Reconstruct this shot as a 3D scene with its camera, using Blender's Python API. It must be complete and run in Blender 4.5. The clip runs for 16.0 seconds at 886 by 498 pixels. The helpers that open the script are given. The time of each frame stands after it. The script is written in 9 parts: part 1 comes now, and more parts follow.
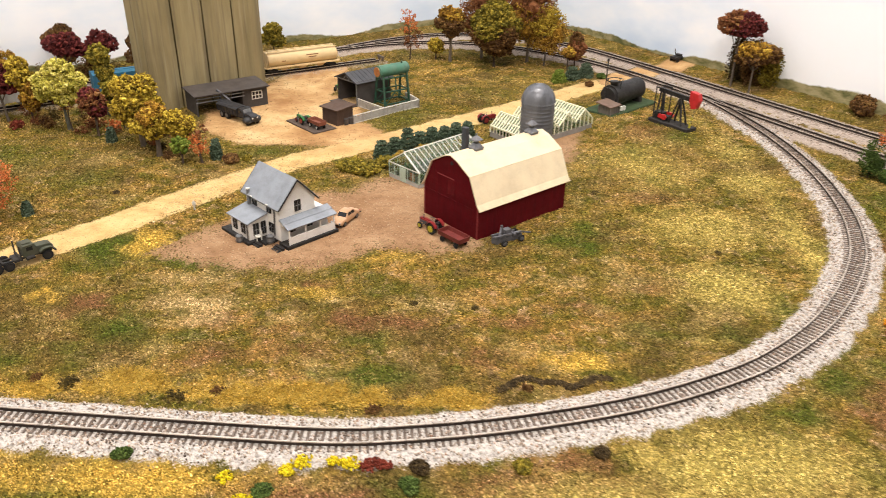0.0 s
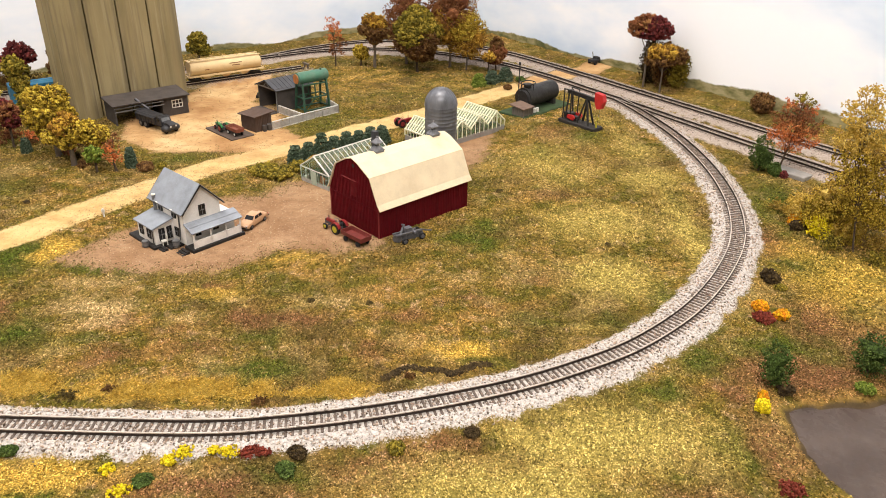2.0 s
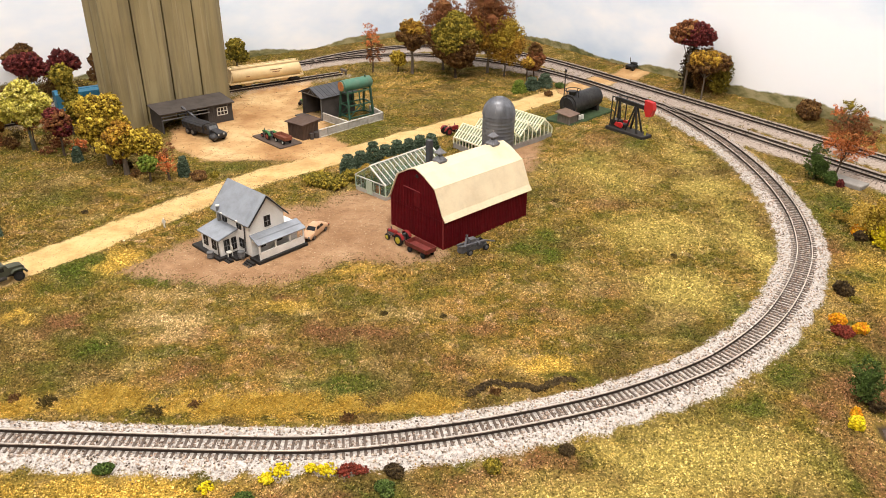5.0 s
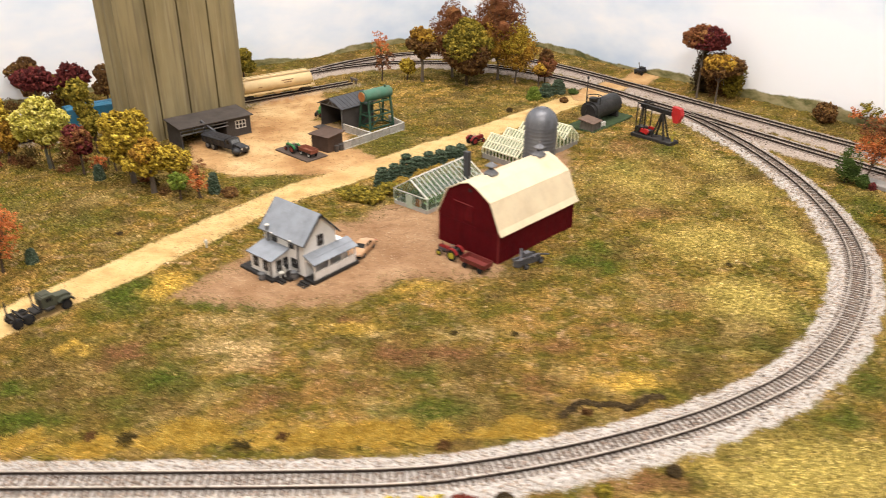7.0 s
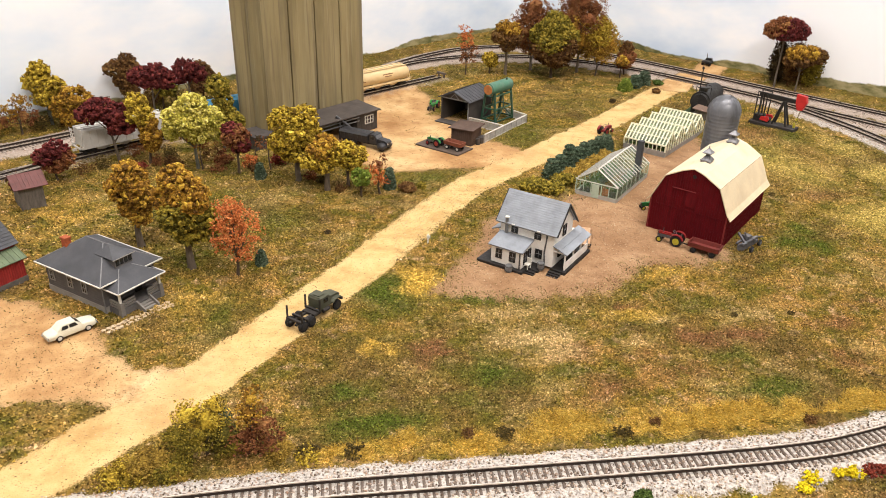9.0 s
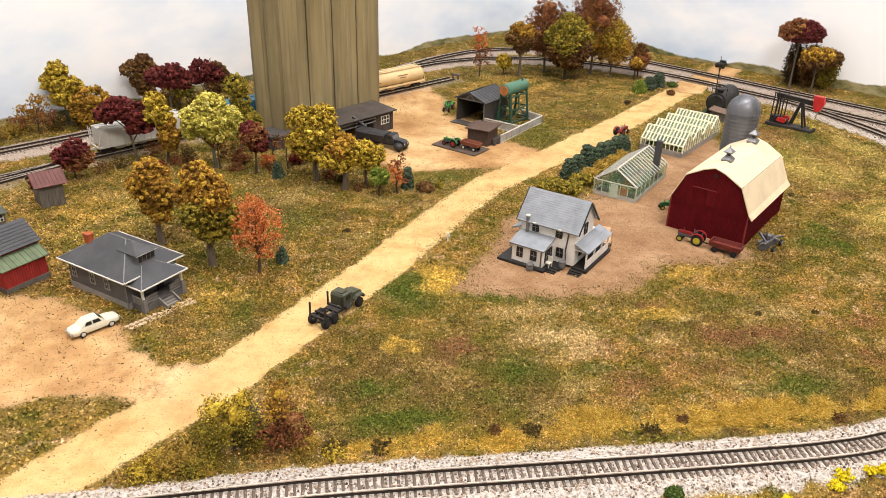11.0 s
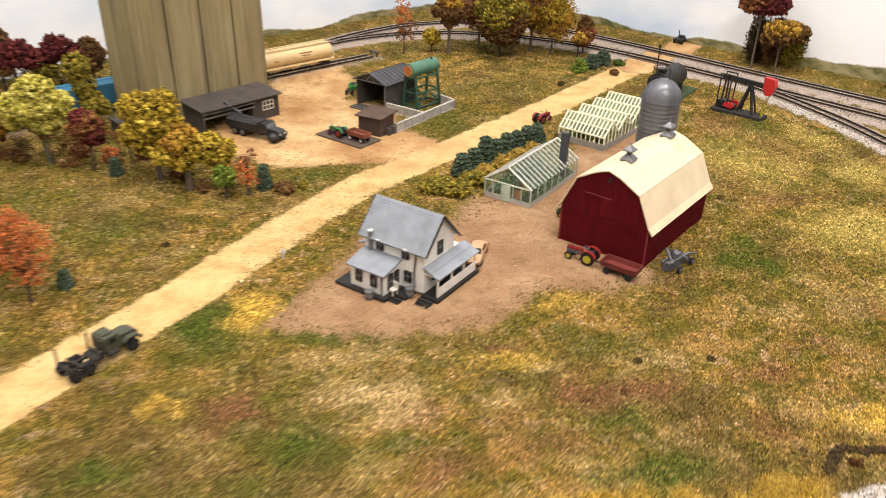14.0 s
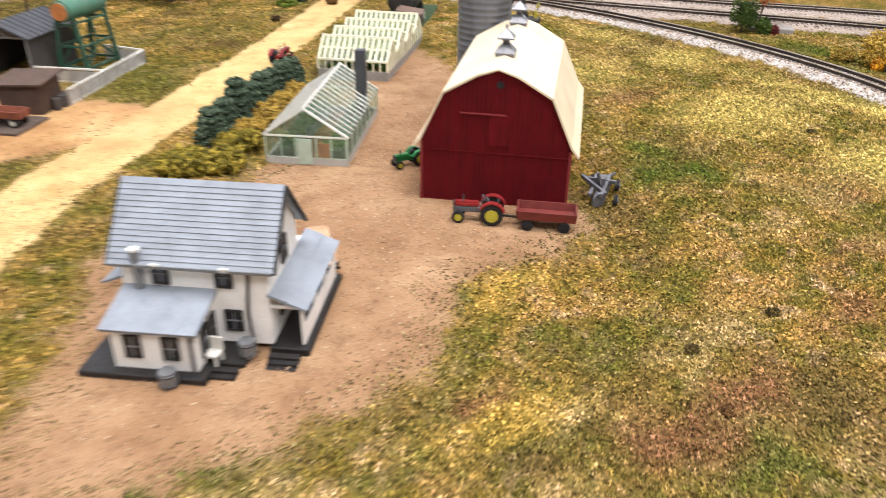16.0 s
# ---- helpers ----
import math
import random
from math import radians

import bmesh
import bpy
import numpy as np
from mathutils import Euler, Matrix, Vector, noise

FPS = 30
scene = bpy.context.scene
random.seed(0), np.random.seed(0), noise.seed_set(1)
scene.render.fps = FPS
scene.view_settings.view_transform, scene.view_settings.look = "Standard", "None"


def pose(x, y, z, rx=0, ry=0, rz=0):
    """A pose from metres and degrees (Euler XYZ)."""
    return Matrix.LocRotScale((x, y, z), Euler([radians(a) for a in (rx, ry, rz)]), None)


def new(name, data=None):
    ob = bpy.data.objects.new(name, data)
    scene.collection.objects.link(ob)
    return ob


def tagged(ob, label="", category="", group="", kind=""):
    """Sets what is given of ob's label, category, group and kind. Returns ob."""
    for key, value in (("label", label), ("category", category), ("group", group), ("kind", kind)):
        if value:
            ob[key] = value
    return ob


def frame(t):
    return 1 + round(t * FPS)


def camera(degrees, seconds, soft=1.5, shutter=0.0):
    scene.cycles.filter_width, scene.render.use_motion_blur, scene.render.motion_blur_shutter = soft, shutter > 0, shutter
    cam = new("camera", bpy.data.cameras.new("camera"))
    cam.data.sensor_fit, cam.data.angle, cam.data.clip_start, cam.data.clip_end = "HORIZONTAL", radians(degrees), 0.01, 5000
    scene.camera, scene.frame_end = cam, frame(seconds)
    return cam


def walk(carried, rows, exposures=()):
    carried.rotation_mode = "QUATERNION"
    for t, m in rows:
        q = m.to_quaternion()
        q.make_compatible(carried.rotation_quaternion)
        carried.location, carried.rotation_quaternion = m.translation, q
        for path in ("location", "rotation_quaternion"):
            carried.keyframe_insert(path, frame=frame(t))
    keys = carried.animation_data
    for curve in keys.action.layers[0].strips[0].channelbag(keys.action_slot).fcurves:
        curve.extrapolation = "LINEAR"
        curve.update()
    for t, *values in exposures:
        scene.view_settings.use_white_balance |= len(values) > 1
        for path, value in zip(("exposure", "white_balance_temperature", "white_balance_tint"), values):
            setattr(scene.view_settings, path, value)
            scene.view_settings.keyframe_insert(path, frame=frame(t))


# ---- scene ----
cam = camera(60.46, 16.0, soft=0.85, shutter=0.5)
PATH = [
    (0, 0.05502, 0.04067, 0.23775, 4.327, -27.706, 0.983),
    (0.5, 0.07912, 0.02255, 0.24336, 3.709, -27.477, 0.866),
    (1, 0.09220, 0.01704, 0.24274, 2.662, -27.260, 0.925),
    (1.5, 0.09779, 0.01886, 0.24165, 1.721, -27.201, 0.729),
    (2, 0.09799, 0.02290, 0.24295, 1.131, -27.246, 0.860),
    (2.5, 0.09037, 0.02653, 0.24161, 0.923, -27.309, 0.739),
    (3, 0.08343, 0.02731, 0.24550, 0.939, -27.435, 0.953),
    (3.5, 0.07887, 0.02791, 0.24419, 1.256, -27.415, 0.818),
    (4, 0.07509, 0.02748, 0.24706, 1.829, -27.435, 0.678),
    (4.2, 0.06951, 0.02723, 0.24739, 1.625, -27.364, 0.678),
    (6.3, 0.04981, 0.02881, 0.24687, 1.470, -26.955, 0.667),
    (6.5, 0.04645, 0.02957, 0.24585, 1.284, -26.891, 0.667),
    (7, -0.00621, 0.03946, 0.25123, -1.303, -27.026, 0.566),
    (7.5, -0.10963, 0.05147, 0.25247, -4.434, -27.002, 0.827),
    (8, -0.18204, 0.05143, 0.24429, -6.633, -27.093, 0.877),
    (8.5, -0.21166, 0.05458, 0.24249, -8.009, -27.093, 1.387),
    (9, -0.22490, 0.05254, 0.24358, -8.281, -27.103, 1.630),
    (9.5, -0.23241, 0.05366, 0.24149, -7.852, -27.046, 1.600),
    (9.7, -0.23582, 0.05372, 0.24020, -8.032, -26.948, 1.600),
    (11.8, -0.23342, 0.04959, 0.23839, -7.224, -26.695, 1.599),
    (12, -0.22995, 0.04842, 0.23875, -6.871, -26.742, 1.599),
    (12.5, -0.22604, 0.04873, 0.24096, -6.802, -26.923, 1.504),
    (13, -0.22009, 0.05237, 0.24142, -6.467, -27.234, 1.362),
    (13.5, -0.18907, 0.07986, 0.23389, -6.669, -27.783, 1.279),
    (14, -0.12138, 0.13813, 0.22086, -7.118, -28.629, 1.433),
    (14.5, -0.10694, 0.19575, 0.20009, -9.524, -29.339, 1.182),
    (15, -0.16559, 0.23787, 0.18508, -20.687, -30.040, -0.086),
    (15.5, -0.17619, 0.27854, 0.16294, -29.761, -29.929, -0.224),
    (16, -0.15044, 0.31841, 0.12812, -35.536, -28.735, 0.974),
]
walk(cam, [(t, pose(x, y, z, 90 + pitch, 0, yaw) @ pose(0, 0, 0, 0, 0, roll)) for t, x, y, z, yaw, pitch, roll in PATH],
     [(0.0, 0.52, 6500, 10), (14.0, 0.52, 6500, 10), (15.0, 0.57, 6450, 10), (15.5, 0.60, 6250, 10), (16.0, 0.76, 5900, 10)])

S = 0.01  # builders below work in centimetres of the model layout


# ---------------------------------------------------------------- light
world = bpy.data.worlds.new("world")
scene.world = world
world.use_nodes = True
world.node_tree.nodes["Background"].inputs[0].default_value = (0.9, 0.95, 1.0, 1)
world.node_tree.nodes["Background"].inputs[1].default_value = 0.3


def unseen_ceiling_lamp(x, y, z, sx, sy, watts, colour):
    d = bpy.data.lights.new("unseen_ceiling_lamp", "AREA")
    d.shape, d.size, d.size_y, d.energy, d.color = "RECTANGLE", sx * S, sy * S, watts, colour
    ob = new("unseen_ceiling_lamp", d)
    ob.matrix_world = pose(x * S, y * S, z * S)
    return ob


unseen_ceiling_lamp(-2, 45, 148, 120, 22, 17.0, (1.0, 0.92, 0.86))
# second lamp is invented: added behind the camera to brighten the front faces
unseen_ceiling_lamp(-2, -70, 148, 120, 22, 22.0, (1.0, 0.92, 0.86))


# ---------------------------------------------------------------- materials
class Graph:
    def __init__(self, name):
        self.m = bpy.data.materials.new(name)
        self.m.use_nodes = True
        self.t = self.m.node_tree
        self.bsdf = self.t.nodes["Principled BSDF"]
        self.co = self.t.nodes.new("ShaderNodeTexCoord").outputs["Object"]

    def link(self, a, b):
        self.t.links.new(a, b)

    def node(self, kind, **values):
        n = self.t.nodes.new(kind)
        for k, v in values.items():
            n.inputs[k].default_value = v
        return n

    def noise(self, per_cm, detail=4, rough=0.55, stretch=None, shift=0.0):
        n = self.node("ShaderNodeTexNoise", Scale=per_cm * 100, Detail=detail, Roughness=rough)
        co = self.co
        if stretch or shift:
            mp = self.t.nodes.new("ShaderNodeMapping")
            mp.inputs["Scale"].default_value = stretch or (1, 1, 1)
            mp.inputs["Location"].default_value = (shift, shift * 0.7, shift * 0.4)
            self.link(co, mp.inputs["Vector"])
            co = mp.outputs[0]
        self.link(co, n.inputs["Vector"])
        return n.outputs["Fac"]

    def ramp(self, fac, stops):
        r = self.t.nodes.new("ShaderNodeValToRGB")
        e = r.color_ramp.elements
        while len(e) < len(stops):
            e.new(0.5)
        for el, (p, c) in zip(e, stops):
            el.position = p
            el.color = (c, c, c, 1) if isinstance(c, (int, float)) else (*c, 1)
        self.link(fac, r.inputs[0])
        return r.outputs[0]

    def mix(self, fac, a, b, blend="MIX"):
        n = self.t.nodes.new("ShaderNodeMix")
        n.data_type, n.blend_type = "RGBA", blend
        for sock, v in ((n.inputs[0], fac), (n.inputs[6], a), (n.inputs[7], b)):
            if isinstance(v, (int, float)):
                sock.default_value = v
            elif isinstance(v, tuple):
                sock.default_value = (*v, 1)
            else:
                self.link(v, sock)
        return n.outputs[2]

    def math(self, op, a, b=0.0):
        n = self.t.nodes.new("ShaderNodeMath")
        n.operation = op
        for sock, v in zip(n.inputs, (a, b)):
            if isinstance(v, (int, float)):
                sock.default_value = v
            else:
                self.link(v, sock)
        return n.outputs[0]

    def bump(self, height, strength, dist_cm=0.05):
        n = self.t.nodes.new("ShaderNodeBump")
        n.inputs["Strength"].default_value = strength
        n.inputs["Distance"].default_value = dist_cm * S
        self.link(height, n.inputs["Height"])
        self.link(n.outputs[0], self.bsdf.inputs["Normal"])

    def finish(self, colour, rough=0.8, metal=0.0, spec=0.4):
        if isinstance(colour, tuple):
            self.bsdf.inputs["Base Color"].default_value = (*colour, 1)
        else:
            self.link(colour, self.bsdf.inputs["Base Color"])
        if isinstance(rough, (int, float)):
            self.bsdf.inputs["Roughness"].default_value = rough
        else:
            self.link(rough, self.bsdf.inputs["Roughness"])
        self.bsdf.inputs["Metallic"].default_value = metal
        self.bsdf.inputs["Specular IOR Level"].default_value = spec
        return self.m


def painted(name, colour, rough=0.6, metal=0.0, vary=0.35, per_cm=2.0, grain=25.0, bump=0.15, stretch=None, dirt=None, dirt_amount=0.5, spec=0.4, piece=0.0):
    """A painted or plain surface: the colour, lighter and darker drifts, dirt stains, fine grain relief."""
    g = Graph(name)
    dark = tuple(c * (1 - vary) for c in colour)
    light = tuple(min(1, c * (1 + vary * 0.6)) for c in colour)
    c = g.ramp(g.noise(per_cm, 5, 0.6, stretch), [(0.3, dark), (0.5, colour), (0.72, light)])
    if dirt:
        c = g.mix(g.ramp(g.noise(per_cm * 0.6, 6, 0.7, stretch, 0.37), [(0.45, 0.0), (0.75, dirt_amount)]), c, dirt)
    if piece:
        info = g.t.nodes.new("ShaderNodeObjectInfo").outputs["Random"]
        c = g.mix(g.math("MULTIPLY", info, piece), c, tuple(x * 0.55 for x in colour))
    fine = g.noise(grain, 3, 0.6)
    c = g.mix(0.25, c, g.ramp(fine, [(0.3, 0.45), (0.7, 1.0)]), "MULTIPLY")
    g.bump(fine, bump, 0.02)
    return g.finish(c, g.ramp(g.noise(per_cm * 2, 3), [(0.3, max(0.05, rough - 0.12)), (0.7, min(1, rough + 0.12))]), metal, spec)


def foliage(name, colours, rough=0.9):
    """Dyed foam and flock leaves: colour varies from clump to clump and leaf to leaf, with shaded gaps mottled in."""
    g = Graph(name)
    isl = g.t.nodes.new("ShaderNodeNewGeometry").outputs["Random Per Island"]
    n = len(colours)
    drift = g.ramp(g.noise(1.3, 3), [(0.3, 0.0), (0.7, 1.0)])
    c = g.ramp(g.math("ADD", g.math("MULTIPLY", isl, 0.62), g.math("MULTIPLY", drift, 0.38)), [(0.06 + 0.80 * i / max(1, n - 1), col) for i, col in enumerate(colours)])
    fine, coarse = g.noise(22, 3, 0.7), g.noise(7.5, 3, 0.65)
    # dark blotches put the shade of recesses between clumps into the colour
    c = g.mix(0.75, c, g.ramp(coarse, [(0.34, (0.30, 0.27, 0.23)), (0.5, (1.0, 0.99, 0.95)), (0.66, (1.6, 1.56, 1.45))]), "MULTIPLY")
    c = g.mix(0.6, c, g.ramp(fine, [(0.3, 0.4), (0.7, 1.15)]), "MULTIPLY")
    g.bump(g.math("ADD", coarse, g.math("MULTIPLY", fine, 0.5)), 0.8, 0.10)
    return g.finish(c, rough, 0, 0.15)


def clear_plastic(name, tint=(0.93, 0.97, 0.94), rough=0.12, clear=1.0):
    g = Graph(name)
    m = g.finish(tint, g.ramp(g.noise(3, 3), [(0.3, rough * 0.5), (0.7, rough * 2)]), 0, 0.5)
    g.bsdf.inputs["Transmission Weight"].default_value = clear
    g.bsdf.inputs["IOR"].default_value = 1.05
    return m


# ---------------------------------------------------------------- mesh helpers (centimetres)
def box(bm, x, y, z, sx, sy, sz, rz=0.0, rx=0.0, ry=0.0):
    """A box with its centre at x, y and its foot at z."""
    m = Matrix.Translation((x, y, z + sz / 2)) @ Euler((radians(rx), radians(ry), radians(rz))).to_matrix().to_4x4() @ Matrix.Diagonal((sx, sy, sz, 1))
    return bmesh.ops.create_cube(bm, size=1, matrix=m)["verts"]


def rod(bm, a, b, r0, r1=None, n=10, caps=True):
    a, b = Vector(a), Vector(b)
    d = b - a
    m = Matrix.Translation((a + b) / 2) @ d.to_track_quat("Z", "Y").to_matrix().to_4x4()
    bmesh.ops.create_cone(bm, cap_ends=caps, segments=n, radius1=r0, radius2=r0 if r1 is None else r1, depth=d.length, matrix=m)


def bar(bm, a, b, w, h=None):
    """A square bar from a to b."""
    a, b = Vector(a), Vector(b)
    d = b - a
    m = Matrix.Translation((a + b) / 2) @ d.to_track_quat("Z", "Y").to_matrix().to_4x4() @ Matrix.Diagonal((h or w, w, d.length, 1))
    bmesh.ops.create_cube(bm, size=1, matrix=m)


def ball(bm, x, y, z, r, rz=None, n=2):
    bmesh.ops.create_icosphere(bm, subdivisions=n, radius=1, matrix=Matrix.Translation((x, y, z)) @ Matrix.Diagonal((r, r, rz or r, 1)))


def face(bm, *pts):
    return bm.faces.new([bm.verts.new(p) for p in pts])


def slab(bm, pts, thick, up=(0, 0, 1)):
    """A thick plate: its polygon pts, and thick along -up."""
    d = Vector(up).normalized() * thick
    top = [bm.verts.new(p) for p in pts]
    low = [bm.verts.new(Vector(p) - d) for p in pts]
    bm.faces.new(top)
    bm.faces.new(low[::-1])
    for i in range(len(pts)):
        j = (i + 1) % len(pts)
        bm.faces.new((top[j], top[i], low[i], low[j]))


def prism(bm, profile, axis, a, b):
    """A closed profile of (u, z) carried along the axis 'x' or 'y' from a to b."""
    put = (lambda u, z, t: (t, u, z)) if axis == "x" else (lambda u, z, t: (u, t, z))
    p = [bm.verts.new(put(u, z, a)) for u, z in profile]
    q = [bm.verts.new(put(u, z, b)) for u, z in profile]
    bm.faces.new(p)
    bm.faces.new(q[::-1])
    for i in range(len(p)):
        j = (i + 1) % len(p)
        bm.faces.new((p[j], p[i], q[i], q[j]))


def lathe(bm, rings, n=24, at=(0, 0)):
    """Rings of (radius, z) turned round the upright axis."""
    rows = []
    for r, z in rings:
        if r < 1e-6:
            rows.append([bm.verts.new((at[0], at[1], z))])
        else:
            rows.append([bm.verts.new((at[0] + r * math.cos(2 * math.pi * i / n), at[1] + r * math.sin(2 * math.pi * i / n), z)) for i in range(n)])
    for p, q in zip(rows, rows[1:]):
        for i in range(n):
            j = (i + 1) % n
            if len(p) == 1 and len(q) > 1:
                bm.faces.new((p[0], q[j], q[i]))
            elif len(q) == 1 and len(p) > 1:
                bm.faces.new((p[i], p[j], q[0]))
            elif len(p) > 1:
                bm.faces.new((p[i], p[j], q[j], q[i]))


def soften(bm, width=0.02, segments=1):
    bmesh.ops.bevel(bm, geom=[e for e in bm.edges if len(e.link_faces) == 2 and e.calc_face_angle(0) > 0.6], offset=width, segments=segments, affect="EDGES", clamp_overlap=True)


def mesh_of(name, bm, material, smooth=False):
    bmesh.ops.recalc_face_normals(bm, faces=bm.faces[:])
    bm.transform(Matrix.Diagonal((S, S, S, 1)))
    if smooth:
        for f in bm.faces:
            f.smooth = True
        for e in bm.edges:
            e.smooth = len(e.link_faces) == 2 and e.calc_face_angle(0) < 0.7
    me = bpy.data.meshes.new(name)
    bm.to_mesh(me)
    bm.free()
    me.materials.append(material)
    return me


def part(name, bm, material, parent, label="", smooth=False):
    ob = new(name, mesh_of(name, bm, material, smooth))
    ob.parent = parent
    return tagged(ob, label)


def thing(name, x, y, rz, label, category, group="", kind="", z=0.0):
    ob = new(name)
    ob.empty_display_size = 0.01
    ob.matrix_world = pose(x * S, y * S, z * S, 0, 0, rz)
    return tagged(ob, label, category, group, kind)


def solo(name, bm, material, x, y, rz, label, category, group="", kind="", z=0.0, smooth=False):
    ob = new(name, mesh_of(name, bm, material, smooth))
    ob.matrix_world = pose(x * S, y * S, z * S, 0, 0, rz)
    return tagged(ob, label, category, group, kind)


def raw_mesh(name, verts, faces, material):
    me = bpy.data.meshes.new(name)
    me.from_pydata((np.asarray(verts) * S).tolist(), [], faces.tolist() if isinstance(faces, np.ndarray) else faces)
    me.materials.append(material)
    return me


def grains(centres, radii, squash=0.7, seed=1, sides=8):
    """Vertices and faces of many small crumbs (octahedra, turned and squeezed at random), or four-sided crumbs."""
    rng = np.random.default_rng(seed)
    if sides == 8:
        base = np.array([(1, 0, 0), (-1, 0, 0), (0, 1, 0), (0, -1, 0), (0, 0, 1), (0, 0, -1)], float)
        tri = np.array([(0, 2, 4), (2, 1, 4), (1, 3, 4), (3, 0, 4), (2, 0, 5), (1, 2, 5), (3, 1, 5), (0, 3, 5)])
    else:
        base = np.array([(1, 0, -0.4), (-0.5, 0.87, -0.4), (-0.5, -0.87, -0.4), (0, 0, 0.9)], float)
        tri = np.array([(0, 2, 1), (0, 1, 3), (1, 2, 3), (2, 0, 3)])
    n, k = len(centres), len(base)
    q = rng.normal(size=(n, 4))
    q /= np.linalg.norm(q, axis=1)[:, None]
    w, x, y, z = q.T
    rot = np.stack([1 - 2 * (y * y + z * z), 2 * (x * y - w * z), 2 * (x * z + w * y), 2 * (x * y + w * z), 1 - 2 * (x * x + z * z), 2 * (y * z - w * x),
                    2 * (x * z - w * y), 2 * (y * z + w * x), 1 - 2 * (x * x + y * y)], 1).reshape(n, 3, 3)
    shape = base[None] * rng.uniform(0.6, 1.3, (n, k, 1)) * np.array([1, 1, squash])
    v = np.einsum("nij,nkj->nki", rot, shape) * np.asarray(radii)[:, None, None] + np.asarray(centres)[:, None, :]
    f = tri[None] + (np.arange(n) * k)[:, None, None]
    return v.reshape(-1, 3), f.reshape(-1, 3)


# ---------------------------------------------------------------- plan of the layout (centimetres)
ROAD = [(-52, 13), (-42, 25), (-36.8, 31.4), (-34.0, 34.6), (-30.4, 38.2), (-26.7, 43.1), (-22.4, 48.8), (-18.4, 54.6), (-13.4, 61.8), (-8.5, 67.0), (-2.2, 72.8), (4.4, 79.2), (10.2, 85.2), (17.3, 92.6), (24.2, 99.2), (28.5, 103.3)]
FARMYARD = [(-17, 46.5), (-13.7, 52), (-11.5, 57), (-6, 58), (-4.5, 60.8), (0, 62.5), (6, 71), (9, 73.5), (13, 75), (12, 68), (9, 62), (7.5, 58), (5, 52), (4.6, 49.6), (2.1, 48.6), (-2, 49), (-5.6, 45.6), (-10.4, 45), (-14, 45.6)]
MILL_LOT = [(-18.5, 93.5), (-13.6, 95.6), (-12, 90), (-12.9, 84), (-9, 82), (-8.3, 75.5), (-5.2, 71.9), (-7.5, 68.6), (-10.2, 68), (-18, 67.3), (-22.3, 70.5), (-24, 76), (-22, 84)]
DRIVEWAY = [(-64, 54), (-45.7, 48.2), (-41.8, 47.6), (-38.8, 45.5), (-36.6, 43.8), (-35.8, 41.8), (-33.6, 39.7), (-30.8, 39.6), (-32, 36), (-35.2, 37.4), (-38.7, 37.7), (-41.1, 36.7), (-64, 33)]
POND = [(26.6, 33.2), (26.3, 31.5), (26.4, 29.6), (27.2, 27.6), (29, 25), (33, 21), (42, 17), (52, 18), (54, 28), (48, 34), (40, 35.5), (35, 34.6), (31.4, 33.8), (28.8, 33.5)]

LOOP = [(-75, 27), (-60, 28), (-45, 28.7), (-32.6, 29.2), (-24.5, 29.6), (-14.5, 29.6), (-6.6, 29.6), (-2, 29.7), (1.3, 30.1), (6.5, 31.3), (12.1, 33.2), (16.4, 35.3), (20.2, 37.8), (24.3, 41.9), (27.8, 47.1), (30.1, 52.2), (31.5, 58.6), (31.8, 66.2), (30.9, 74.4), (28.8, 82.6), (27.2, 87.0)]
INNER = [(62, 38), (50, 54), (43, 64), (37.6, 71.6), (33.3, 77.8), (28.4, 85.0), (24.4, 90.6), (20.6, 96.0), (15.5, 101.5), (9.5, 105.8), (2.5, 108.4), (-4.5, 108.6), (-10.5, 106.6), (-16, 102.8), (-26, 95), (-36, 87), (-47.8, 77.8), (-54.7, 72.6), (-66, 64), (-80, 53)]
OUTER = [(72, 36), (58, 53), (48, 66.4), (44.2, 71), (40.0, 76.6), (34.9, 83.6), (29.6, 90.8), (25.4, 96.6), (20.8, 102.6), (16.0, 108.2), (10, 112.6), (3, 114.6), (-4, 113.6), (-9, 110.4), (-13.2, 106.4), (-16, 102.8)]
SIDING = [(-78, 45), (-64, 56), (-52.2, 65.8), (-47.7, 69.6), (-42.8, 73.5), (-30, 83.1), (-20, 90.5), (-14.3, 94.8), (-10.2, 97.9)]
SPUR = [(-45.5, 71.4), (-49, 68.2), (-54, 63), (-62, 54), (-72, 42)]

CORNER, WALL_L, WALL_R = Vector((7.2, 130.0)), Vector((-0.788, -0.616)), Vector((0.616, -0.788))


def smooth_line(points, step):
    """A curve through the points, cut into even steps."""
    p = np.array(points, float)
    p = np.vstack([2 * p[0] - p[1], p, 2 * p[-1] - p[-2]])
    out = []
    for a, b, c, d in zip(p, p[1:], p[2:], p[3:]):
        t = np.linspace(0, 1, 24, endpoint=False)[:, None]
        out.append(0.5 * (2 * b + (c - a) * t + (2 * a - 5 * b + 4 * c - d) * t ** 2 + (3 * b - a - 3 * c + d) * t ** 3))
    q = np.vstack(out + [p[-2:-1]])
    s = np.concatenate([[0], np.cumsum(np.linalg.norm(np.diff(q, axis=0), axis=1))])
    u = np.arange(0, s[-1], step)
    return np.stack([np.interp(u, s, q[:, 0]), np.interp(u, s, q[:, 1])], 1)


TRACKS = {"loop": smooth_line(LOOP, 0.5), "inner": smooth_line(INNER, 0.5), "outer": smooth_line(OUTER, 0.5), "siding": smooth_line(SIDING, 0.5), "spur": smooth_line(SPUR, 0.5)}
ROAD_LINE = smooth_line(ROAD, 0.5)


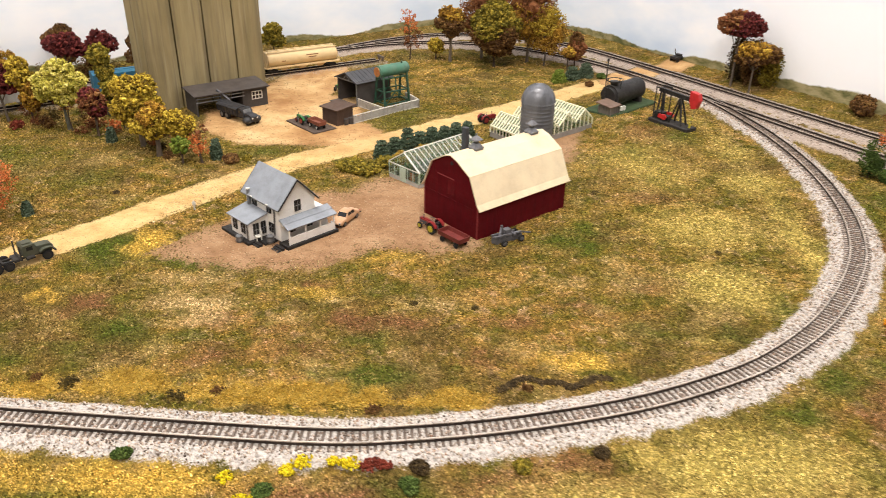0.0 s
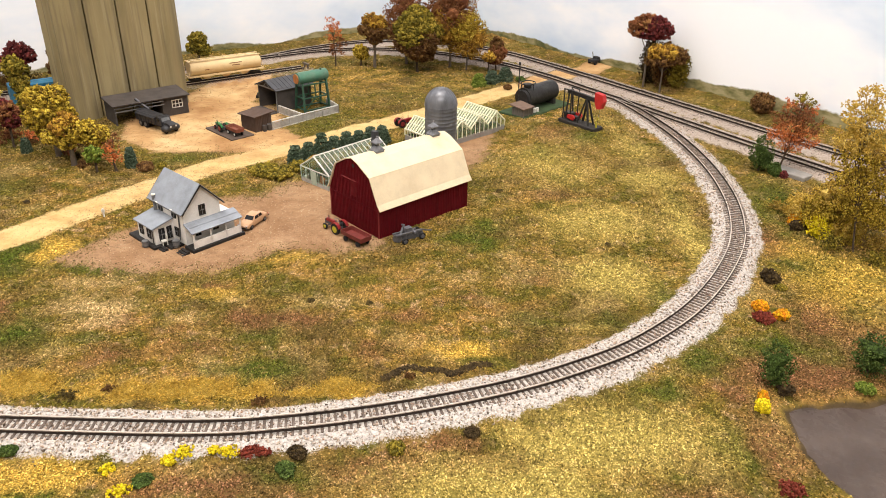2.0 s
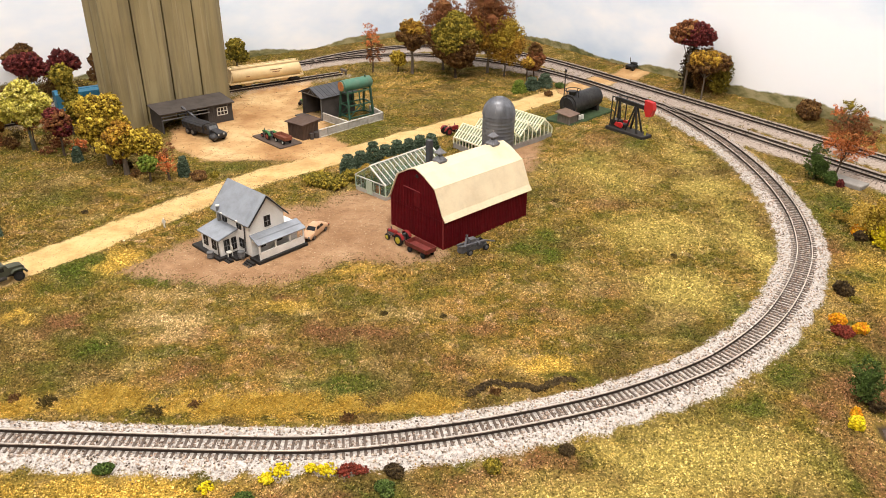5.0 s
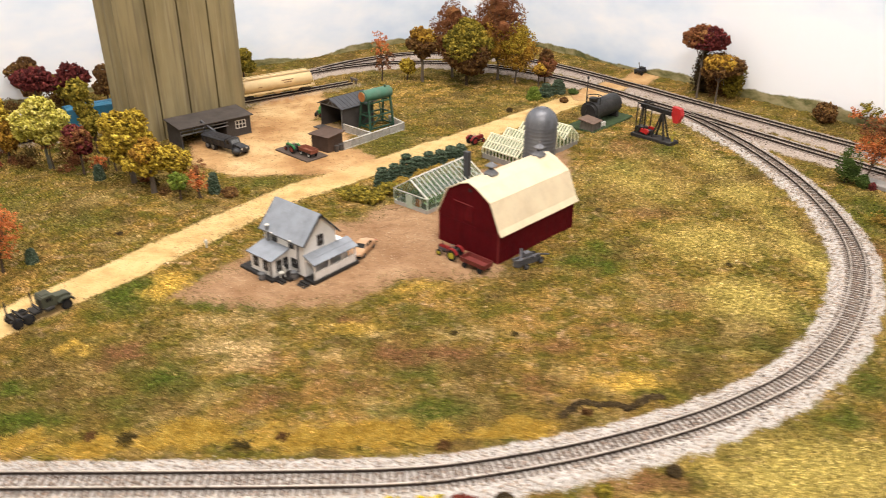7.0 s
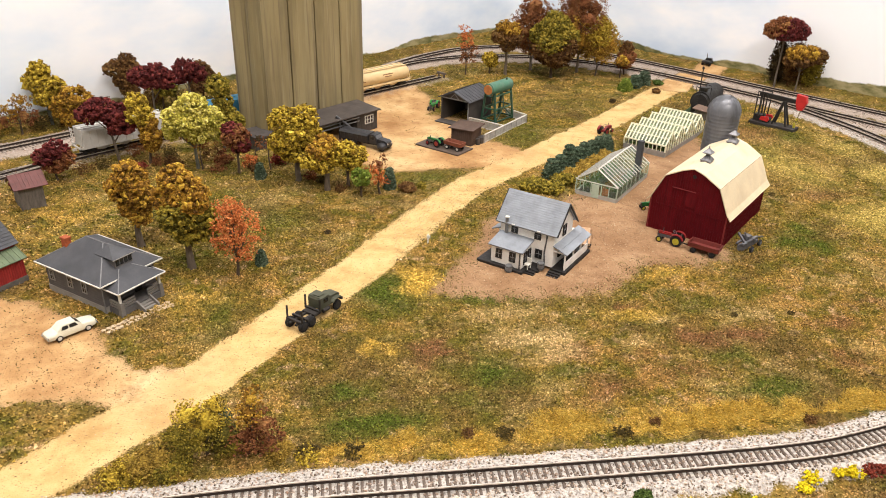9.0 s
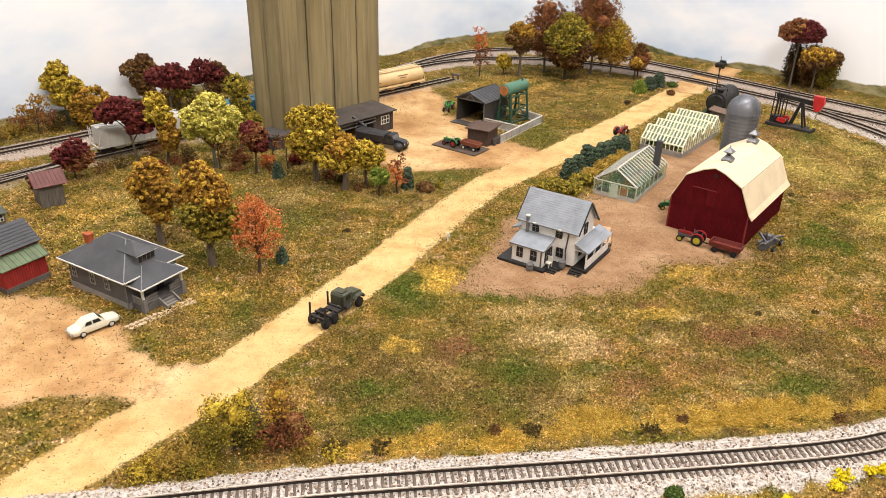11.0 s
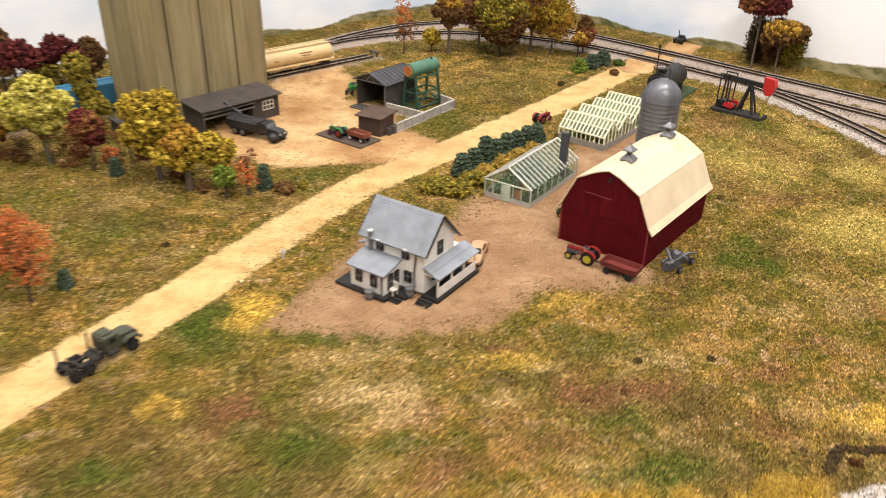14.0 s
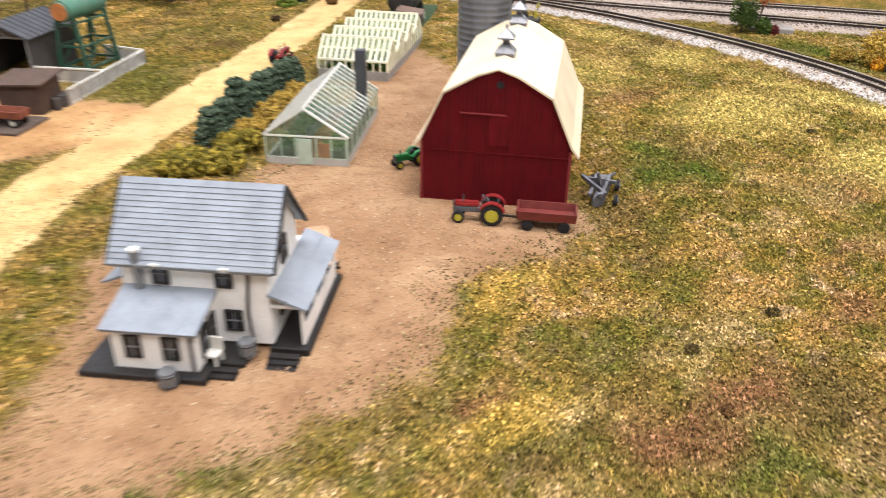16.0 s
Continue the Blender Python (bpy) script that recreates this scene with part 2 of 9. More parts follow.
def line_distance(x, y, line):
    best = np.full(x.shape, 1e9)
    for (ax, ay), (bx, by) in zip(line[:-1], line[1:]):
        dx, dy = bx - ax, by - ay
        t = np.clip(((x - ax) * dx + (y - ay) * dy) / (dx * dx + dy * dy + 1e-12), 0, 1)
        best = np.minimum(best, (x - ax - t * dx) ** 2 + (y - ay - t * dy) ** 2)
    return np.sqrt(best)


def polygon_distance(x, y, poly):
    """Negative inside."""
    d = line_distance(x, y, poly + poly[:1])
    inside = np.zeros(x.shape, bool)
    for (ax, ay), (bx, by) in zip(poly, poly[1:] + poly[:1]):
        cross = ((ay > y) != (by > y)) & (x < (bx - ax) * (y - ay) / (by - ay + 1e-12) + ax)
        inside ^= cross
    return np.where(inside, -d, d)


def step01(v, a, b):
    t = np.clip((v - a) / (b - a), 0, 1)
    return t * t * (3 - 2 * t)


def wobble(x, y, size, seed):
    """Cheap smooth noise in -1..1."""
    rng = np.random.default_rng(seed)
    out = np.zeros(x.shape)
    for k in range(6):
        a, f, ph = rng.uniform(0, 6.28), rng.uniform(0.6, 1.7) / size, rng.uniform(0, 6.28, 2)
        out += np.sin((x * math.cos(a) + y * math.sin(a)) * f * 6.28 + ph[0] + 1.3 * np.sin((y * math.cos(a) - x * math.sin(a)) * f * 4 + ph[1]))
    return out / 4


# turf colours laid by hand over the field: x, y, radius along x, radius along y, amount
YELLOW = [(20, 46, 3.2, 2.8, 0.85), (20.4, 54.5, 5.2, 3.4, 0.7), (26.4, 63.7, 3, 2.8, 0.7), (17.8, 30.4, 5.3, 2.4, 0.85), (26.8, 52.9, 1.4, 7.7, 0.8), (13.6, 28.8, 2, 0.7, 0.6), (17.5, 39.9, 1.4, 0.7, 0.4), (18, 66, 5, 5, 0.55), (26, 70, 2, 5, 0.5), (12, 27, 6, 1.8, 0.8), (16, 30, 4, 2.5, 0.8), (14, 24, 5, 2, 0.6), (20, 31, 3, 2, 0.5), (24, 78, 3, 3, 0.4)]
GOLD = [(-17.7, 48, 1.4, 1.8, 0.85), (-21, 40.7, 0.9, 0.8, 0.7), (-16.8, 32.3, 1.6, 0.6, 0.8), (-5.2, 32.8, 3.7, 0.8, 1), (-22.6, 32.4, 1.3, 0.6, 0.8), (-13.4, 32.7, 1.1, 0.6, 0.7), (-20, 32.8, 1.1, 0.6, 0.7), (2.9, 33.3, 1.2, 0.6, 0.9), (10.2, 37.2, 1.9, 0.8, 0.7), (-3, 33.1, 4, 0.6, 1), (-12.2, 33.1, 1.7, 0.9, 0.9), (3.8, 33.4, 1.8, 0.6, 0.9), (-7.6, 27.2, 3, 0.6, 0.8), (-4.9, 42.6, 2, 0.7, 0.5), (-1.2, 47.7, 2, 1.1, 0.4), (-9, 26.8, 4, 1, 0.9), (-16, 26.5, 6, 1.2, 0.6), (36, 46, 5, 5, 0.5)]
GOLD += [(-38, 41, 2, 2, 0.3), (-44, 60, 8, 6, 0.25), (0, 96, 10, 6, 0.2), (8, 92, 6, 6, 0.15), (-32, 47, 2, 3, 0.35), (34, 50, 3, 3, 0.4)]
GREEN = [(-22.8, 36.9, 1.7, 1, 0.8), (-21.5, 34.3, 3, 1, 0.95), (-19.9, 46.7, 1.7, 2.6, 0.95), (-13.9, 45.6, 3.6, 0.9, 0.8), (-0.4, 35, 2.1, 1.3, 0.75), (10.1, 51.2, 1.9, 1.5, 0.8), (-14.9, 37.8, 1.9, 1.7, 0.8), (-1.2, 38.2, 1.9, 0.8, 0.7), (11.8, 50.8, 1.8, 1, 0.9), (-13.3, 45.8, 1.8, 0.6, 0.9), (-2.1, 45.1, 0.9, 0.6, 0.5), (11.8, 53.2, 1.7, 1.9, 0.7), (-4.4, 42.2, 2, 1, 0.4), (-10.7, 37.3, 1.8, 0.7, 0.55), (-16.6, 35.5, 2.1, 0.7, 0.5), (15, 40.4, 2, 0.8, 0.5), (-1.7, 34.8, 1.8, 0.7, 0.6), (23, 43.3, 1.1, 2.9, 0.7)]
GREEN += [(19, 40.6, 2, 1.1, 0.5), (3.5, 44.8, 1.3, 1.1, 0.4), (-9, 25.4, 5, 0.9, 0.8), (3, 27, 2.5, 1, 0.8), (22, 73, 2, 3, 0.6), (17.5, 69.5, 2, 2, 0.6), (30, 39, 2.5, 3, 0.7), (34, 48, 3, 3, 0.7), (33.5, 58, 1.6, 5, 0.6), (37, 47, 3, 3, 0.6), (12, 80, 4, 5, 0.5), (-4, 78, 3, 5, 0.45), (-36, 62, 6, 4, 0.5), (-27, 58, 3, 3, 0.5), (-15, 66, 3, 1.6, 0.6), (28, 38, 3, 2, 0.8), (36, 60, 2, 5, 0.7), (33, 42, 4, 3, 0.5)]
GREEN += [(-32, 53, 3, 3, 0.4), (-30, 45, 1.2, 3, 0.55), (22, 27, 3, 2, 0.5), (-42, 34, 2, 1.5, 0.4)]
GREEN += [(23.6, 36.7, 1.9, 1.7, 0.8), (24.1, 39.5, 1.3, 1.6, 0.7), (34.8, 52.9, 2.1, 2.1, 0.6), (34.3, 47.8, 2.3, 2.3, 0.7), (23.4, 29.5, 1.3, 1.3, 0.7), (20.6, 34.0, 1.8, 1.0, 0.7)]
STRAW = [(-11.6, 40.8, 2.5, 1, 0.9), (-12.5, 43.6, 3.1, 0.8, 0.55), (-4, 42.1, 0.9, 0.6, 0.6), (-11.2, 39.5, 1.9, 1.1, 0.6), (2.8, 42, 2.1, 0.7, 0.4), (-6.3, 39.9, 1.6, 0.7, 0.4), (9.7, 45.4, 1.9, 0.9, 0.35), (-5.3, 45, 0.7, 0.6, 0.4), (-41, 33.6, 2, 2, 0.4)]
RUST = [(-17.8, 39.9, 1.4, 1, 0.95), (-10, 39.3, 1.3, 0.8, 0.8), (-1.7, 39.6, 2, 1.3, 0.8), (-4.6, 36.8, 1.8, 1, 0.6), (0.4, 40, 1.8, 0.9, 0.8), (-8.7, 36, 1.8, 1, 0.7), (5.3, 37.1, 1.8, 0.8, 0.6), (-2.7, 39.9, 1.4, 0.9, 0.9), (-5.5, 43.5, 0.7, 0.6, 0.7), (7, 40.6, 2, 0.8, 0.6), (15.6, 45.7, 2.2, 1.4, 0.5), (10.4, 42.7, 2.1, 0.8, 0.6), (-6.7, 38.2, 1.6, 0.7, 0.5), (-2.6, 39.7, 1.3, 0.6, 0.7), (17.2, 59.6, 2.3, 1.6, 0.5), (-9.5, 35.4, 1.5, 0.6, 0.5), (-2, 26.4, 5, 0.9, 0.8), (11, 28.2, 2, 0.8, 0.7)]
RUST += [(7, 27.6, 3, 1.5, 0.9), (9.5, 29.6, 2, 0.8, 0.8), (21, 68, 2, 3, 0.5), (19, 74, 3, 3, 0.5), (15.5, 64, 2, 3, 0.5), (28.5, 35.6, 4, 1.6, 0.95), (35, 37, 4, 2, 0.9), (24.6, 30, 1.2, 3, 0.8), (21, 25.5, 3, 2.5, 0.7), (31, 40.5, 2, 2, 0.8), (-40, 52, 3, 3, 0.4), (33, 40, 4, 2.5, 0.6), (38, 52, 4, 3, 0.5), (-3, 26.6, 5, 1, 0.5), (3, 26, 4, 1.4, 0.5)]
RUST += [(27.5, 36.4, 2.2, 1.4, 0.9), (31.9, 51.8, 1.7, 2.6, 0.8), (24.1, 34.2, 1.8, 1.0, 0.7), (31.9, 41.9, 2.1, 1.8, 0.8), (19.8, 29.7, 2.1, 1.2, 0.7), (10.1, 27.3, 2.0, 0.7, 0.8)]


def patches(x, y, table):
    v = np.zeros(x.shape)
    wx, wy = x + 0.6 * wobble(x, y, 3, 11), y + 0.5 * wobble(x, y, 3, 12)
    for cx, cy, rx, ry, k in table:
        d = ((wx - cx) / rx) ** 2 + ((wy - cy) / ry) ** 2
        near = d < 4
        v[near] = np.maximum(v[near], k * np.exp(-d[near] * 0.9))
    return v


def survey(x, y):
    """Height and cover of the ground at places x, y."""
    jag = 0.35 * wobble(x, y, 2.2, 5) + 0.18 * wobble(x, y, 0.8, 6)
    road = 1 - step01(line_distance(x, y, ROAD_LINE[::3]) + jag * 0.5, 1.2, 2.15)
    yard = 1 - step01(polygon_distance(x, y, FARMYARD) + 1.3 * jag, -1.3, 1.5)
    lot = 1 - step01(polygon_distance(x, y, MILL_LOT) + jag, -0.8, 1.0)
    drive = 1 - step01(polygon_distance(x, y, DRIVEWAY) + jag, -0.6, 0.9)
    mouth = road * (1 - step01(np.minimum(polygon_distance(x, y, MILL_LOT), polygon_distance(x, y, DRIVEWAY)) + 1.2 * jag, -1.5, 3.6))  # earth dragged onto the road
    pond = polygon_distance(x, y, POND) + jag * 0.5
    rail = np.minimum.reduce([line_distance(x, y, TRACKS[k][::4]) - w for k, w in (("loop", 0.0), ("inner", 0.4), ("outer", 0.4), ("siding", -0.2), ("spur", -0.2))])
    loop = line_distance(x, y, TRACKS["loop"][::4])
    yardline = np.minimum(line_distance(x, y, TRACKS["siding"][::4]), line_distance(x, y, TRACKS["spur"][::4]))
    far = np.minimum(line_distance(x, y, TRACKS["inner"][::4]), line_distance(x, y, TRACKS["outer"][::4]))
    stone = 1 - step01(rail + jag * 0.7, 1.2, 2.15)
    crossing = 1 - step01(line_distance(x, y, np.array([(18.5, 93.4), (22.0, 97.0), (28.5, 103.0)])) + jag * 0.6, 1.5, 2.4)
    stone *= 1 - crossing
    stone *= 1 - 0.55 * (1 - step01(yardline, 1.0, 2.2)) * (1 - step01(far, 3.5, 1.5))
    wl = (x - CORNER.x) * 0.616 - (y - CORNER.y) * 0.788
    wr = -(x - CORNER.x) * 0.788 - (y - CORNER.y) * 0.616
    wall = np.minimum(wl, wr)
    z = 0.09 * wobble(x, y, 9, 3) + 0.05 * wobble(x, y, 3, 4)
    z = z * (1 - np.maximum.reduce([road, yard, lot, drive]) * 0.85) * step01(rail, 0.9, 2.6)
    z += 0.36 * (1 - step01(rail, 1.0, 2.1)) * (1 - 0.2 * crossing) - 0.03 * (1 - step01(rail, 0.6, 1.0))
    z += 0.45 * (1 - step01(wall, 0.3, 3.0)) + 0.08 * wobble(x, y, 2.5, 9) * (1 - step01(wall, 1, 5))
    z += 0.75 * np.exp(-((x - 21.5) / 5) ** 2 - ((y - 75) / 6) ** 2) * step01(rail, 1.0, 4.0)
    z -= 0.9 * (1 - step01(pond, -1.2, 0.6))
    return z, dict(road=road * (1 - crossing), dirt=np.maximum.reduce([yard, 0.85 * lot, 0.9 * drive, 0.9 * crossing]), lot=np.maximum.reduce([lot, drive, crossing, mouth]), stone=stone, mud=1 - step01(pond, -0.5, 0.7),
                   yellow=patches(x, y, YELLOW), gold=patches(x, y, GOLD), green=patches(x, y, GREEN), straw=patches(x, y, STRAW), rust=patches(x, y, RUST), old=np.maximum(1 - step01(far, 2.6, 3.4), 1 - step01(yardline, 1.6, 2.4)) * step01(loop, 0.8, 2.0))


def lay_cover(me, cover):
    """Stores what covers each corner of the mesh, for the ground's material."""
    for name, keys in (("cover_a", ("road", "dirt", "stone", "lot")), ("cover_b", ("yellow", "gold", "green", "mud")), ("cover_c", ("straw", "rust", "old", "mud"))):
        at = me.attributes.new(name, "FLOAT_COLOR", "POINT")
        at.data.foreach_set("color", np.stack([cover[k] for k in keys], 1).astype(np.float32).ravel())


def ground_material(name, turf_only=False):
    g = Graph(name)
    pos = g.t.nodes.new("ShaderNodeNewGeometry")
    g.co = pos.outputs["Position"]
    sep = {}
    for attr in ("cover_a", "cover_b", "cover_c"):
        a = g.t.nodes.new("ShaderNodeAttribute")
        a.attribute_name = attr
        s = g.t.nodes.new("ShaderNodeSeparateColor")
        g.link(a.outputs["Color"], s.inputs[0])
        sep[attr] = list(s.outputs) + [a.outputs["Alpha"]]
    road, dirt, stone, lot = sep["cover_a"]
    yellow, gold, green, mud = sep["cover_b"]
    straw, rust, old = sep["cover_c"][:3]
    big, mid, small, fine = g.noise(0.09, 4, 0.6), g.noise(0.45, 5, 0.65), g.noise(2.6, 4, 0.7), g.noise(11, 3, 0.7)
    turf = g.ramp(mid, [(0.26, (0.070, 0.080, 0.010)), (0.40, (0.145, 0.120, 0.017)), (0.50, (0.240, 0.162, 0.030)), (0.60, (0.345, 0.215, 0.060)), (0.74, (0.210, 0.108, 0.042))])
    turf = g.mix(g.ramp(g.noise(0.8, 4, 0.7, None, 0.6), [(0.52, 0.0), (0.64, 0.75)]), turf, (0.086, 0.095, 0.013))
    turf = g.mix(g.ramp(g.noise(1.1, 4, 0.7, None, 0.15), [(0.55, 0.0), (0.66, 0.75)]), turf, (0.44, 0.30, 0.155))
    turf = g.mix(g.ramp(big, [(0.42, 0.0), (0.66, 0.6)]), turf, (0.105, 0.105, 0.018))
    turf = g.mix(g.ramp(g.noise(0.2, 5, 0.7, None, 0.45), [(0.50, 0.0), (0.64, 0.8)]), turf, (0.125, 0.085, 0.026))
    turf = g.mix(g.ramp(g.noise(0.24, 5, 0.7, None, 0.85), [(0.54, 0.0), (0.68, 0.55)]), turf, (0.42, 0.315, 0.120))
    rough_edge = lambda v, k=1.0: g.ramp(g.math("ADD", v, g.math("MULTIPLY", g.math("SUBTRACT", g.math("ADD", g.math("MULTIPLY", small, 0.5), g.math("MULTIPLY", mid, 0.5)), 0.5), 1.7)), [(0.12, 0.0), (0.75, k)])
    turf = g.mix(rough_edge(green, 0.95), turf, (0.066, 0.096, 0.011))
    turf = g.mix(rough_edge(rust, 0.9), turf, (0.195, 0.098, 0.042))
    turf = g.mix(rough_edge(gold, 0.95), turf, (0.56, 0.380, 0.070))
    turf = g.mix(rough_edge(yellow, 0.95), turf, (0.42, 0.345, 0.092))
    turf = g.mix(rough_edge(straw, 0.95), turf, (0.46, 0.345, 0.150))
    speck = g.ramp(fine, [(0.30, (0.50, 0.48, 0.42)), (0.44, (0.80, 0.78, 0.72)), (0.58, (1.15, 1.10, 1.0)), (0.74, (1.7, 1.6, 1.4))])
    clump = g.ramp(g.noise(3.4, 5, 0.8, None, 0.33), [(0.32, (0.36, 0.33, 0.25)), (0.45, (0.84, 0.83, 0.77)), (0.55, (1.10, 1.08, 1.02)), (0.68, (1.42, 1.36, 1.20))])
    turf = g.mix(0.9, turf, clump, "MULTIPLY")
    if not turf_only:
        turf = g.mix(0.85, turf, speck, "MULTIPLY")
        turf = g.mix(0.3, turf, (0.085, 0.060, 0.022))  # brown earth tint that also paints in shade between the crumbs
    if turf_only:
        isl = pos.outputs["Random Per Island"]
        turf = g.mix(0.95, turf, g.ramp(isl, [(0.0, (0.28, 0.26, 0.26)), (0.20, (0.62, 0.63, 0.68)), (0.45, (1.06, 1.05, 1.12)), (0.68, (1.50, 1.44, 1.61)), (0.88, (2.03, 1.91, 2.36)), (1.0, (2.8, 2.70, 4.0))]), "MULTIPLY")
        g.bump(fine, 0.3, 0.03)
        return g.finish(turf, 0.95, 0, 0.1)
    sand = g.ramp(g.noise(0.5, 5, 0.65), [(0.3, (0.42, 0.26, 0.095)), (0.5, (0.57, 0.39, 0.165)), (0.7, (0.66, 0.48, 0.23))])
    brown = g.ramp(g.noise(0.35, 5, 0.65, None, 0.2), [(0.3, (0.235, 0.130, 0.064)), (0.5, (0.305, 0.178, 0.094)), (0.72, (0.40, 0.255, 0.142))])
    tan = g.ramp(g.noise(0.22, 5, 0.6, None, 0.5), [(0.32, (0.32, 0.165, 0.066)), (0.46, (0.45, 0.265, 0.115)), (0.58, (0.56, 0.37, 0.175)), (0.72, (0.64, 0.47, 0.25))])
    tan = g.mix(g.ramp(g.noise(0.7, 5, 0.7, None, 0.8), [(0.52, 0.0), (0.68, 0.6)]), tan, (0.29, 0.150, 0.062))
    brown = g.mix(g.ramp(g.noise(1.4, 5, 0.75, None, 0.71), [(0.50, 0.0), (0.66, 0.55)]), brown, (0.165, 0.085, 0.045))
    brown = g.mix(lot, brown, tan)
    sand = g.mix(g.math("MULTIPLY", lot, 0.75), sand, tan)
    gravel = g.ramp(g.noise(7, 3, 0.7), [(0.3, (0.16, 0.145, 0.13)), (0.5, (0.45, 0.41, 0.37)), (0.7, (0.62, 0.58, 0.53))])
    gravel = g.mix(g.math("MULTIPLY", old, 0.75), gravel, g.ramp(g.noise(7, 3, 0.7, None, 0.3), [(0.3, (0.17, 0.12, 0.085)), (0.5, (0.34, 0.265, 0.21)), (0.7, (0.50, 0.41, 0.34))]))
    wet = g.ramp(g.noise(0.9, 4), [(0.3, (0.040, 0.028, 0.014)), (0.7, (0.10, 0.068, 0.034))])
    edge = lambda v, k=0.5: g.ramp(g.math("ADD", v, g.math("MULTIPLY", g.math("SUBTRACT", fine, 0.5), k)), [(0.38, 0.0), (0.62, 1.0)])
    c = g.mix(edge(dirt, 1.6), turf, brown)
    c = g.mix(edge(road, 1.3), c, sand)
    pebble = g.ramp(g.noise(9, 2, 0.6, None, 0.9), [(0.62, 0.0), (0.70, 0.7)])
    c = g.mix(g.math("MULTIPLY", pebble, g.math("MAXIMUM", road, dirt)), c, (0.14, 0.09, 0.05))
    c = g.mix(edge(stone, 1.3), c, gravel)
    c = g.mix(edge(mud, 0.5), c, wet)
    g.bump(g.math("ADD", g.math("MULTIPLY", small, 0.5), fine), 0.55, 0.10)
    return g.finish(c, 0.95, 0, 0.12)


turf_and_dirt = ground_material("turf_and_dirt")
loose_turf = ground_material("loose_turf", True)

# the modelled ground, one sheet to the backdrop and the layout's edges
gx, gy = np.arange(-98, 98.1, 0.5), np.arange(4, 136.1, 0.5)
X, Y = np.meshgrid(gx, gy)
Z, cover = survey(X.ravel(), Y.ravel())
nx, ny = len(gx), len(gy)
idx = np.arange(nx * ny).reshape(ny, nx)
quads = np.stack([idx[:-1, :-1], idx[:-1, 1:], idx[1:, 1:], idx[1:, :-1]], -1).reshape(-1, 4)
cx_, cy_ = X.ravel()[quads].mean(1), Y.ravel()[quads].mean(1)
inside = ((cx_ - CORNER.x) * 0.616 - (cy_ - CORNER.y) * 0.788 > -0.8) & (-(cx_ - CORNER.x) * 0.788 - (cy_ - CORNER.y) * 0.616 > -0.8)
me = raw_mesh("ground", np.stack([X.ravel(), Y.ravel(), Z], 1), quads[inside], turf_and_dirt)
me.shade_smooth()
lay_cover(me, cover)
ground = tagged(new("ground", me), "model ground of mixed autumn turf, sandy road and brown dirt", "ground", kind="structure")
height_at = lambda x, y: float(survey(np.array([float(x)]), np.array([float(y)]))[0][0])


# ---------------------------------------------------------------- the room around
def room_panel(name, pts, material, label, category):
    bm = bmesh.new()
    slab(bm, pts, 2.0, (Vector(pts[1]) - Vector(pts[0])).cross(Vector(pts[2]) - Vector(pts[1])))
    return solo(name, bm, material, 0, 0, 0, label, category, kind="structure")


def backdrop_material(name):
    """Painted sky: pale blue with white cloud, and soft painted hills along its foot."""
    g = Graph(name)
    pos = g.t.nodes.new("ShaderNodeNewGeometry").outputs["Position"]
    g.co = pos
    sep = g.t.nodes.new("ShaderNodeSeparateXYZ")
    g.link(pos, sep.inputs[0])
    clouds = g.noise(0.035, 5, 0.55, (1, 1, 2.2))
    sky = g.ramp(clouds, [(0.37, (0.60, 0.72, 0.88)), (0.48, (0.79, 0.865, 0.96)), (0.58, (0.95, 0.96, 0.985))])
    hill = g.noise(0.07, 3, 0.5, (1, 1, 0.001), 0.3)
    top = g.math("MULTIPLY", g.math("SUBTRACT", hill, 0.24), 0.045)
    soft = g.math("MULTIPLY", g.math("SUBTRACT", top, sep.outputs[2]), 320)
    soft = g.ramp(g.math("ADD", soft, g.math("MULTIPLY", g.math("SUBTRACT", g.noise(1.1, 4), 0.5), 1.6)), [(0.2, 0.0), (0.8, 1.0)])
    hills = g.ramp(g.noise(0.55, 4, 0.6, (1, 1, 2)), [(0.35, (0.10, 0.105, 0.035)), (0.5, (0.24, 0.215, 0.095)), (0.65, (0.38, 0.325, 0.175))])
    return g.finish(g.mix(soft, sky, hills), 0.75, 0, 0.25)


wall_paint = painted("wall_paint", (0.74, 0.72, 0.68), 0.8, per_cm=0.03, grain=3, vary=0.08)
ceiling_paint = painted("ceiling_paint", (0.80, 0.79, 0.77), 0.9, per_cm=0.03, grain=3, vary=0.05)
floor_vinyl = painted("floor_vinyl", (0.30, 0.27, 0.24), 0.5, per_cm=0.05, grain=4, vary=0.2)
sky_board = backdrop_material("sky_board")

cl, cr = CORNER + WALL_L * 130, CORNER + WALL_R * 120
for name, a, b in (("backdrop", CORNER, cl), ("backdrop", cr, CORNER)):
    room_panel(name, [(a.x, a.y, -3), (a.x, a.y, 149), (b.x, b.y, 149), (b.x, b.y, -3)], sky_board, "white and pale blue painted sky backdrop with low hills", "backdrop")
# unseen walls, ceiling and floor, added to close the room and bounce light
room_panel("unseen_wall_south", [(-150, -190, -100), (-150, -190, 150), (150, -190, 150), (150, -190, -100)], wall_paint, "unseen off-white wall added to bounce light", "wall")
room_panel("unseen_wall_west", [(-150, 140, -100), (-150, 140, 150), (-150, -190, 150), (-150, -190, -100)], wall_paint, "unseen off-white wall added to bounce light", "wall")
room_panel("unseen_wall_east", [(150, -190, -100), (150, -190, 150), (150, 140, 150), (150, 140, -100)], wall_paint, "unseen off-white wall added to bounce light", "wall")
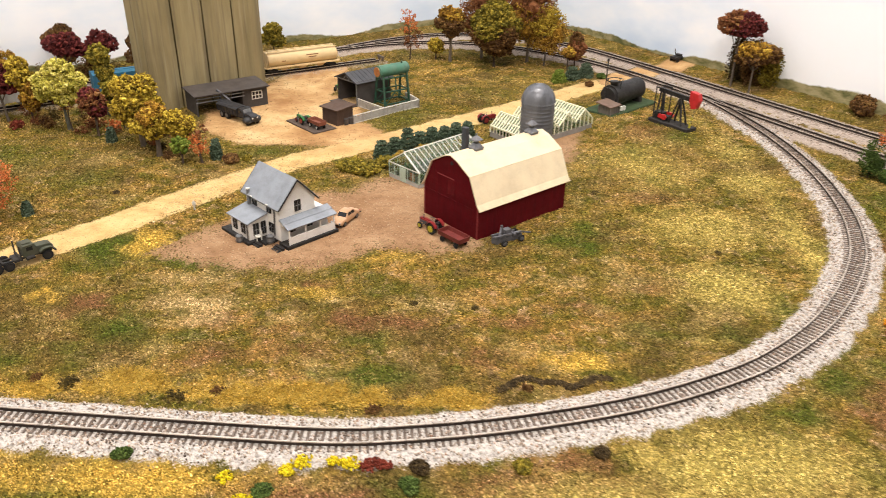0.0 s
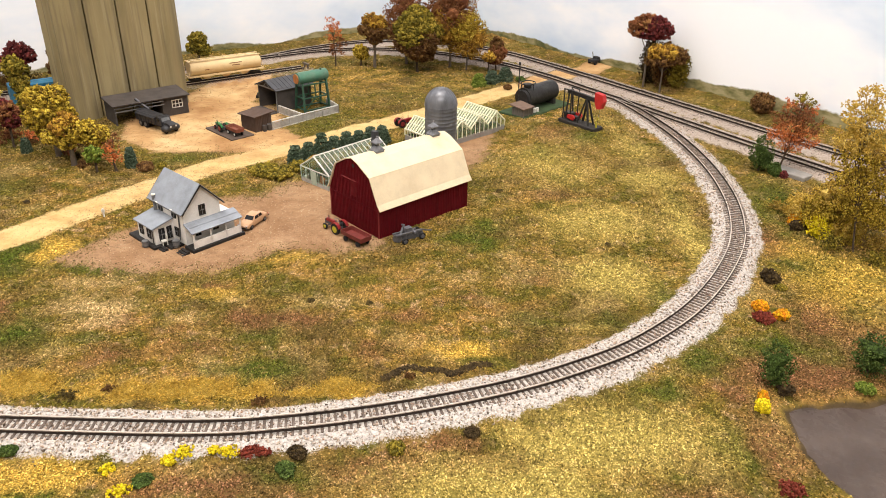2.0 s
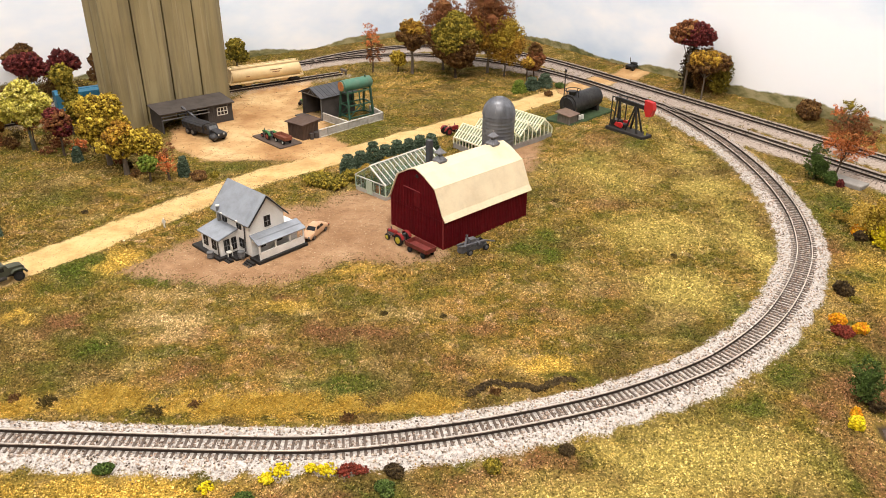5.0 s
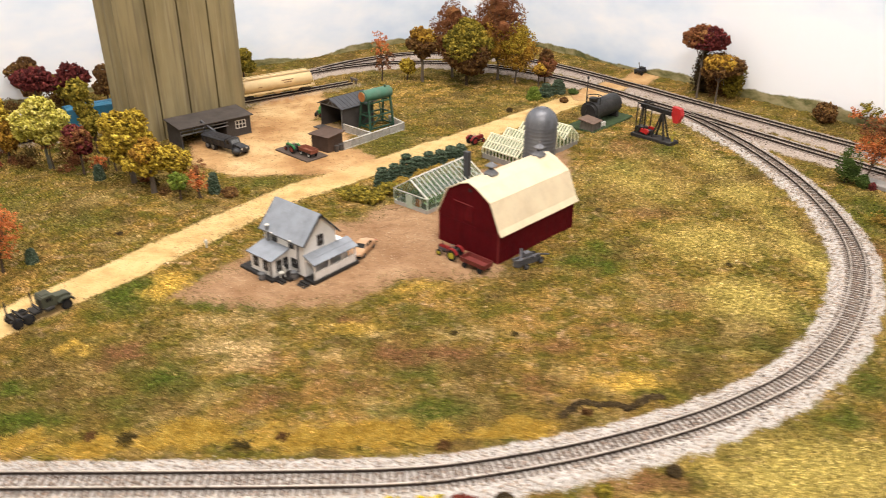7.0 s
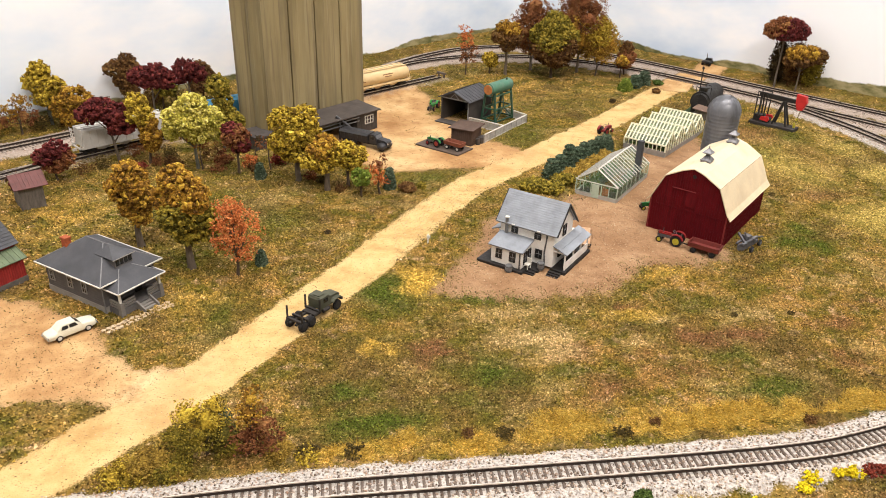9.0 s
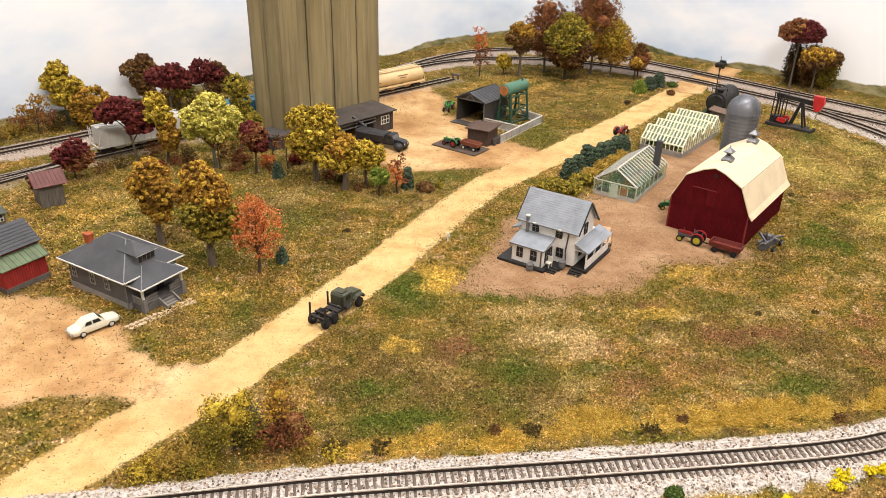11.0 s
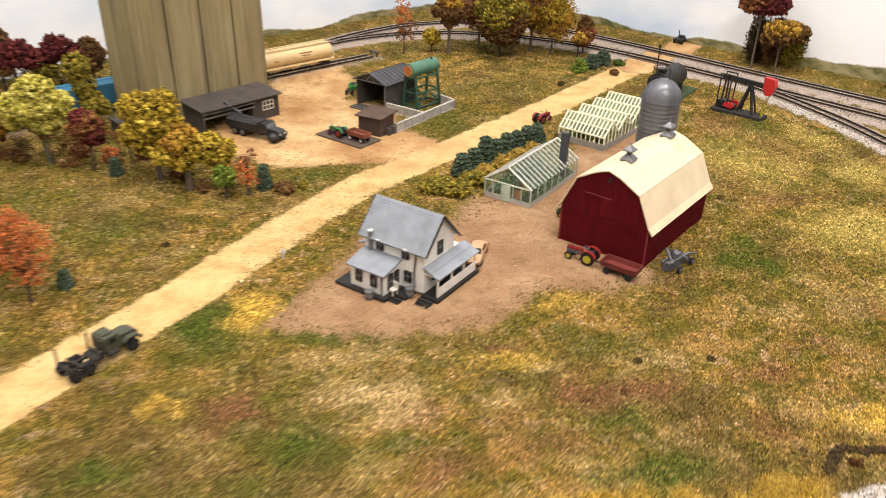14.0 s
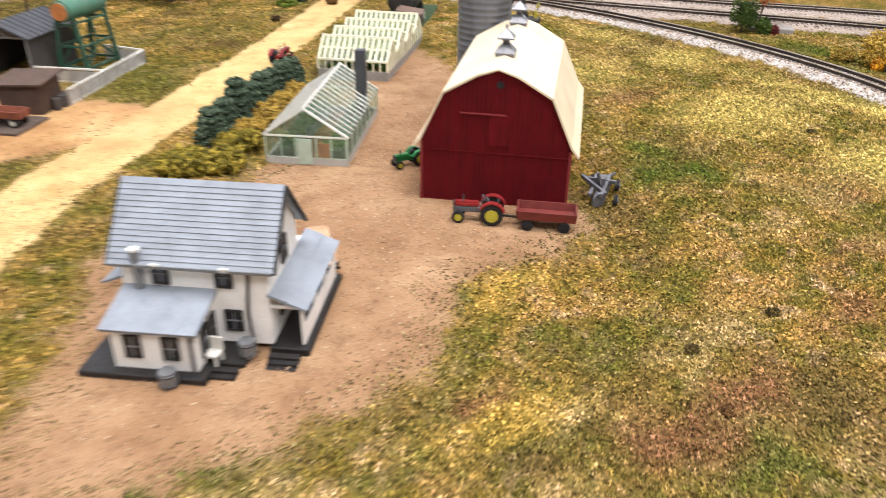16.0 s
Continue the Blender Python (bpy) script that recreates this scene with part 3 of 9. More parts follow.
room_panel("unseen_wall_north", [(150, 140, -100), (150, 140, 150), (-150, 140, 150), (-150, 140, -100)], wall_paint, "unseen off-white wall added to bounce light", "wall")
room_panel("ceiling", [(-150, -190, 150), (-150, 140, 150), (150, 140, 150), (150, -190, 150)], ceiling_paint, "unseen white ceiling added to bounce light", "ceiling")
room_panel("floor", [(-150, -190, -100), (150, -190, -100), (150, 140, -100), (-150, 140, -100)], floor_vinyl, "unseen dark vinyl floor added to close the room", "floor")


# ---------------------------------------------------------------- pond
def pond_water():
    g = Graph("pond_resin")
    murk = g.ramp(g.noise(0.25, 4), [(0.35, (0.050, 0.036, 0.030)), (0.65, (0.095, 0.072, 0.060))])
    g.bump(g.noise(1.2, 4), 0.5, 0.05)
    m = g.finish(murk, g.ramp(g.noise(1.6, 3), [(0.4, 0.18), (0.7, 0.5)]), 0, 0.16)
    bm = bmesh.new()
    slab(bm, [(x, y, 0) for x, y in smooth_line([(41 + (px - 41) * 1.06, 27 + (py - 27) * 1.06) for px, py in POND + POND[:1]], 1.0)], 0.1)
    return solo("water", bm, m, 0, 0, 0, "glossy brown resin pond water", "pond", kind="structure", z=-0.32)


pond_water()


# ---------------------------------------------------------------- railway tracks
rail_metal = painted("rail_metal", (0.60, 0.52, 0.44), 0.34, 0.6, 0.3, 1.0, 20, 0.1)
rail_web = painted("rail_web", (0.042, 0.030, 0.024), 0.7, 0.2, 0.3, 1.0, 20, 0.1)
tie_wood = painted("tie_wood", (0.135, 0.102, 0.080), 0.85, 0, 0.4, 2.0, 30, 0.3, dirt=(0.30, 0.25, 0.21), dirt_amount=0.8, piece=0.4)
GAUGE, RAIL_TOP = 0.90, 0.62


def rail_mesh(line, side, z0, z1, half, bm):
    t = np.gradient(line, axis=0)
    t /= np.linalg.norm(t, axis=1)[:, None]
    n = np.stack([-t[:, 1], t[:, 0]], 1)
    rows = []
    for p, q in zip(line, n):
        rows.append([bm.verts.new((p[0] + q[0] * (side + o), p[1] + q[1] * (side + o), z)) for o, z in ((-half, z0), (half, z0), (half, z1), (-half, z1))])
    for a, b in zip(rows, rows[1:]):
        for i in range(4):
            j = (i + 1) % 4
            bm.faces.new((a[i], a[j], b[j], b[i]))
    bm.faces.new(rows[0][::-1])
    bm.faces.new(rows[-1])


def tie_shape():
    bm = bmesh.new()
    box(bm, 0, 0, 0, 1.66, 0.13, 0.20)
    soften(bm, 0.02)
    return mesh_of("tie", bm, tie_wood)


TIE = tie_shape()


def track(key, label, start=0.0, stop=1.0, near=(0, 40)):
    line = TRACKS[key]
    line = line[int(len(line) * start):int(len(line) * stop)]
    t = thing("railway_track", line[0][0], line[0][1], 0, label, "railway track", "tracks of the layout")
    local = line - line[0]
    for side in (-1, 1):
        bm = bmesh.new()
        rail_mesh(local, side * (GAUGE / 2 + 0.035), RAIL_TOP - 0.055, RAIL_TOP, 0.036, bm)
        rail = part("rail", bm, rail_metal, t, "worn steel rail", True)
        bm = bmesh.new()
        rail_mesh(local, side * (GAUGE / 2 + 0.035), RAIL_TOP - 0.22, RAIL_TOP - 0.05, 0.022, bm)
        part("rail_web", bm, rail_web, rail, "dark brown rail side")
    step = np.linalg.norm(np.diff(local, axis=0), axis=1)
    run = np.concatenate([[0], np.cumsum(step)])
    u = np.arange(0.1, run[-1], 0.335)
    spots = np.stack([np.interp(u, run, local[:, 0]), np.interp(u, run, local[:, 1])], 1)
    d = np.gradient(spots, axis=0)
    rng = random.Random(key)
    order = np.argsort(np.hypot(spots[:, 0] + line[0][0] - near[0], spots[:, 1] + line[0][1] - near[1]))
    rest = bmesh.new()
    for k, i in enumerate(order):
        p, q = spots[i], d[i]
        turn = math.degrees(math.atan2(q[1], q[0])) + 90 + rng.uniform(-2.5, 2.5)
        if k < 290:
            ob = new("tie", TIE)
            ob.parent = t
            ob.matrix_local = pose(p[0] * S, p[1] * S, (RAIL_TOP - 0.43) * S, 0, 0, turn)
        else:
            box(rest, p[0], p[1], RAIL_TOP - 0.43, 1.66, 0.13, 0.20, turn)
    if len(rest.verts):
        tagged(part("tie_row", rest, tie_wood, t), "row of dark wooden ties further along", kind="stuff")
    else:
        rest.free()
    return t


track("loop", "curved model track on white gravel ballast, dark ties", 0.12, 1.0)
track("inner", "main model track along the backdrop, white ballast", 0.09, 0.90)
track("outer", "outer model track beside the backdrop, white ballast", 0.1, 0.99)
track("siding", "weathered siding track behind the grain elevator", 0.2, 1.0)
track("spur", "weathered spur track leaving the siding", 0.0, 0.7)


# ---------------------------------------------------------------- gravel ballast and turf crumbs
def ballast_material(name, stops):
    g = Graph(name)
    isl = g.t.nodes.new("ShaderNodeNewGeometry").outputs["Random Per Island"]
    c = g.ramp(isl, stops)
    c = g.mix(g.ramp(g.noise(0.3, 4), [(0.5, 0.0), (0.8, 0.5)]), c, tuple(0.75 * v for v in stops[2][1]))
    return g.finish(c, 0.9, 0, 0.2)


PALE_STONE = [(0.0, (0.05, 0.038, 0.03)), (0.2, (0.23, 0.18, 0.142)), (0.5, (0.42, 0.335, 0.262)), (0.8, (0.66, 0.56, 0.455)), (1.0, (0.40, 0.25, 0.175))]
BROWN_STONE = [(0.0, (0.06, 0.042, 0.030)), (0.2, (0.15, 0.105, 0.075)), (0.5, (0.28, 0.21, 0.16)), (0.8, (0.48, 0.39, 0.32)), (1.0, (0.30, 0.18, 0.12))]
OLD_STONE = [(0.0, (0.07, 0.052, 0.040)), (0.2, (0.20, 0.155, 0.125)), (0.5, (0.38, 0.31, 0.26)), (0.8, (0.58, 0.50, 0.44)), (1.0, (0.36, 0.24, 0.17))]


def scatter_ballast():
    """Loose stones: pale beside the loop, browner on the old lines, dark and dirty between the rails."""
    rng = np.random.default_rng(7)
    sets = {"pale": [], "old": [], "brown": []}
    for key, half, per in (("loop", 2.0, 150), ("inner", 2.2, 60), ("outer", 2.2, 60), ("siding", 1.3, 24), ("spur", 1.2, 20)):
        line = TRACKS[key]
        keep = (np.abs(line[:, 0]) < 60) & (line[:, 1] > 20)
        line = line[keep]
        t = np.gradient(line, axis=0)
        t /= np.linalg.norm(t, axis=1)[:, None]
        k = int(len(line) * 0.5 * per)
        i = rng.integers(0, len(line), k)
        o = rng.uniform(-half, half, k) + rng.normal(0, 0.22, k)
        along = rng.uniform(-0.3, 0.3, k)
        p = line[i] + t[i] * along[:, None] + np.stack([-t[i][:, 1], t[i][:, 0]], 1) * o[:, None]
        keep = np.abs(np.abs(o) - GAUGE / 2 - 0.035) > 0.085
        inside = np.abs(o) < 0.62 + rng.normal(0, 0.12, k)
        sets["brown"].append(p[keep & inside])
        sets["pale" if key == "loop" else "brown" if key in ("siding", "spur") else "old"].append(p[keep & ~inside])
    for kind, stops, label, lift in (("pale", PALE_STONE, "loose white and grey gravel ballast along the loop", 0.02), ("old", OLD_STONE, "loose beige gravel ballast along the main tracks", 0.02), ("brown", BROWN_STONE, "dirty brown gravel between the rails", 0.04)):
        p = np.vstack(sets[kind])
        z, cov = survey(p[:, 0], p[:, 1])
        keep = cov["stone"] > rng.random(len(p)) ** 1.3 * 0.9 + 0.03
        p, z = p[keep], z[keep]
        v, f = grains(np.column_stack([p, z + lift]), rng.uniform(0.035, 0.082, len(p)), 0.9, 3)
        tagged(new("ballast", raw_mesh("ballast", v, f, ballast_material("ballast_" + kind, stops))), label, "gravel", kind="stuff")


def turf_crumbs(x, y, z, r, seed):
    """Open-bottomed three-sided crumbs sunk into the ground, turned and tipped at random."""
    rng = np.random.default_rng(seed)
    n = len(x)
    turn = rng.uniform(0, 6.283, n)[:, None] + np.array([0, 2.094, 4.189]) + rng.normal(0, 0.35, (n, 3))
    reach = r[:, None] * rng.uniform(0.7, 1.35, (n, 3))
    foot = np.stack([x[:, None] + reach * np.cos(turn), y[:, None] + reach * np.sin(turn), z[:, None] + r[:, None] * rng.uniform(-0.6, 0.15, (n, 3))], 2)
    tip = np.column_stack([x + r * rng.normal(0, 0.55, n), y + r * rng.normal(0, 0.55, n), z + r * rng.uniform(0.4, 1.15, n)])
    v = np.concatenate([foot, tip[:, None]], 1).reshape(-1, 3)
    f = np.array([[(0, 1, 3), (1, 2, 3), (2, 0, 3)]]) + (np.arange(n) * 4)[:, None, None]
    return v, f.reshape(-1, 3)


def scatter_turf():
    rng = np.random.default_rng(9)
    xs, ys, zs, rs = [], [], [], []
    for x0, x1, y0, y1, per, lo, hi in ((-34, 34, 24, 46, 205, 0.032, 0.066), (-34, 36, 46, 60, 130, 0.042, 0.082), (-48, -34, 30, 60, 60, 0.055, 0.105), (34, 44, 36, 60, 50, 0.055, 0.11), (-55, 48, 60, 84, 70, 0.045, 0.085), (-60, 60, 84, 128, 30, 0.05, 0.10)):
        n = int((x1 - x0) * (y1 - y0) * per)
        x, y = rng.uniform(x0, x1, n), rng.uniform(y0, y1, n)
        keep = ((x - CORNER.x) * 0.616 - (y - CORNER.y) * 0.788 > 0.1) & (-(x - CORNER.x) * 0.788 - (y - CORNER.y) * 0.616 > 0.1)
        x, y = x[keep], y[keep]
        n = len(x)
        z, cov = survey(x, y)
        bare = np.maximum.reduce([cov["road"], cov["dirt"], cov["stone"], cov["mud"]])
        keep = bare < rng.random(n) ** 1.6 * 0.62
        xs.append(x[keep]); ys.append(y[keep]); rs.append(rng.uniform(lo, hi, n)[keep]); zs.append((z + rng.uniform(0, 0.07, n))[keep])
    x, y, z, r = (np.concatenate(q) for q in (xs, ys, zs, rs))
    v, f = turf_crumbs(x, y, z, r, 5)
    me = raw_mesh("turf", v, f, loose_turf)
    _, cov = survey(x, y)
    lay_cover(me, {k: np.repeat(a, 4) for k, a in cov.items()})
    tagged(new("turf", me), "crumbly ground-foam turf in autumn yellows and greens", "grass", kind="stuff")


def scatter_grit():
    """Loose crumbs of earth on the road, the yards and the lot, and dark crumbs strewn thickly along their rims."""
    rng = np.random.default_rng(19)
    n = 110000
    x, y = rng.uniform(-46, 14, n), rng.uniform(26, 95, n)
    x[:40000], y[:40000] = rng.uniform(-19, 13, 40000), rng.uniform(43, 64, 40000)
    z, cov = survey(x, y)
    bare = np.maximum(cov["road"], cov["dirt"])
    inner = bare > 0.55 + 0.4 * rng.random(n)
    rim = (bare > 0.12) & (bare < 0.985) & (rng.random(n) < 0.9)
    keep = (inner & (rng.random(n) < 0.55) | rim) & ((y < 70) | (rng.random(n) < 0.4))
    x, y, z, rim = x[keep], y[keep], z[keep], rim[keep]
    r = rng.uniform(0.018, 0.045, len(x)) * (1 + 0.6 * (rng.random(len(x)) > 0.93)) * np.where(rim, 1.25, 1.0)
    for name, part_of, stops, label in (("earth_crumbs", ~rim, [(0.0, (0.17, 0.10, 0.055)), (0.35, (0.28, 0.17, 0.092)), (0.7, (0.42, 0.29, 0.17)), (1.0, (0.62, 0.50, 0.34))], "loose brown crumbs of earth on road and yards"),
                                        ("turf_crumbs", rim, [(0.0, (0.045, 0.035, 0.018)), (0.4, (0.12, 0.085, 0.035)), (0.75, (0.25, 0.19, 0.07)), (1.0, (0.46, 0.37, 0.18))], "dark turf crumbs strewn along the rims of road and yards")):
        v, f = grains(np.column_stack([x, y, z + 0.012])[part_of], r[part_of], 0.8, 6, 4)
        g = Graph(name)
        isl = g.t.nodes.new("ShaderNodeNewGeometry").outputs["Random Per Island"]
        tagged(new(name, raw_mesh(name, v, f, g.finish(g.ramp(isl, stops), 0.95, 0, 0.1))), label, "earth", kind="stuff")


scatter_ballast()
scatter_turf()
scatter_grit()


# ---------------------------------------------------------------- paints of the buildings
barn_red = painted("barn_red", (0.115, 0.0035, 0.007), 0.72, vary=0.35, per_cm=1.2, grain=22, bump=0.12, stretch=(3, 3, 0.5), dirt=(0.055, 0.004, 0.006), spec=0.15)
door_track_red = painted("door_track_red", (0.19, 0.018, 0.018), 0.7, vary=0.3, per_cm=2)
barn_roof_paint = painted("barn_roof_paint", (0.72, 0.60, 0.405), 0.6, vary=0.10, per_cm=0.8, grain=25, bump=0.1, dirt=(0.50, 0.36, 0.22), dirt_amount=0.45)
dark_metal = painted("dark_metal", (0.10, 0.10, 0.105), 0.4, 0.5, 0.4, 3, 30)
silver_grey = painted("silver_grey", (0.20, 0.20, 0.21), 0.4, 0.6, 0.4, 4, 30)
silo_grey = painted("silo_grey", (0.135, 0.14, 0.155), 0.42, 0.35, 0.25, 0.8, 20, 0.06, (2, 2, 0.4), dirt=(0.25, 0.25, 0.26), dirt_amount=0.3)
house_white = painted("house_white", (0.84, 0.82, 0.785), 0.6, vary=0.06, per_cm=1.5, dirt=(0.52, 0.48, 0.42), dirt_amount=0.35)
slate_roof = painted("slate_roof", (0.265, 0.29, 0.325), 0.6, vary=0.2, per_cm=1.5, dirt=(0.14, 0.14, 0.15), dirt_amount=0.5)
black_trim = painted("black_trim", (0.016, 0.014, 0.013), 0.6, vary=0.4, per_cm=4)
glass_dark = painted("glass_dark", (0.020, 0.021, 0.023), 0.12, vary=0.3, per_cm=5, bump=0.02, spec=0.5)
grey_pipe = painted("grey_pipe", (0.20, 0.205, 0.21), 0.5, 0.3, 0.3, 4)
charcoal_wall = painted("charcoal_wall", (0.105, 0.098, 0.098), 0.8, vary=0.25, per_cm=1.5, dirt=(0.20, 0.185, 0.17), dirt_amount=0.4)
charcoal_roof = painted("charcoal_roof", (0.060, 0.062, 0.070), 0.75, vary=0.25, per_cm=1.0, dirt=(0.13, 0.13, 0.135), dirt_amount=0.4)
pale_concrete = painted("pale_concrete", (0.30, 0.28, 0.255), 0.85, vary=0.2, per_cm=2, dirt=(0.16, 0.14, 0.12))
brick_red = painted("brick_red", (0.36, 0.085, 0.028), 0.85, vary=0.3, per_cm=6)
coop_red = painted("coop_red", (0.33, 0.028, 0.024), 0.65, vary=0.3, per_cm=1.5, stretch=(3, 3, 0.5), dirt=(0.12, 0.02, 0.02))
moss_green = painted("moss_green", (0.13, 0.17, 0.095), 0.7, vary=0.3, per_cm=1.5, dirt=(0.07, 0.085, 0.06))
stone_grey = painted("stone_grey", (0.12, 0.108, 0.095), 0.9, vary=0.35, per_cm=3, bump=0.5)
old_wood = painted("old_wood", (0.155, 0.135, 0.115), 0.85, vary=0.35, per_cm=2, stretch=(4, 4, 0.6), dirt=(0.07, 0.06, 0.05))
brown_tin = painted("brown_tin", (0.14, 0.055, 0.050), 0.7, vary=0.3, per_cm=2)
mill_dark = painted("mill_dark", (0.060, 0.052, 0.048), 0.8, vary=0.35, per_cm=1.5, dirt=(0.12, 0.10, 0.085), dirt_amount=0.5)
mill_roof = painted("mill_roof", (0.062, 0.051, 0.044), 0.85, vary=0.3, per_cm=1.2, dirt=(0.11, 0.09, 0.075), dirt_amount=0.5)
ridge_grey = painted("ridge_grey", (0.19, 0.19, 0.195), 0.75, vary=0.2, per_cm=2)
porch_grey = painted("porch_grey", (0.20, 0.185, 0.168), 0.85, vary=0.25, per_cm=2, dirt=(0.16, 0.15, 0.135))
coop_roof = painted("coop_roof", (0.075, 0.085, 0.068), 0.8, vary=0.3, per_cm=1.5, dirt=(0.13, 0.12, 0.09))
off_white = painted("off_white", (0.68, 0.66, 0.60), 0.6, vary=0.1, per_cm=3)
cream_bar = painted("cream_bar", (0.80, 0.77, 0.56), 0.5, vary=0.08, per_cm=3)
frame_green = painted("frame_green", (0.022, 0.082, 0.050), 0.55, vary=0.35, per_cm=3, dirt=(0.10, 0.085, 0.05), dirt_amount=0.5)
tank_green = painted("tank_green", (0.065, 0.175, 0.115), 0.55, vary=0.3, per_cm=1.5, dirt=(0.24, 0.26, 0.20), dirt_amount=0.4)
rust_orange = painted("rust_orange", (0.46, 0.17, 0.045), 0.8, vary=0.3, per_cm=4, dirt=(0.2, 0.08, 0.03))
tar_black = painted("tar_black", (0.014, 0.013, 0.013), 0.55, vary=0.4, per_cm=2, dirt=(0.06, 0.055, 0.05), dirt_amount=0.5)
moss_plate = painted("moss_plate", (0.035, 0.062, 0.022), 0.9, vary=0.5, per_cm=2, bump=0.5)
signal_red = painted("signal_red", (0.50, 0.022, 0.022), 0.45, vary=0.2, per_cm=3)
seedling_green = foliage("seedling_green", [(0.03, 0.09, 0.02), (0.09, 0.20, 0.05), (0.25, 0.30, 0.10)])
glazing = clear_plastic("glazing", (0.76, 0.87, 0.78), 0.12, 0.93)
frosted = clear_plastic("frosted", (0.72, 0.80, 0.62), 0.06, 0.85)
hut_brown = painted("hut_brown", (0.085, 0.052, 0.038), 0.85, vary=0.35, per_cm=2, dirt=(0.14, 0.09, 0.065), dirt_amount=0.5)
wood_deck = painted("wood_deck", (0.095, 0.068, 0.052), 0.85, vary=0.3, per_cm=2, stretch=(0.5, 4, 1))


def elevator_concrete():
    """Tan cast silos with long soft streaks of grime, and a tone of its own for each casting."""
    g = Graph("elevator_concrete")
    c = g.ramp(g.noise(0.35, 5, 0.6, (1, 1, 0.25)), [(0.3, (0.185, 0.145, 0.070)), (0.5, (0.245, 0.195, 0.100)), (0.7, (0.295, 0.240, 0.130))])
    info = g.t.nodes.new("ShaderNodeObjectInfo").outputs["Random"]
    c = g.mix(0.5, c, g.ramp(info, [(0.0, (0.95, 0.97, 0.93)), (1.0, (1.35, 1.32, 1.25))]), "MULTIPLY")
    wide = g.ramp(g.noise(0.75, 4, 0.6, (1, 1, 0.07), 0.4), [(0.50, 0.0), (0.70, 0.5)])
    c = g.mix(wide, c, (0.105, 0.088, 0.058))
    streak = g.ramp(g.noise(2.0, 4, 0.6, (1, 1, 0.03), 1.1), [(0.52, 0.0), (0.68, 0.6)])
    c = g.mix(streak, c, (0.115, 0.092, 0.060))
    pale = g.ramp(g.noise(2.3, 4, 0.6, (1, 1, 0.04), 1.7), [(0.56, 0.0), (0.72, 0.45)])
    c = g.mix(pale, c, (0.40, 0.335, 0.21))
    f = g.noise(20, 3)
    g.bump(f, 0.15, 0.02)
    return g.finish(c, 0.8, 0, 0.25)


elevator_tan = elevator_concrete()


# ---------------------------------------------------------------- the barn
def cupola(x, y, z, rz):
    t = thing("cupola", x, y, rz, "small grey metal ventilator cupola on the barn roof", "cupola", "cupolas of the barn", z=z)
    t.scale = (1.1, 1.1, 1.05)

    def square(rings):
        bm = bmesh.new()
        lathe(bm, [(r * 1.414, h) for r, h in rings], 4)
        bm.transform(Matrix.Rotation(radians(45), 4, "Z"))
        return bm

    part("base", square([(0.0, -0.30), (0.34, -0.30), (0.32, 0.10), (0.36, 0.12), (0.36, 0.16), (0.16, 0.42), (0.0, 0.42)]), silver_grey, t)
    part("louvre", square([(0.0, 0.40), (0.13, 0.40), (0.11, 0.52), (0.13, 0.66), (0.0, 0.66)]), dark_metal, t, "dark louvred neck")
    part("cap", square([(0.0, 0.64), (0.30, 0.64), (0.30, 0.70), (0.12, 0.88), (0.05, 0.96), (0.0, 1.0)]), silver_grey, t, "flared metal cap")
    bm = bmesh.new()
    lathe(bm, [(0.0, 0.93), (0.05, 0.96), (0.035, 1.02), (0.06, 1.08), (0.0, 1.15)], 8)
    part("finial", bm, silver_grey, t, "pointed finial")
    return t


BOARDS = {}


def board(parent, name, material, x, y, z, sx, sy, sz):
    """An upright or lying board of its own; alike boards share one mesh."""
    key = (material.name, round(sx, 2), round(sy, 2), round(sz, 1))
    if key not in BOARDS:
        bm = bmesh.new()
        box(bm, 0, 0, 0, sx, sy, sz)
        BOARDS[key] = mesh_of(name, bm, material)
    ob = new(name, BOARDS[key])
    ob.parent = parent
    ob.location = (x * S, y * S, z * S)
    return ob


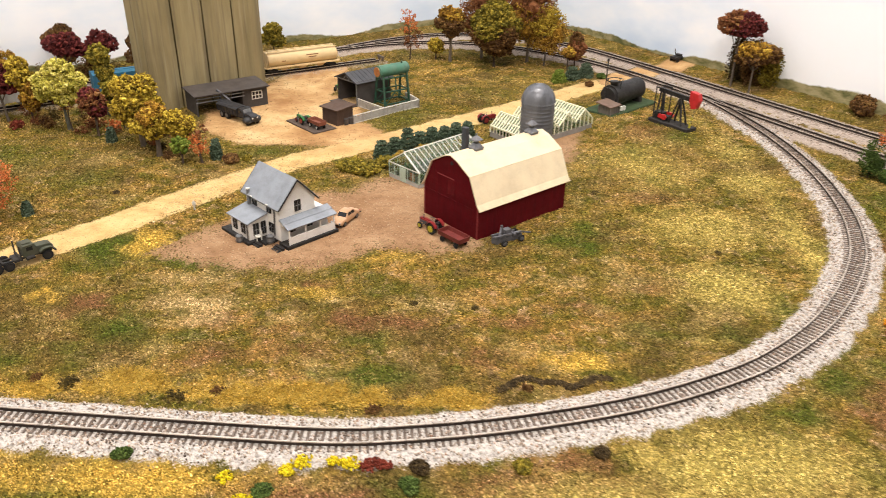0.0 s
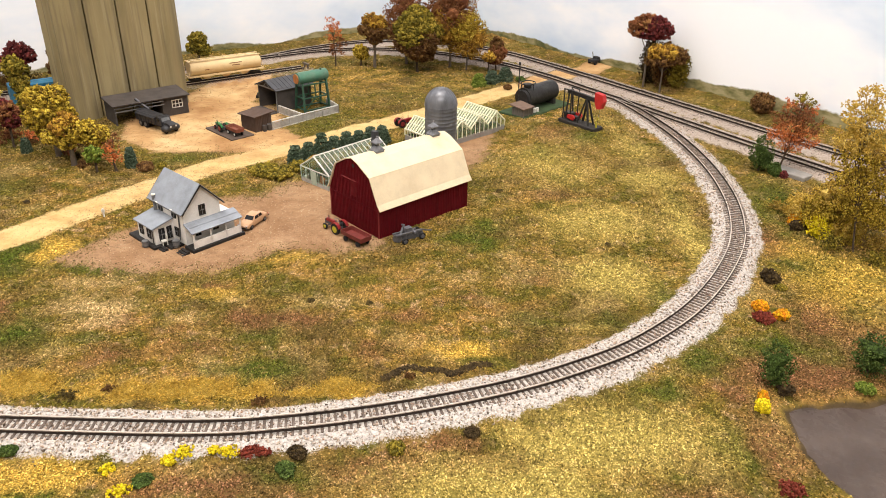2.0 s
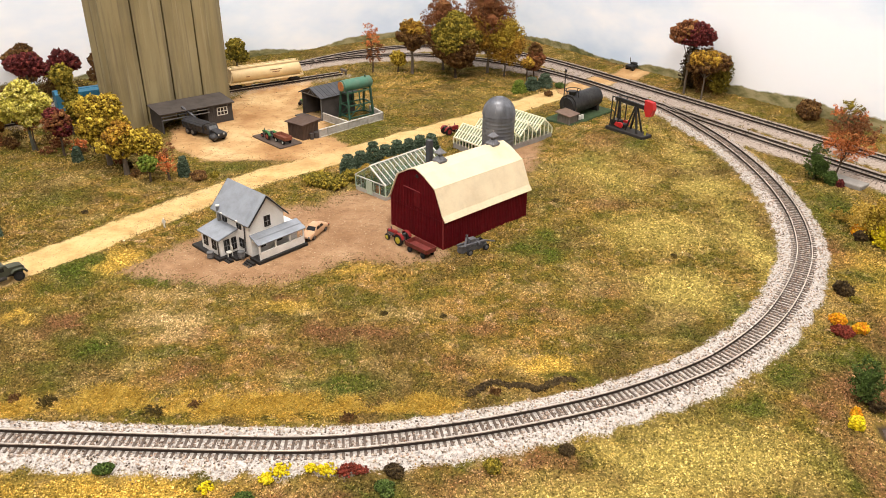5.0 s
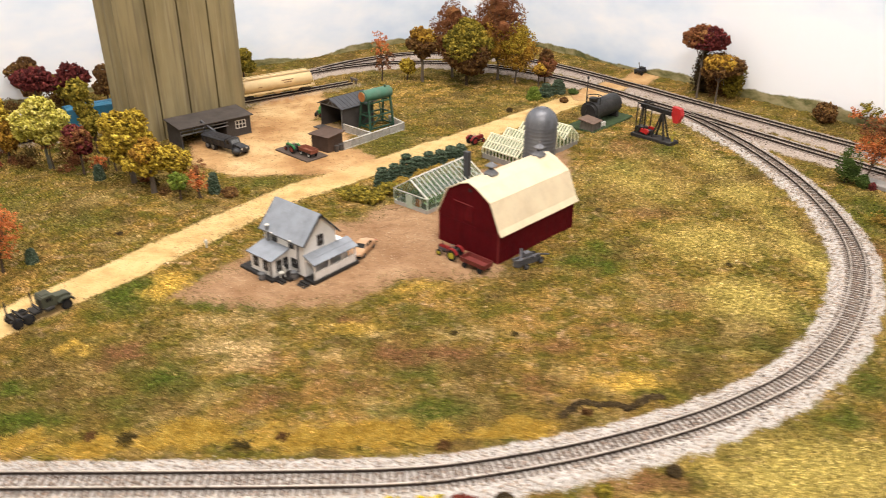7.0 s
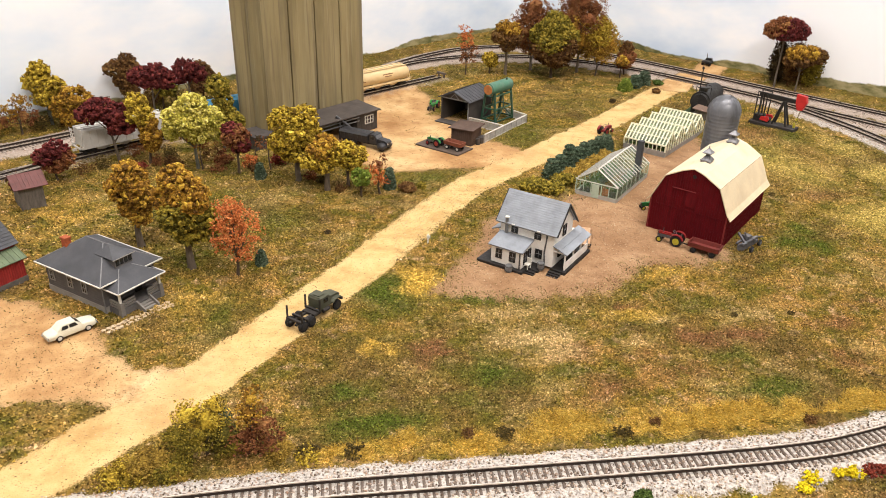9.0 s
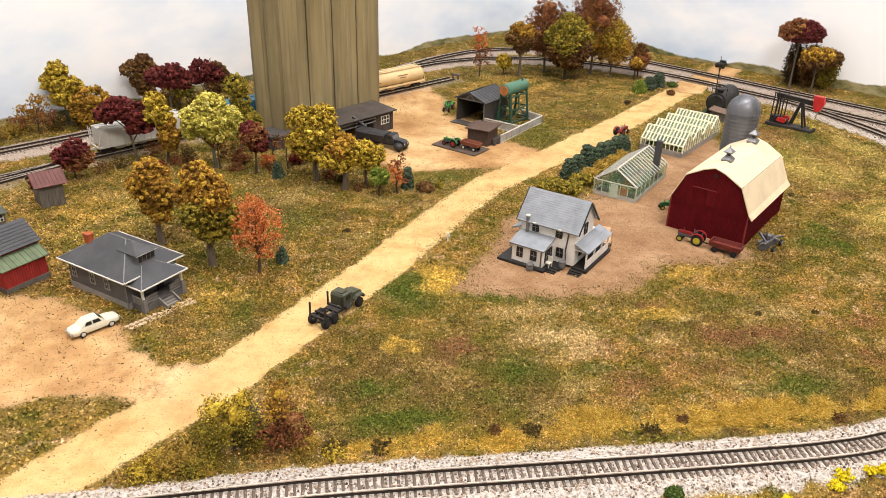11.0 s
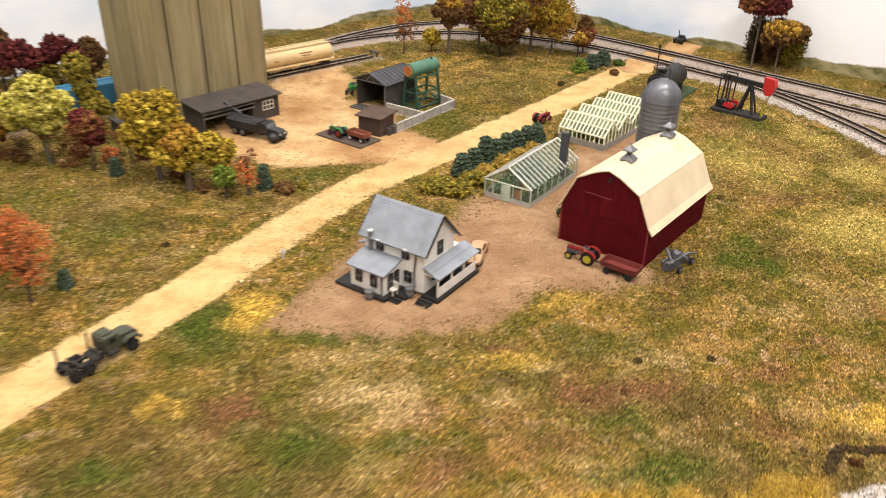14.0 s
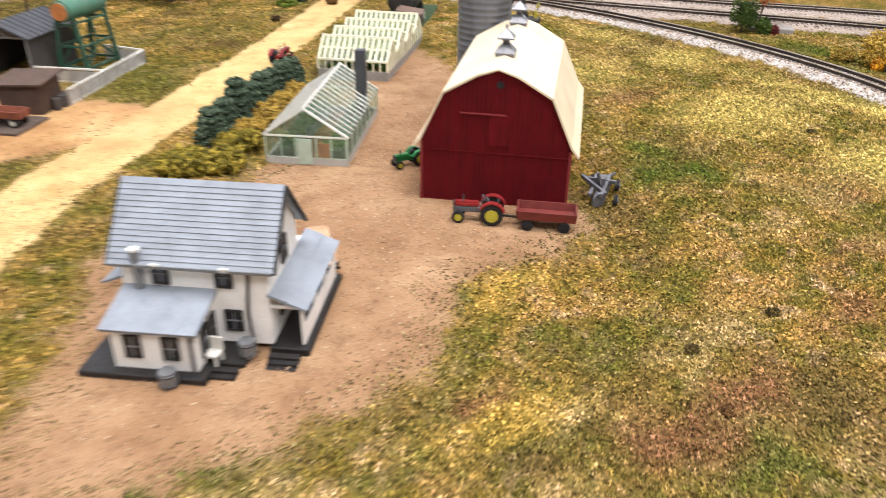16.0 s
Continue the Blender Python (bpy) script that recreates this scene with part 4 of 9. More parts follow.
def barn():
    t = thing("barn", 5.42, 55.92, -45.3, "dark red gambrel barn with a cream roof beside the farmyard", "barn")
    w, d, eave, brk, kink, top = 2.86, 4.40, 2.50, 4.36, 5.08, 5.33
    bx, kx = 2.02, 0.78
    prof = [(-w, -0.3), (w, -0.3), (w, eave), (bx, brk - 0.03), (kx, kink - 0.03), (0, top - 0.03), (-kx, kink - 0.03), (-bx, brk - 0.03), (-w, eave)]

    def under(x):
        """Height of the roof's underside at x."""
        x = abs(x)
        for (x0, z0), (x1, z1) in zip(((0, top), (kx, kink), (bx, brk)), ((kx, kink), (bx, brk), (w, eave))):
            if x <= x1:
                return z0 + (z1 - z0) * (x - x0) / (x1 - x0)
        return eave

    for name, y, s in (("front_wall", -d, 1), ("back_wall", d, -1)):
        bm = bmesh.new()
        prism(bm, prof, "y", y, y + s * 0.12)
        wall = part(name, bm, barn_red, t, "red ribbed gable wall")
        for i in range(33):  # upright ribs of the siding
            x = -w + 0.1 + i * (2 * w - 0.2) / 32
            board(wall, "siding_rib", barn_red, x, y - s * 0.012, -0.1, 0.045, 0.04, under(x) - 0.02)
    for s in (-1, 1):
        bm = bmesh.new()
        box(bm, s * (w - 0.06), 0, -0.3, 0.12, 2 * d - 0.24, eave + 0.3)
        wall = part("side_wall", bm, barn_red, t, "red ribbed side wall")
        for i in range(50):
            board(wall, "siding_rib", barn_red, s * (w + 0.006), -d + 0.1 + i * (2 * d - 0.2) / 49, -0.1, 0.03, 0.045, eave + 0.05)
    roof = new("roof")
    roof.parent = t
    o = 0.14
    line = [(0, top + 0.06), (kx, kink + 0.06), (bx + 0.03, brk + 0.06)]
    low = [(bx + 0.04, brk + 0.045), (w + 0.02, eave + 0.12), (w + 0.32, eave - 0.26)]
    for s in (-1, 1):
        for name, run in (("upper_slope", line), ("lower_slope", low)):
            bm = bmesh.new()
            shell = run + [(x - 0.045, z - 0.06) for x, z in run[::-1]]
            prism(bm, [(s * max(x, 0), z) for x, z in shell], "y", -d - o, d + o)
            part(name, bm, barn_roof_paint, roof)
    bm = bmesh.new()
    box(bm, -0.5, -d - 0.055, 3.62, 1.75, 0.08, 0.05)
    part("door_track", bm, door_track_red, t, "pale red hay door track")
    bm = bmesh.new()
    box(bm, 0.1, -d - 0.03, 2.42, 0.78, 0.05, 1.18)
    soften(bm, 0.015)
    part("hay_door", bm, barn_red, t, "closed red hay door")
    bm = bmesh.new()
    box(bm, 0, -d - 0.028, 2.10, 2 * w - 0.05, 0.04, 0.03)
    part("belt_course", bm, barn_red, t)
    bm = bmesh.new()
    rod(bm, (0.08, -d - 0.045, 4.78), (0.08, -d + 0.06, 4.78), 0.14, n=12)
    part("vent_hole", bm, black_trim, t, "round dark vent")
    for s in (-1, 1):
        bm = bmesh.new()
        box(bm, s * (w - 0.02), -d - 0.03, -0.1, 0.10, 0.07, eave)
        part("corner_board", bm, door_track_red, t, "lighter red corner trim")
    m = t.matrix_world
    for y in (-2.15, 3.35):
        p = m @ Vector((0, y * S, 0))
        cupola(p.x / S, p.y / S, 5.28, -45.3)
    return t


barn()


def farm_silo():
    t = thing("silo", 8.3, 61.4, 20, "grey ribbed farm silo with a domed top behind the barn", "silo")
    bm = bmesh.new()
    r, rings = 1.28, [(1.28, -0.2)]
    for i in range(22):
        z = 0.25 + i * 0.295
        rings += [(r, z), (r + 0.014, z + 0.03), (r + 0.014, z + 0.07), (r, z + 0.10)]
    rings += [(r, 6.75), (r + 0.05, 6.78)]
    lathe(bm, rings, 40)
    part("body", bm, silo_grey, t, smooth=True)
    bm = bmesh.new()
    lathe(bm, [(1.33, 6.76)] + [(1.31 * math.cos(a), 6.8 + 1.4 * math.sin(a)) for a in [i * math.pi / 20 for i in range(0, 10)]] + [(0.0, 8.2)], 40)
    for i in range(20):
        a = i * math.pi / 10
        for j in range(6):
            b0, b1 = j * math.pi / 14, (j + 1) * math.pi / 14
            f = lambda b: (1.32 * math.cos(b) * math.cos(a), 1.32 * math.cos(b) * math.sin(a), 6.8 + 1.41 * math.sin(b))
            bar(bm, f(b0), f(b1), 0.018)
    part("dome", bm, silo_grey, t, "ribbed dome", True)
    return t


farm_silo()


# ---------------------------------------------------------------- windows and doors shared by the houses
def window(parent, x, y, z, w, h, turn, frame_mat, muntins=1):
    """An upright window standing proud of a wall at x, y; turn: the way that it faces, degrees round z, 0 is -y."""
    m = Matrix.Translation((x, y, z)) @ Euler((0, 0, radians(turn))).to_matrix().to_4x4()
    bm = bmesh.new()
    box(bm, 0, 0.0, 0.02, w - 0.04, 0.05, h - 0.04)
    bm.transform(m)
    win = part("window", bm, glass_dark, parent, "dark window pane")
    bm = bmesh.new()
    f = 0.055
    for sx in (-1, 1):
        box(bm, sx * (w / 2 - f / 2), -0.03, 0, f, 0.07, h)
    for z0 in (0, h - f):
        box(bm, 0, -0.03, z0, w - 2 * f, 0.07, f)
    bm.transform(m)
    part("window_frame", bm, frame_mat, win)
    bm = bmesh.new()
    box(bm, 0, -0.030, h / 2 - 0.02, w - 2 * f, 0.05, 0.04)
    bm.transform(m)
    part("sash_bar", bm, ridge_grey if frame_mat == black_trim else frame_mat, win, "thin grey sash bar")
    if muntins:
        bm = bmesh.new()
        box(bm, 0, -0.026, f, 0.03, 0.045, h - 2 * f)
        bm.transform(m)
        part("muntin", bm, ridge_grey if frame_mat == black_trim else frame_mat, win, "thin grey glazing bar")
    return win


def shingle_roof(parent, name, a, b, c, d, rows, material, thick=0.05):
    """A slope from the ridge a-b down to the eave d-c, laid in overlapping courses, each a piece of its own."""
    a, b, c, d = map(Vector, (a, b, c, d))
    up = (b - a).cross(d - a).normalized()
    if up.z < 0:
        up = -up
    bm = bmesh.new()
    slab(bm, [a, b, c, d], thick, up)
    slope = part(name, bm, material, parent)
    for i in range(rows):
        t0, t1 = i / rows, (i + 1) / rows + 0.012
        bm = bmesh.new()
        p, q = a.lerp(d, t0) + up * 0.012, b.lerp(c, t0) + up * 0.012
        r, s = b.lerp(c, t1) + up * 0.045, a.lerp(d, t1) + up * 0.045
        slab(bm, [p, q, r, s], 0.03, up)
        part("shingle_course", bm, material, slope)
    return slope


# ---------------------------------------------------------------- the white farmhouse
def farmhouse():
    t = thing("farmhouse", -9.38, 51.03, -40.8, "white two-storey farmhouse with grey roofs and dark trim", "house")
    bm = bmesh.new()
    prism(bm, [(-1.42, 0.2), (1.42, 0.2), (1.42, 2.85), (0, 4.30), (-1.42, 2.85)], "x", -2.02, 2.02)
    part("main_wall", bm, house_white, t)
    roof = new("roof")
    roof.parent = t
    for s in (-1, 1):
        shingle_roof(roof, "roof_slope", (-2.27, 0, 4.44), (2.27, 0, 4.44), (2.27, s * 1.64, 2.64), (-2.27, s * 1.64, 2.64), 15, slate_roof)
    for s in (-1, 1):
        for x in (-2.29, 2.29):
            bm = bmesh.new()
            bar(bm, (x, 0, 4.38), (x, s * 1.64, 2.58), 0.07, 0.12)
            part("barge_board", bm, black_trim, roof, "dark barge board")
    # front wing with its shed roof
    bm = bmesh.new()
    prism(bm, [(-2.88, 0.2), (-1.41, 0.2), (-1.41, 1.80), (-2.88, 1.44)], "x", -1.85, 0.42)
    part("front_wing", bm, house_white, t)
    shingle_roof(t, "wing_roof", (-2.02, -1.38, 1.90), (0.58, -1.38, 1.90), (0.58, -3.06, 1.48), (-2.02, -3.06, 1.48), 1, slate_roof, 0.07)
    # side porch
    bm = bmesh.new()
    for y in (-1.32, 0.0, 1.2, 2.36):
        box(bm, 2.86, y, 0.2, 0.09, 0.09, 1.2)
    for y in (-1.32, 2.36):
        box(bm, 2.44, y, 1.36, 0.84, 0.07, 0.10)
    box(bm, 2.86, 0.5, 1.30, 0.08, 3.8, 0.12)
    part("porch_frame", bm, house_white, t, "white porch posts and beam")
    bm = bmesh.new()
    box(bm, 2.88, 0.52, 0.24, 0.05, 3.66, 0.55)
    part("porch_rail", bm, house_white, t, "solid white porch rail")
    shingle_roof(t, "porch_roof", (2.0, 2.5, 1.86), (2.0, -1.5, 1.86), (3.04, -1.5, 1.42), (3.04, 2.5, 1.42), 2, slate_roof, 0.06)
    bm = bmesh.new()
    prism(bm, [(1.40, 0.2), (2.42, 0.2), (2.42, 1.62), (1.40, 1.9)], "x", -1.4, 2.02)
    part("rear_wing", bm, house_white, t)
    bm = bmesh.new()
    slab(bm, [(-2.0, -0.9, 1.95), (-2.0, 1.5, 1.95), (-3.0, 1.5, 1.55), (-3.0, -0.9, 1.55)], 0.07, (-0.4, 0, 1))
    part("side_hood", bm, slate_roof, t)
    bm = bmesh.new()
    box(bm, -2.36, 0.5, 0.2, 0.62, 1.8, 1.40)
    part("bay", bm, house_white, t)
    # decks and steps
    bm = bmesh.new()
    box(bm, -1.05, -1.7, -0.1, 3.5, 3.0, 0.30)
    box(bm, 2.5, 0.5, -0.1, 1.1, 4.2, 0.32)
    box(bm, 0.8, -1.85, -0.1, 1.3, 1.0, 0.26)
    soften(bm, 0.03)
    part("deck", bm, black_trim, t, "dark stained deck under the house")
    for k, (x, y, turn) in enumerate(((0.95, -2.62, 0), (2.42, -1.85, 0))):
        bm = bmesh.new()
        for i in range(3):
            box(bm, x, y - 0.18 * i, -0.1, 0.85, 0.22, 0.26 - 0.08 * i)
        part("steps", bm, black_trim, t)
    for x, z, w, h in ((-0.92, 1.98, 0.48, 0.66), (0.82, 1.98, 0.48, 0.66), (0.98, 0.62, 0.5, 0.66)):
        window(t, x, -1.44, z, w, h, 0, black_trim)
    for x in (-1.25, -0.22):
        window(t, x, -2.90, 0.58, 0.46, 0.70, 0, black_trim)
    window(t, 2.04, 0.02, 2.10, 0.48, 0.78, 90, black_trim)
    window(t, 2.04, -0.5, 0.7, 0.42, 0.6, 90, black_trim)
    window(t, 2.04, 0.9, 0.7, 0.42, 0.6, 90, black_trim)
    for y, w in ((-2.35, 0.42), (-1.78, 0.36)):
        window(t, 0.44, y, 0.42, w, 0.9, 90, black_trim)
    # stove pipe, gutter pipes, water butts
    bm = bmesh.new()
    rod(bm, (-1.49, -1.56, 1.9), (-1.49, -1.56, 3.02), 0.12, n=14)
    pipe = part("stove_pipe", bm, grey_pipe, t, "grey stove pipe", True)
    bm = bmesh.new()
    rod(bm, (-1.49, -1.56, 3.02), (-1.49, -1.56, 3.09), 0.145, n=14)
    part("pipe_cap", bm, off_white, pipe, "white pipe cap")
    bm = bmesh.new()
    for a, b in (((1.52, -1.66, 2.62), (1.52, -1.50, 2.40)), ((1.52, -1.50, 2.40), (1.40, -1.48, 1.2)), ((1.40, -1.48, 1.2), (1.52, -1.6, 0.5))):
        rod(bm, a, b, 0.05, n=8)
    part("downpipe", bm, dark_metal, t, "dark downpipe", True)
    bm = bmesh.new()
    rod(bm, (0.36, -2.98, 1.45), (0.36, -2.98, 0.05), 0.05, n=8)
    part("downpipe", bm, dark_metal, t, "dark downpipe", True)
    bm = bmesh.new()
    bar(bm, (-2.25, -1.68, 2.62), (2.25, -1.68, 2.62), 0.08)
    part("gutter", bm, grey_pipe, t, "grey eaves gutter")
    for x in (-0.95, 0.95):
        bm = bmesh.new()
        box(bm, x, -1.66, 2.60, 0.22, 0.12, 0.10)
        part("bracket", bm, off_white, t, "small white bracket")
    m = t.matrix_world
    for x, y, z in ((-0.25, -3.28, -0.02), (1.42, -1.9, 0.1)):
        p = m @ Vector((x * S, y * S, 0))
        b = thing("water_butt", p.x / S, p.y / S, 0, "grey water butt standing against the farmhouse", "barrel", "barrels of the farmhouse", z=z)
        bm = bmesh.new()
        lathe(bm, [(0.0, 0), (0.20, 0), (0.24, 0.15), (0.25, 0.3), (0.22, 0.52), (0.0, 0.52)], 16)
        part("body", bm, grey_pipe, b, smooth=True)
        bm = bmesh.new()
        for z0 in (0.10, 0.40):
            lathe(bm, [(0.235, z0), (0.262, z0 + 0.01), (0.262, z0 + 0.05), (0.235, z0 + 0.06)], 16)
        part("hoop", bm, dark_metal, b)
    p = m @ Vector((0.62 * S, -2.35 * S, 0))
    c = thing("porch_chair", p.x / S, p.y / S, -50, "white wooden porch chair by the front steps", "chair", z=0.16)
    bm = bmesh.new()
    box(bm, 0, 0, 0.26, 0.42, 0.38, 0.06)
    part("seat", bm, off_white, c)
    bm = bmesh.new()
    box(bm, 0, 0.20, 0.30, 0.42, 0.06, 0.40)
    part("backrest", bm, off_white, c)
    for x in (-0.18, 0.18):
        for y in (-0.16, 0.16):
            bm = bmesh.new()
            box(bm, x, y, 0, 0.06, 0.06, 0.27)
            part("leg", bm, off_white, c)
    return t


farmhouse()


# ---------------------------------------------------------------- the dark bungalow
def bungalow():
    t = thing("bungalow", -37.45, 48.75, -38, "charcoal bungalow with a white-edged hip roof and porch", "house")
    w, d, ez = 2.62, 1.85, 2.02
    bm = bmesh.new()
    box(bm, 0, 0, 0.42, 2 * w, 2 * d, ez - 0.42)
    wall = part("wall", bm, charcoal_wall, t, "charcoal clapboard wall")
    for i in range(9):
        for s in (-1, 1):
            board(wall, "clapboard", charcoal_wall, 0, s * d, 0.5 + i * 0.165, 2 * w + 0.02, 0.03, 0.03)
            board(wall, "clapboard", charcoal_wall, s * w, 0, 0.5 + i * 0.165, 0.03, 2 * d + 0.02, 0.03)
    bm = bmesh.new()
    box(bm, 0, 0, -0.2, 2 * w + 0.08, 2 * d + 0.08, 0.62)
    part("foundation", bm, pale_concrete, t, "grey concrete foundation")
    roof = new("roof")
    roof.parent = t
    rw, rd, rz, rl = 3.02, 2.24, 3.42, 0.78
    A, B, C, D = (-rw, -rd, ez), (rw, -rd, ez), (rw, rd, ez), (-rw, rd, ez)
    P, Q = (-rl, 0, rz), (rl, 0, rz)
    for name, pts in (("front_slope", (A, B, Q, P)), ("end_slope", (B, C, Q)), ("back_slope", (C, D, P, Q)), ("end_slope", (D, A, P))):
        bm = bmesh.new()
        n = (Vector(pts[1]) - Vector(pts[0])).cross(Vector(pts[2]) - Vector(pts[1]))
        slab(bm, list(pts), 0.06, n)
        part(name, bm, charcoal_roof, roof)
    bm = bmesh.new()
    for a, b in ((A, B), (B, C), (C, D), (D, A)):
        bar(bm, a, b, 0.07, 0.06)
    part("eave_trim", bm, off_white, roof, "white painted eave edge")
    bm = bmesh.new()
    for a, b in ((A, P), (B, Q), (C, Q), (D, P), (P, Q)):
        bar(bm, a, b, 0.05, 0.06)
    part("ridge_cap", bm, ridge_grey, roof, "thin grey ridge caps")
    # dormer towards the porch
    bm = bmesh.new()
    prism(bm, [(-0.62, 2.20), (0.62, 2.20), (0.62, 2.98), (-0.62, 2.98)], "x", 0.9, 2.42)
    dormer = part("dormer", bm, charcoal_wall, t)
    bm = bmesh.new()
    slab(bm, [(1.25, 0, 3.42), (2.50, -0.76, 3.0), (2.50, 0.76, 3.0)], 0.05, (0.4, 0, 1))
    slab(bm, [(1.25, 0, 3.42), (0.8, -0.76, 3.02), (2.50, -0.76, 3.0)], 0.05, (0, -0.4, 1))
    slab(bm, [(1.25, 0, 3.42), (2.50, 0.76, 3.0), (0.8, 0.76, 3.02)], 0.05, (0, 0.4, 1))
    part("dormer_roof", bm, charcoal_roof, dormer)
    for y in (-0.5, -0.17, 0.17, 0.5):
        bm = bmesh.new()
        box(bm, 2.43, y * 0.88, 2.52, 0.04, 0.22, 0.36)
        part("dormer_pane", bm, glass_dark, dormer)
    bm = bmesh.new()
    bar(bm, (2.51, -0.78, 2.97), (2.51, 0.78, 2.97), 0.045)
    part("dormer_trim", bm, pale_concrete, dormer, "thin grey eave edge")
    # chimney
    bm = bmesh.new()
    box(bm, -1.72, -0.75, 2.1, 0.44, 0.38, 1.25)
    box(bm, -1.72, -0.75, 3.33, 0.52, 0.46, 0.12)
    soften(bm, 0.02)
    part("chimney", bm, brick_red, t, "orange brick chimney")
    for x in (-2.05, -0.35, 0.95):
        window(t, x, -d - 0.03, 0.88, 0.44, 0.74, 0, pale_concrete)
    # porch at the end
    px0, px1 = w, 3.75
    bm = bmesh.new()
    box(bm, (px0 + px1) / 2, -0.1, -0.2, px1 - px0, 3.1, 0.62)
    part("porch_floor", bm, charcoal_wall, t)
    proof = new("porch_roof")
    proof.parent = t
    z0 = 1.68
    a, b, c, e = (px0 - 0.1, -1.85, z0), (px1 + 0.25, -1.85, z0), (px1 + 0.25, 1.55, z0), (px0 - 0.1, 1.55, z0)
    r0, r1 = (px0 - 0.1, -0.5, 2.32), (px0 - 0.1, 0.4, 2.32)
    for pts in ((b, c, r1, r0), (a, b, r0), (c, e, r1)):
        bm = bmesh.new()
        slab(bm, list(pts), 0.05, (Vector(pts[1]) - Vector(pts[0])).cross(Vector(pts[2]) - Vector(pts[1])))
        part("porch_slope", bm, charcoal_roof, proof)
    bm = bmesh.new()
    for u, v in ((a, b), (b, c), (c, e)):
        bar(bm, u, v, 0.07, 0.06)
    part("porch_trim", bm, off_white, proof, "white painted eave edge")
    bm = bmesh.new()
    for u, v in ((b, r0), (c, r1)):
        bar(bm, u, v, 0.05, 0.06)
    part("porch_ridge", bm, ridge_grey, proof, "thin grey ridge caps")
    for y in (-1.55, 1.3):
        bm = bmesh.new()
        prism(bm, [(y - 0.14, 0.0), (y + 0.14, 0.0), (y + 0.11, 0.88), (y - 0.11, 0.88)], "x", px1 - 0.26, px1 + 0.02)
        part("pier", bm, porch_grey, t, "weathered grey porch pier")
        bm = bmesh.new()
        box(bm, px1 - 0.13, y, 0.88, 0.12, 0.12, 0.79)
        part("post", bm, off_white, t, "white porch post")
    for y0, y1 in ((-1.4, -0.55), (0.35, 1.15)):
        for z in (0.48, 0.66, 0.84):
            bm = bmesh.new()
            box(bm, px1 - 0.12, (y0 + y1) / 2, z, 0.06, y1 - y0, 0.12)
            part("rail_board", bm, porch_grey, t, "weathered grey rail board")
    for z in (0.48, 0.66, 0.84):
        bm = bmesh.new()
        box(bm, (px0 + px1) / 2, -1.62, z, px1 - px0 - 0.3, 0.06, 0.12)
        part("rail_board", bm, porch_grey, t, "weathered grey rail board")
    bm = bmesh.new()
    for i in range(4):
        box(bm, px1 + 0.12 + 0.17 * i, -0.1, -0.1, 0.2, 0.86, 0.44 - 0.10 * i)
    part("steps", bm, porch_grey, t, "weathered grey steps")
    for y in (-0.58, 0.38):
        bm = bmesh.new()
        prism(bm, [(px1, 0.0), (px1 + 0.75, 0.0), (px1 + 0.75, 0.25), (px1, 0.62)], "y", y - 0.05, y + 0.05)
        part("step_wall", bm, porch_grey, t)
    bm = bmesh.new()
    box(bm, px0 + 0.02, 0.5, 0.42, 0.06, 0.5, 1.1)
    part("front_door", bm, black_trim, t, "dark front door")
    bm = bmesh.new()
    rod(bm, (2.66, -1.92, 0.1), (2.66, -1.92, 1.95), 0.035, n=8)
    part("downpipe", bm, grey_pipe, t)
    # stepping stones of the path
    rng = random.Random(4)
    path = thing("stone_path", -35.2, 43.7, 0, "path of pale flat stones before the bungalow", "path", kind="structure", z=0.02)
    for i in range(30):
        x, y = -0.9 + 3.0 * (i // 2) / 14 + (i % 2 - 0.5) * 0.24 + rng.uniform(-0.04, 0.04), -0.05 + 2.75 * (i // 2) / 14 - (i % 2 - 0.5) * 0.26 + rng.uniform(-0.04, 0.04)
        bm = bmesh.new()
        n = 7
        k0 = rng.uniform(0.85, 1.2)
        pts = [(x + k0 * rng.uniform(0.13, 0.19) * math.cos(2 * math.pi * k / n), y + k0 * rng.uniform(0.11, 0.17) * math.sin(2 * math.pi * k / n), 0.05) for k in range(n)]
        slab(bm, pts, 0.09)
        part("stone", bm, stone_pale, path)
    return t


stone_pale = painted("stone_pale", (0.50, 0.38, 0.24), 0.9, vary=0.2, per_cm=3)
bungalow()


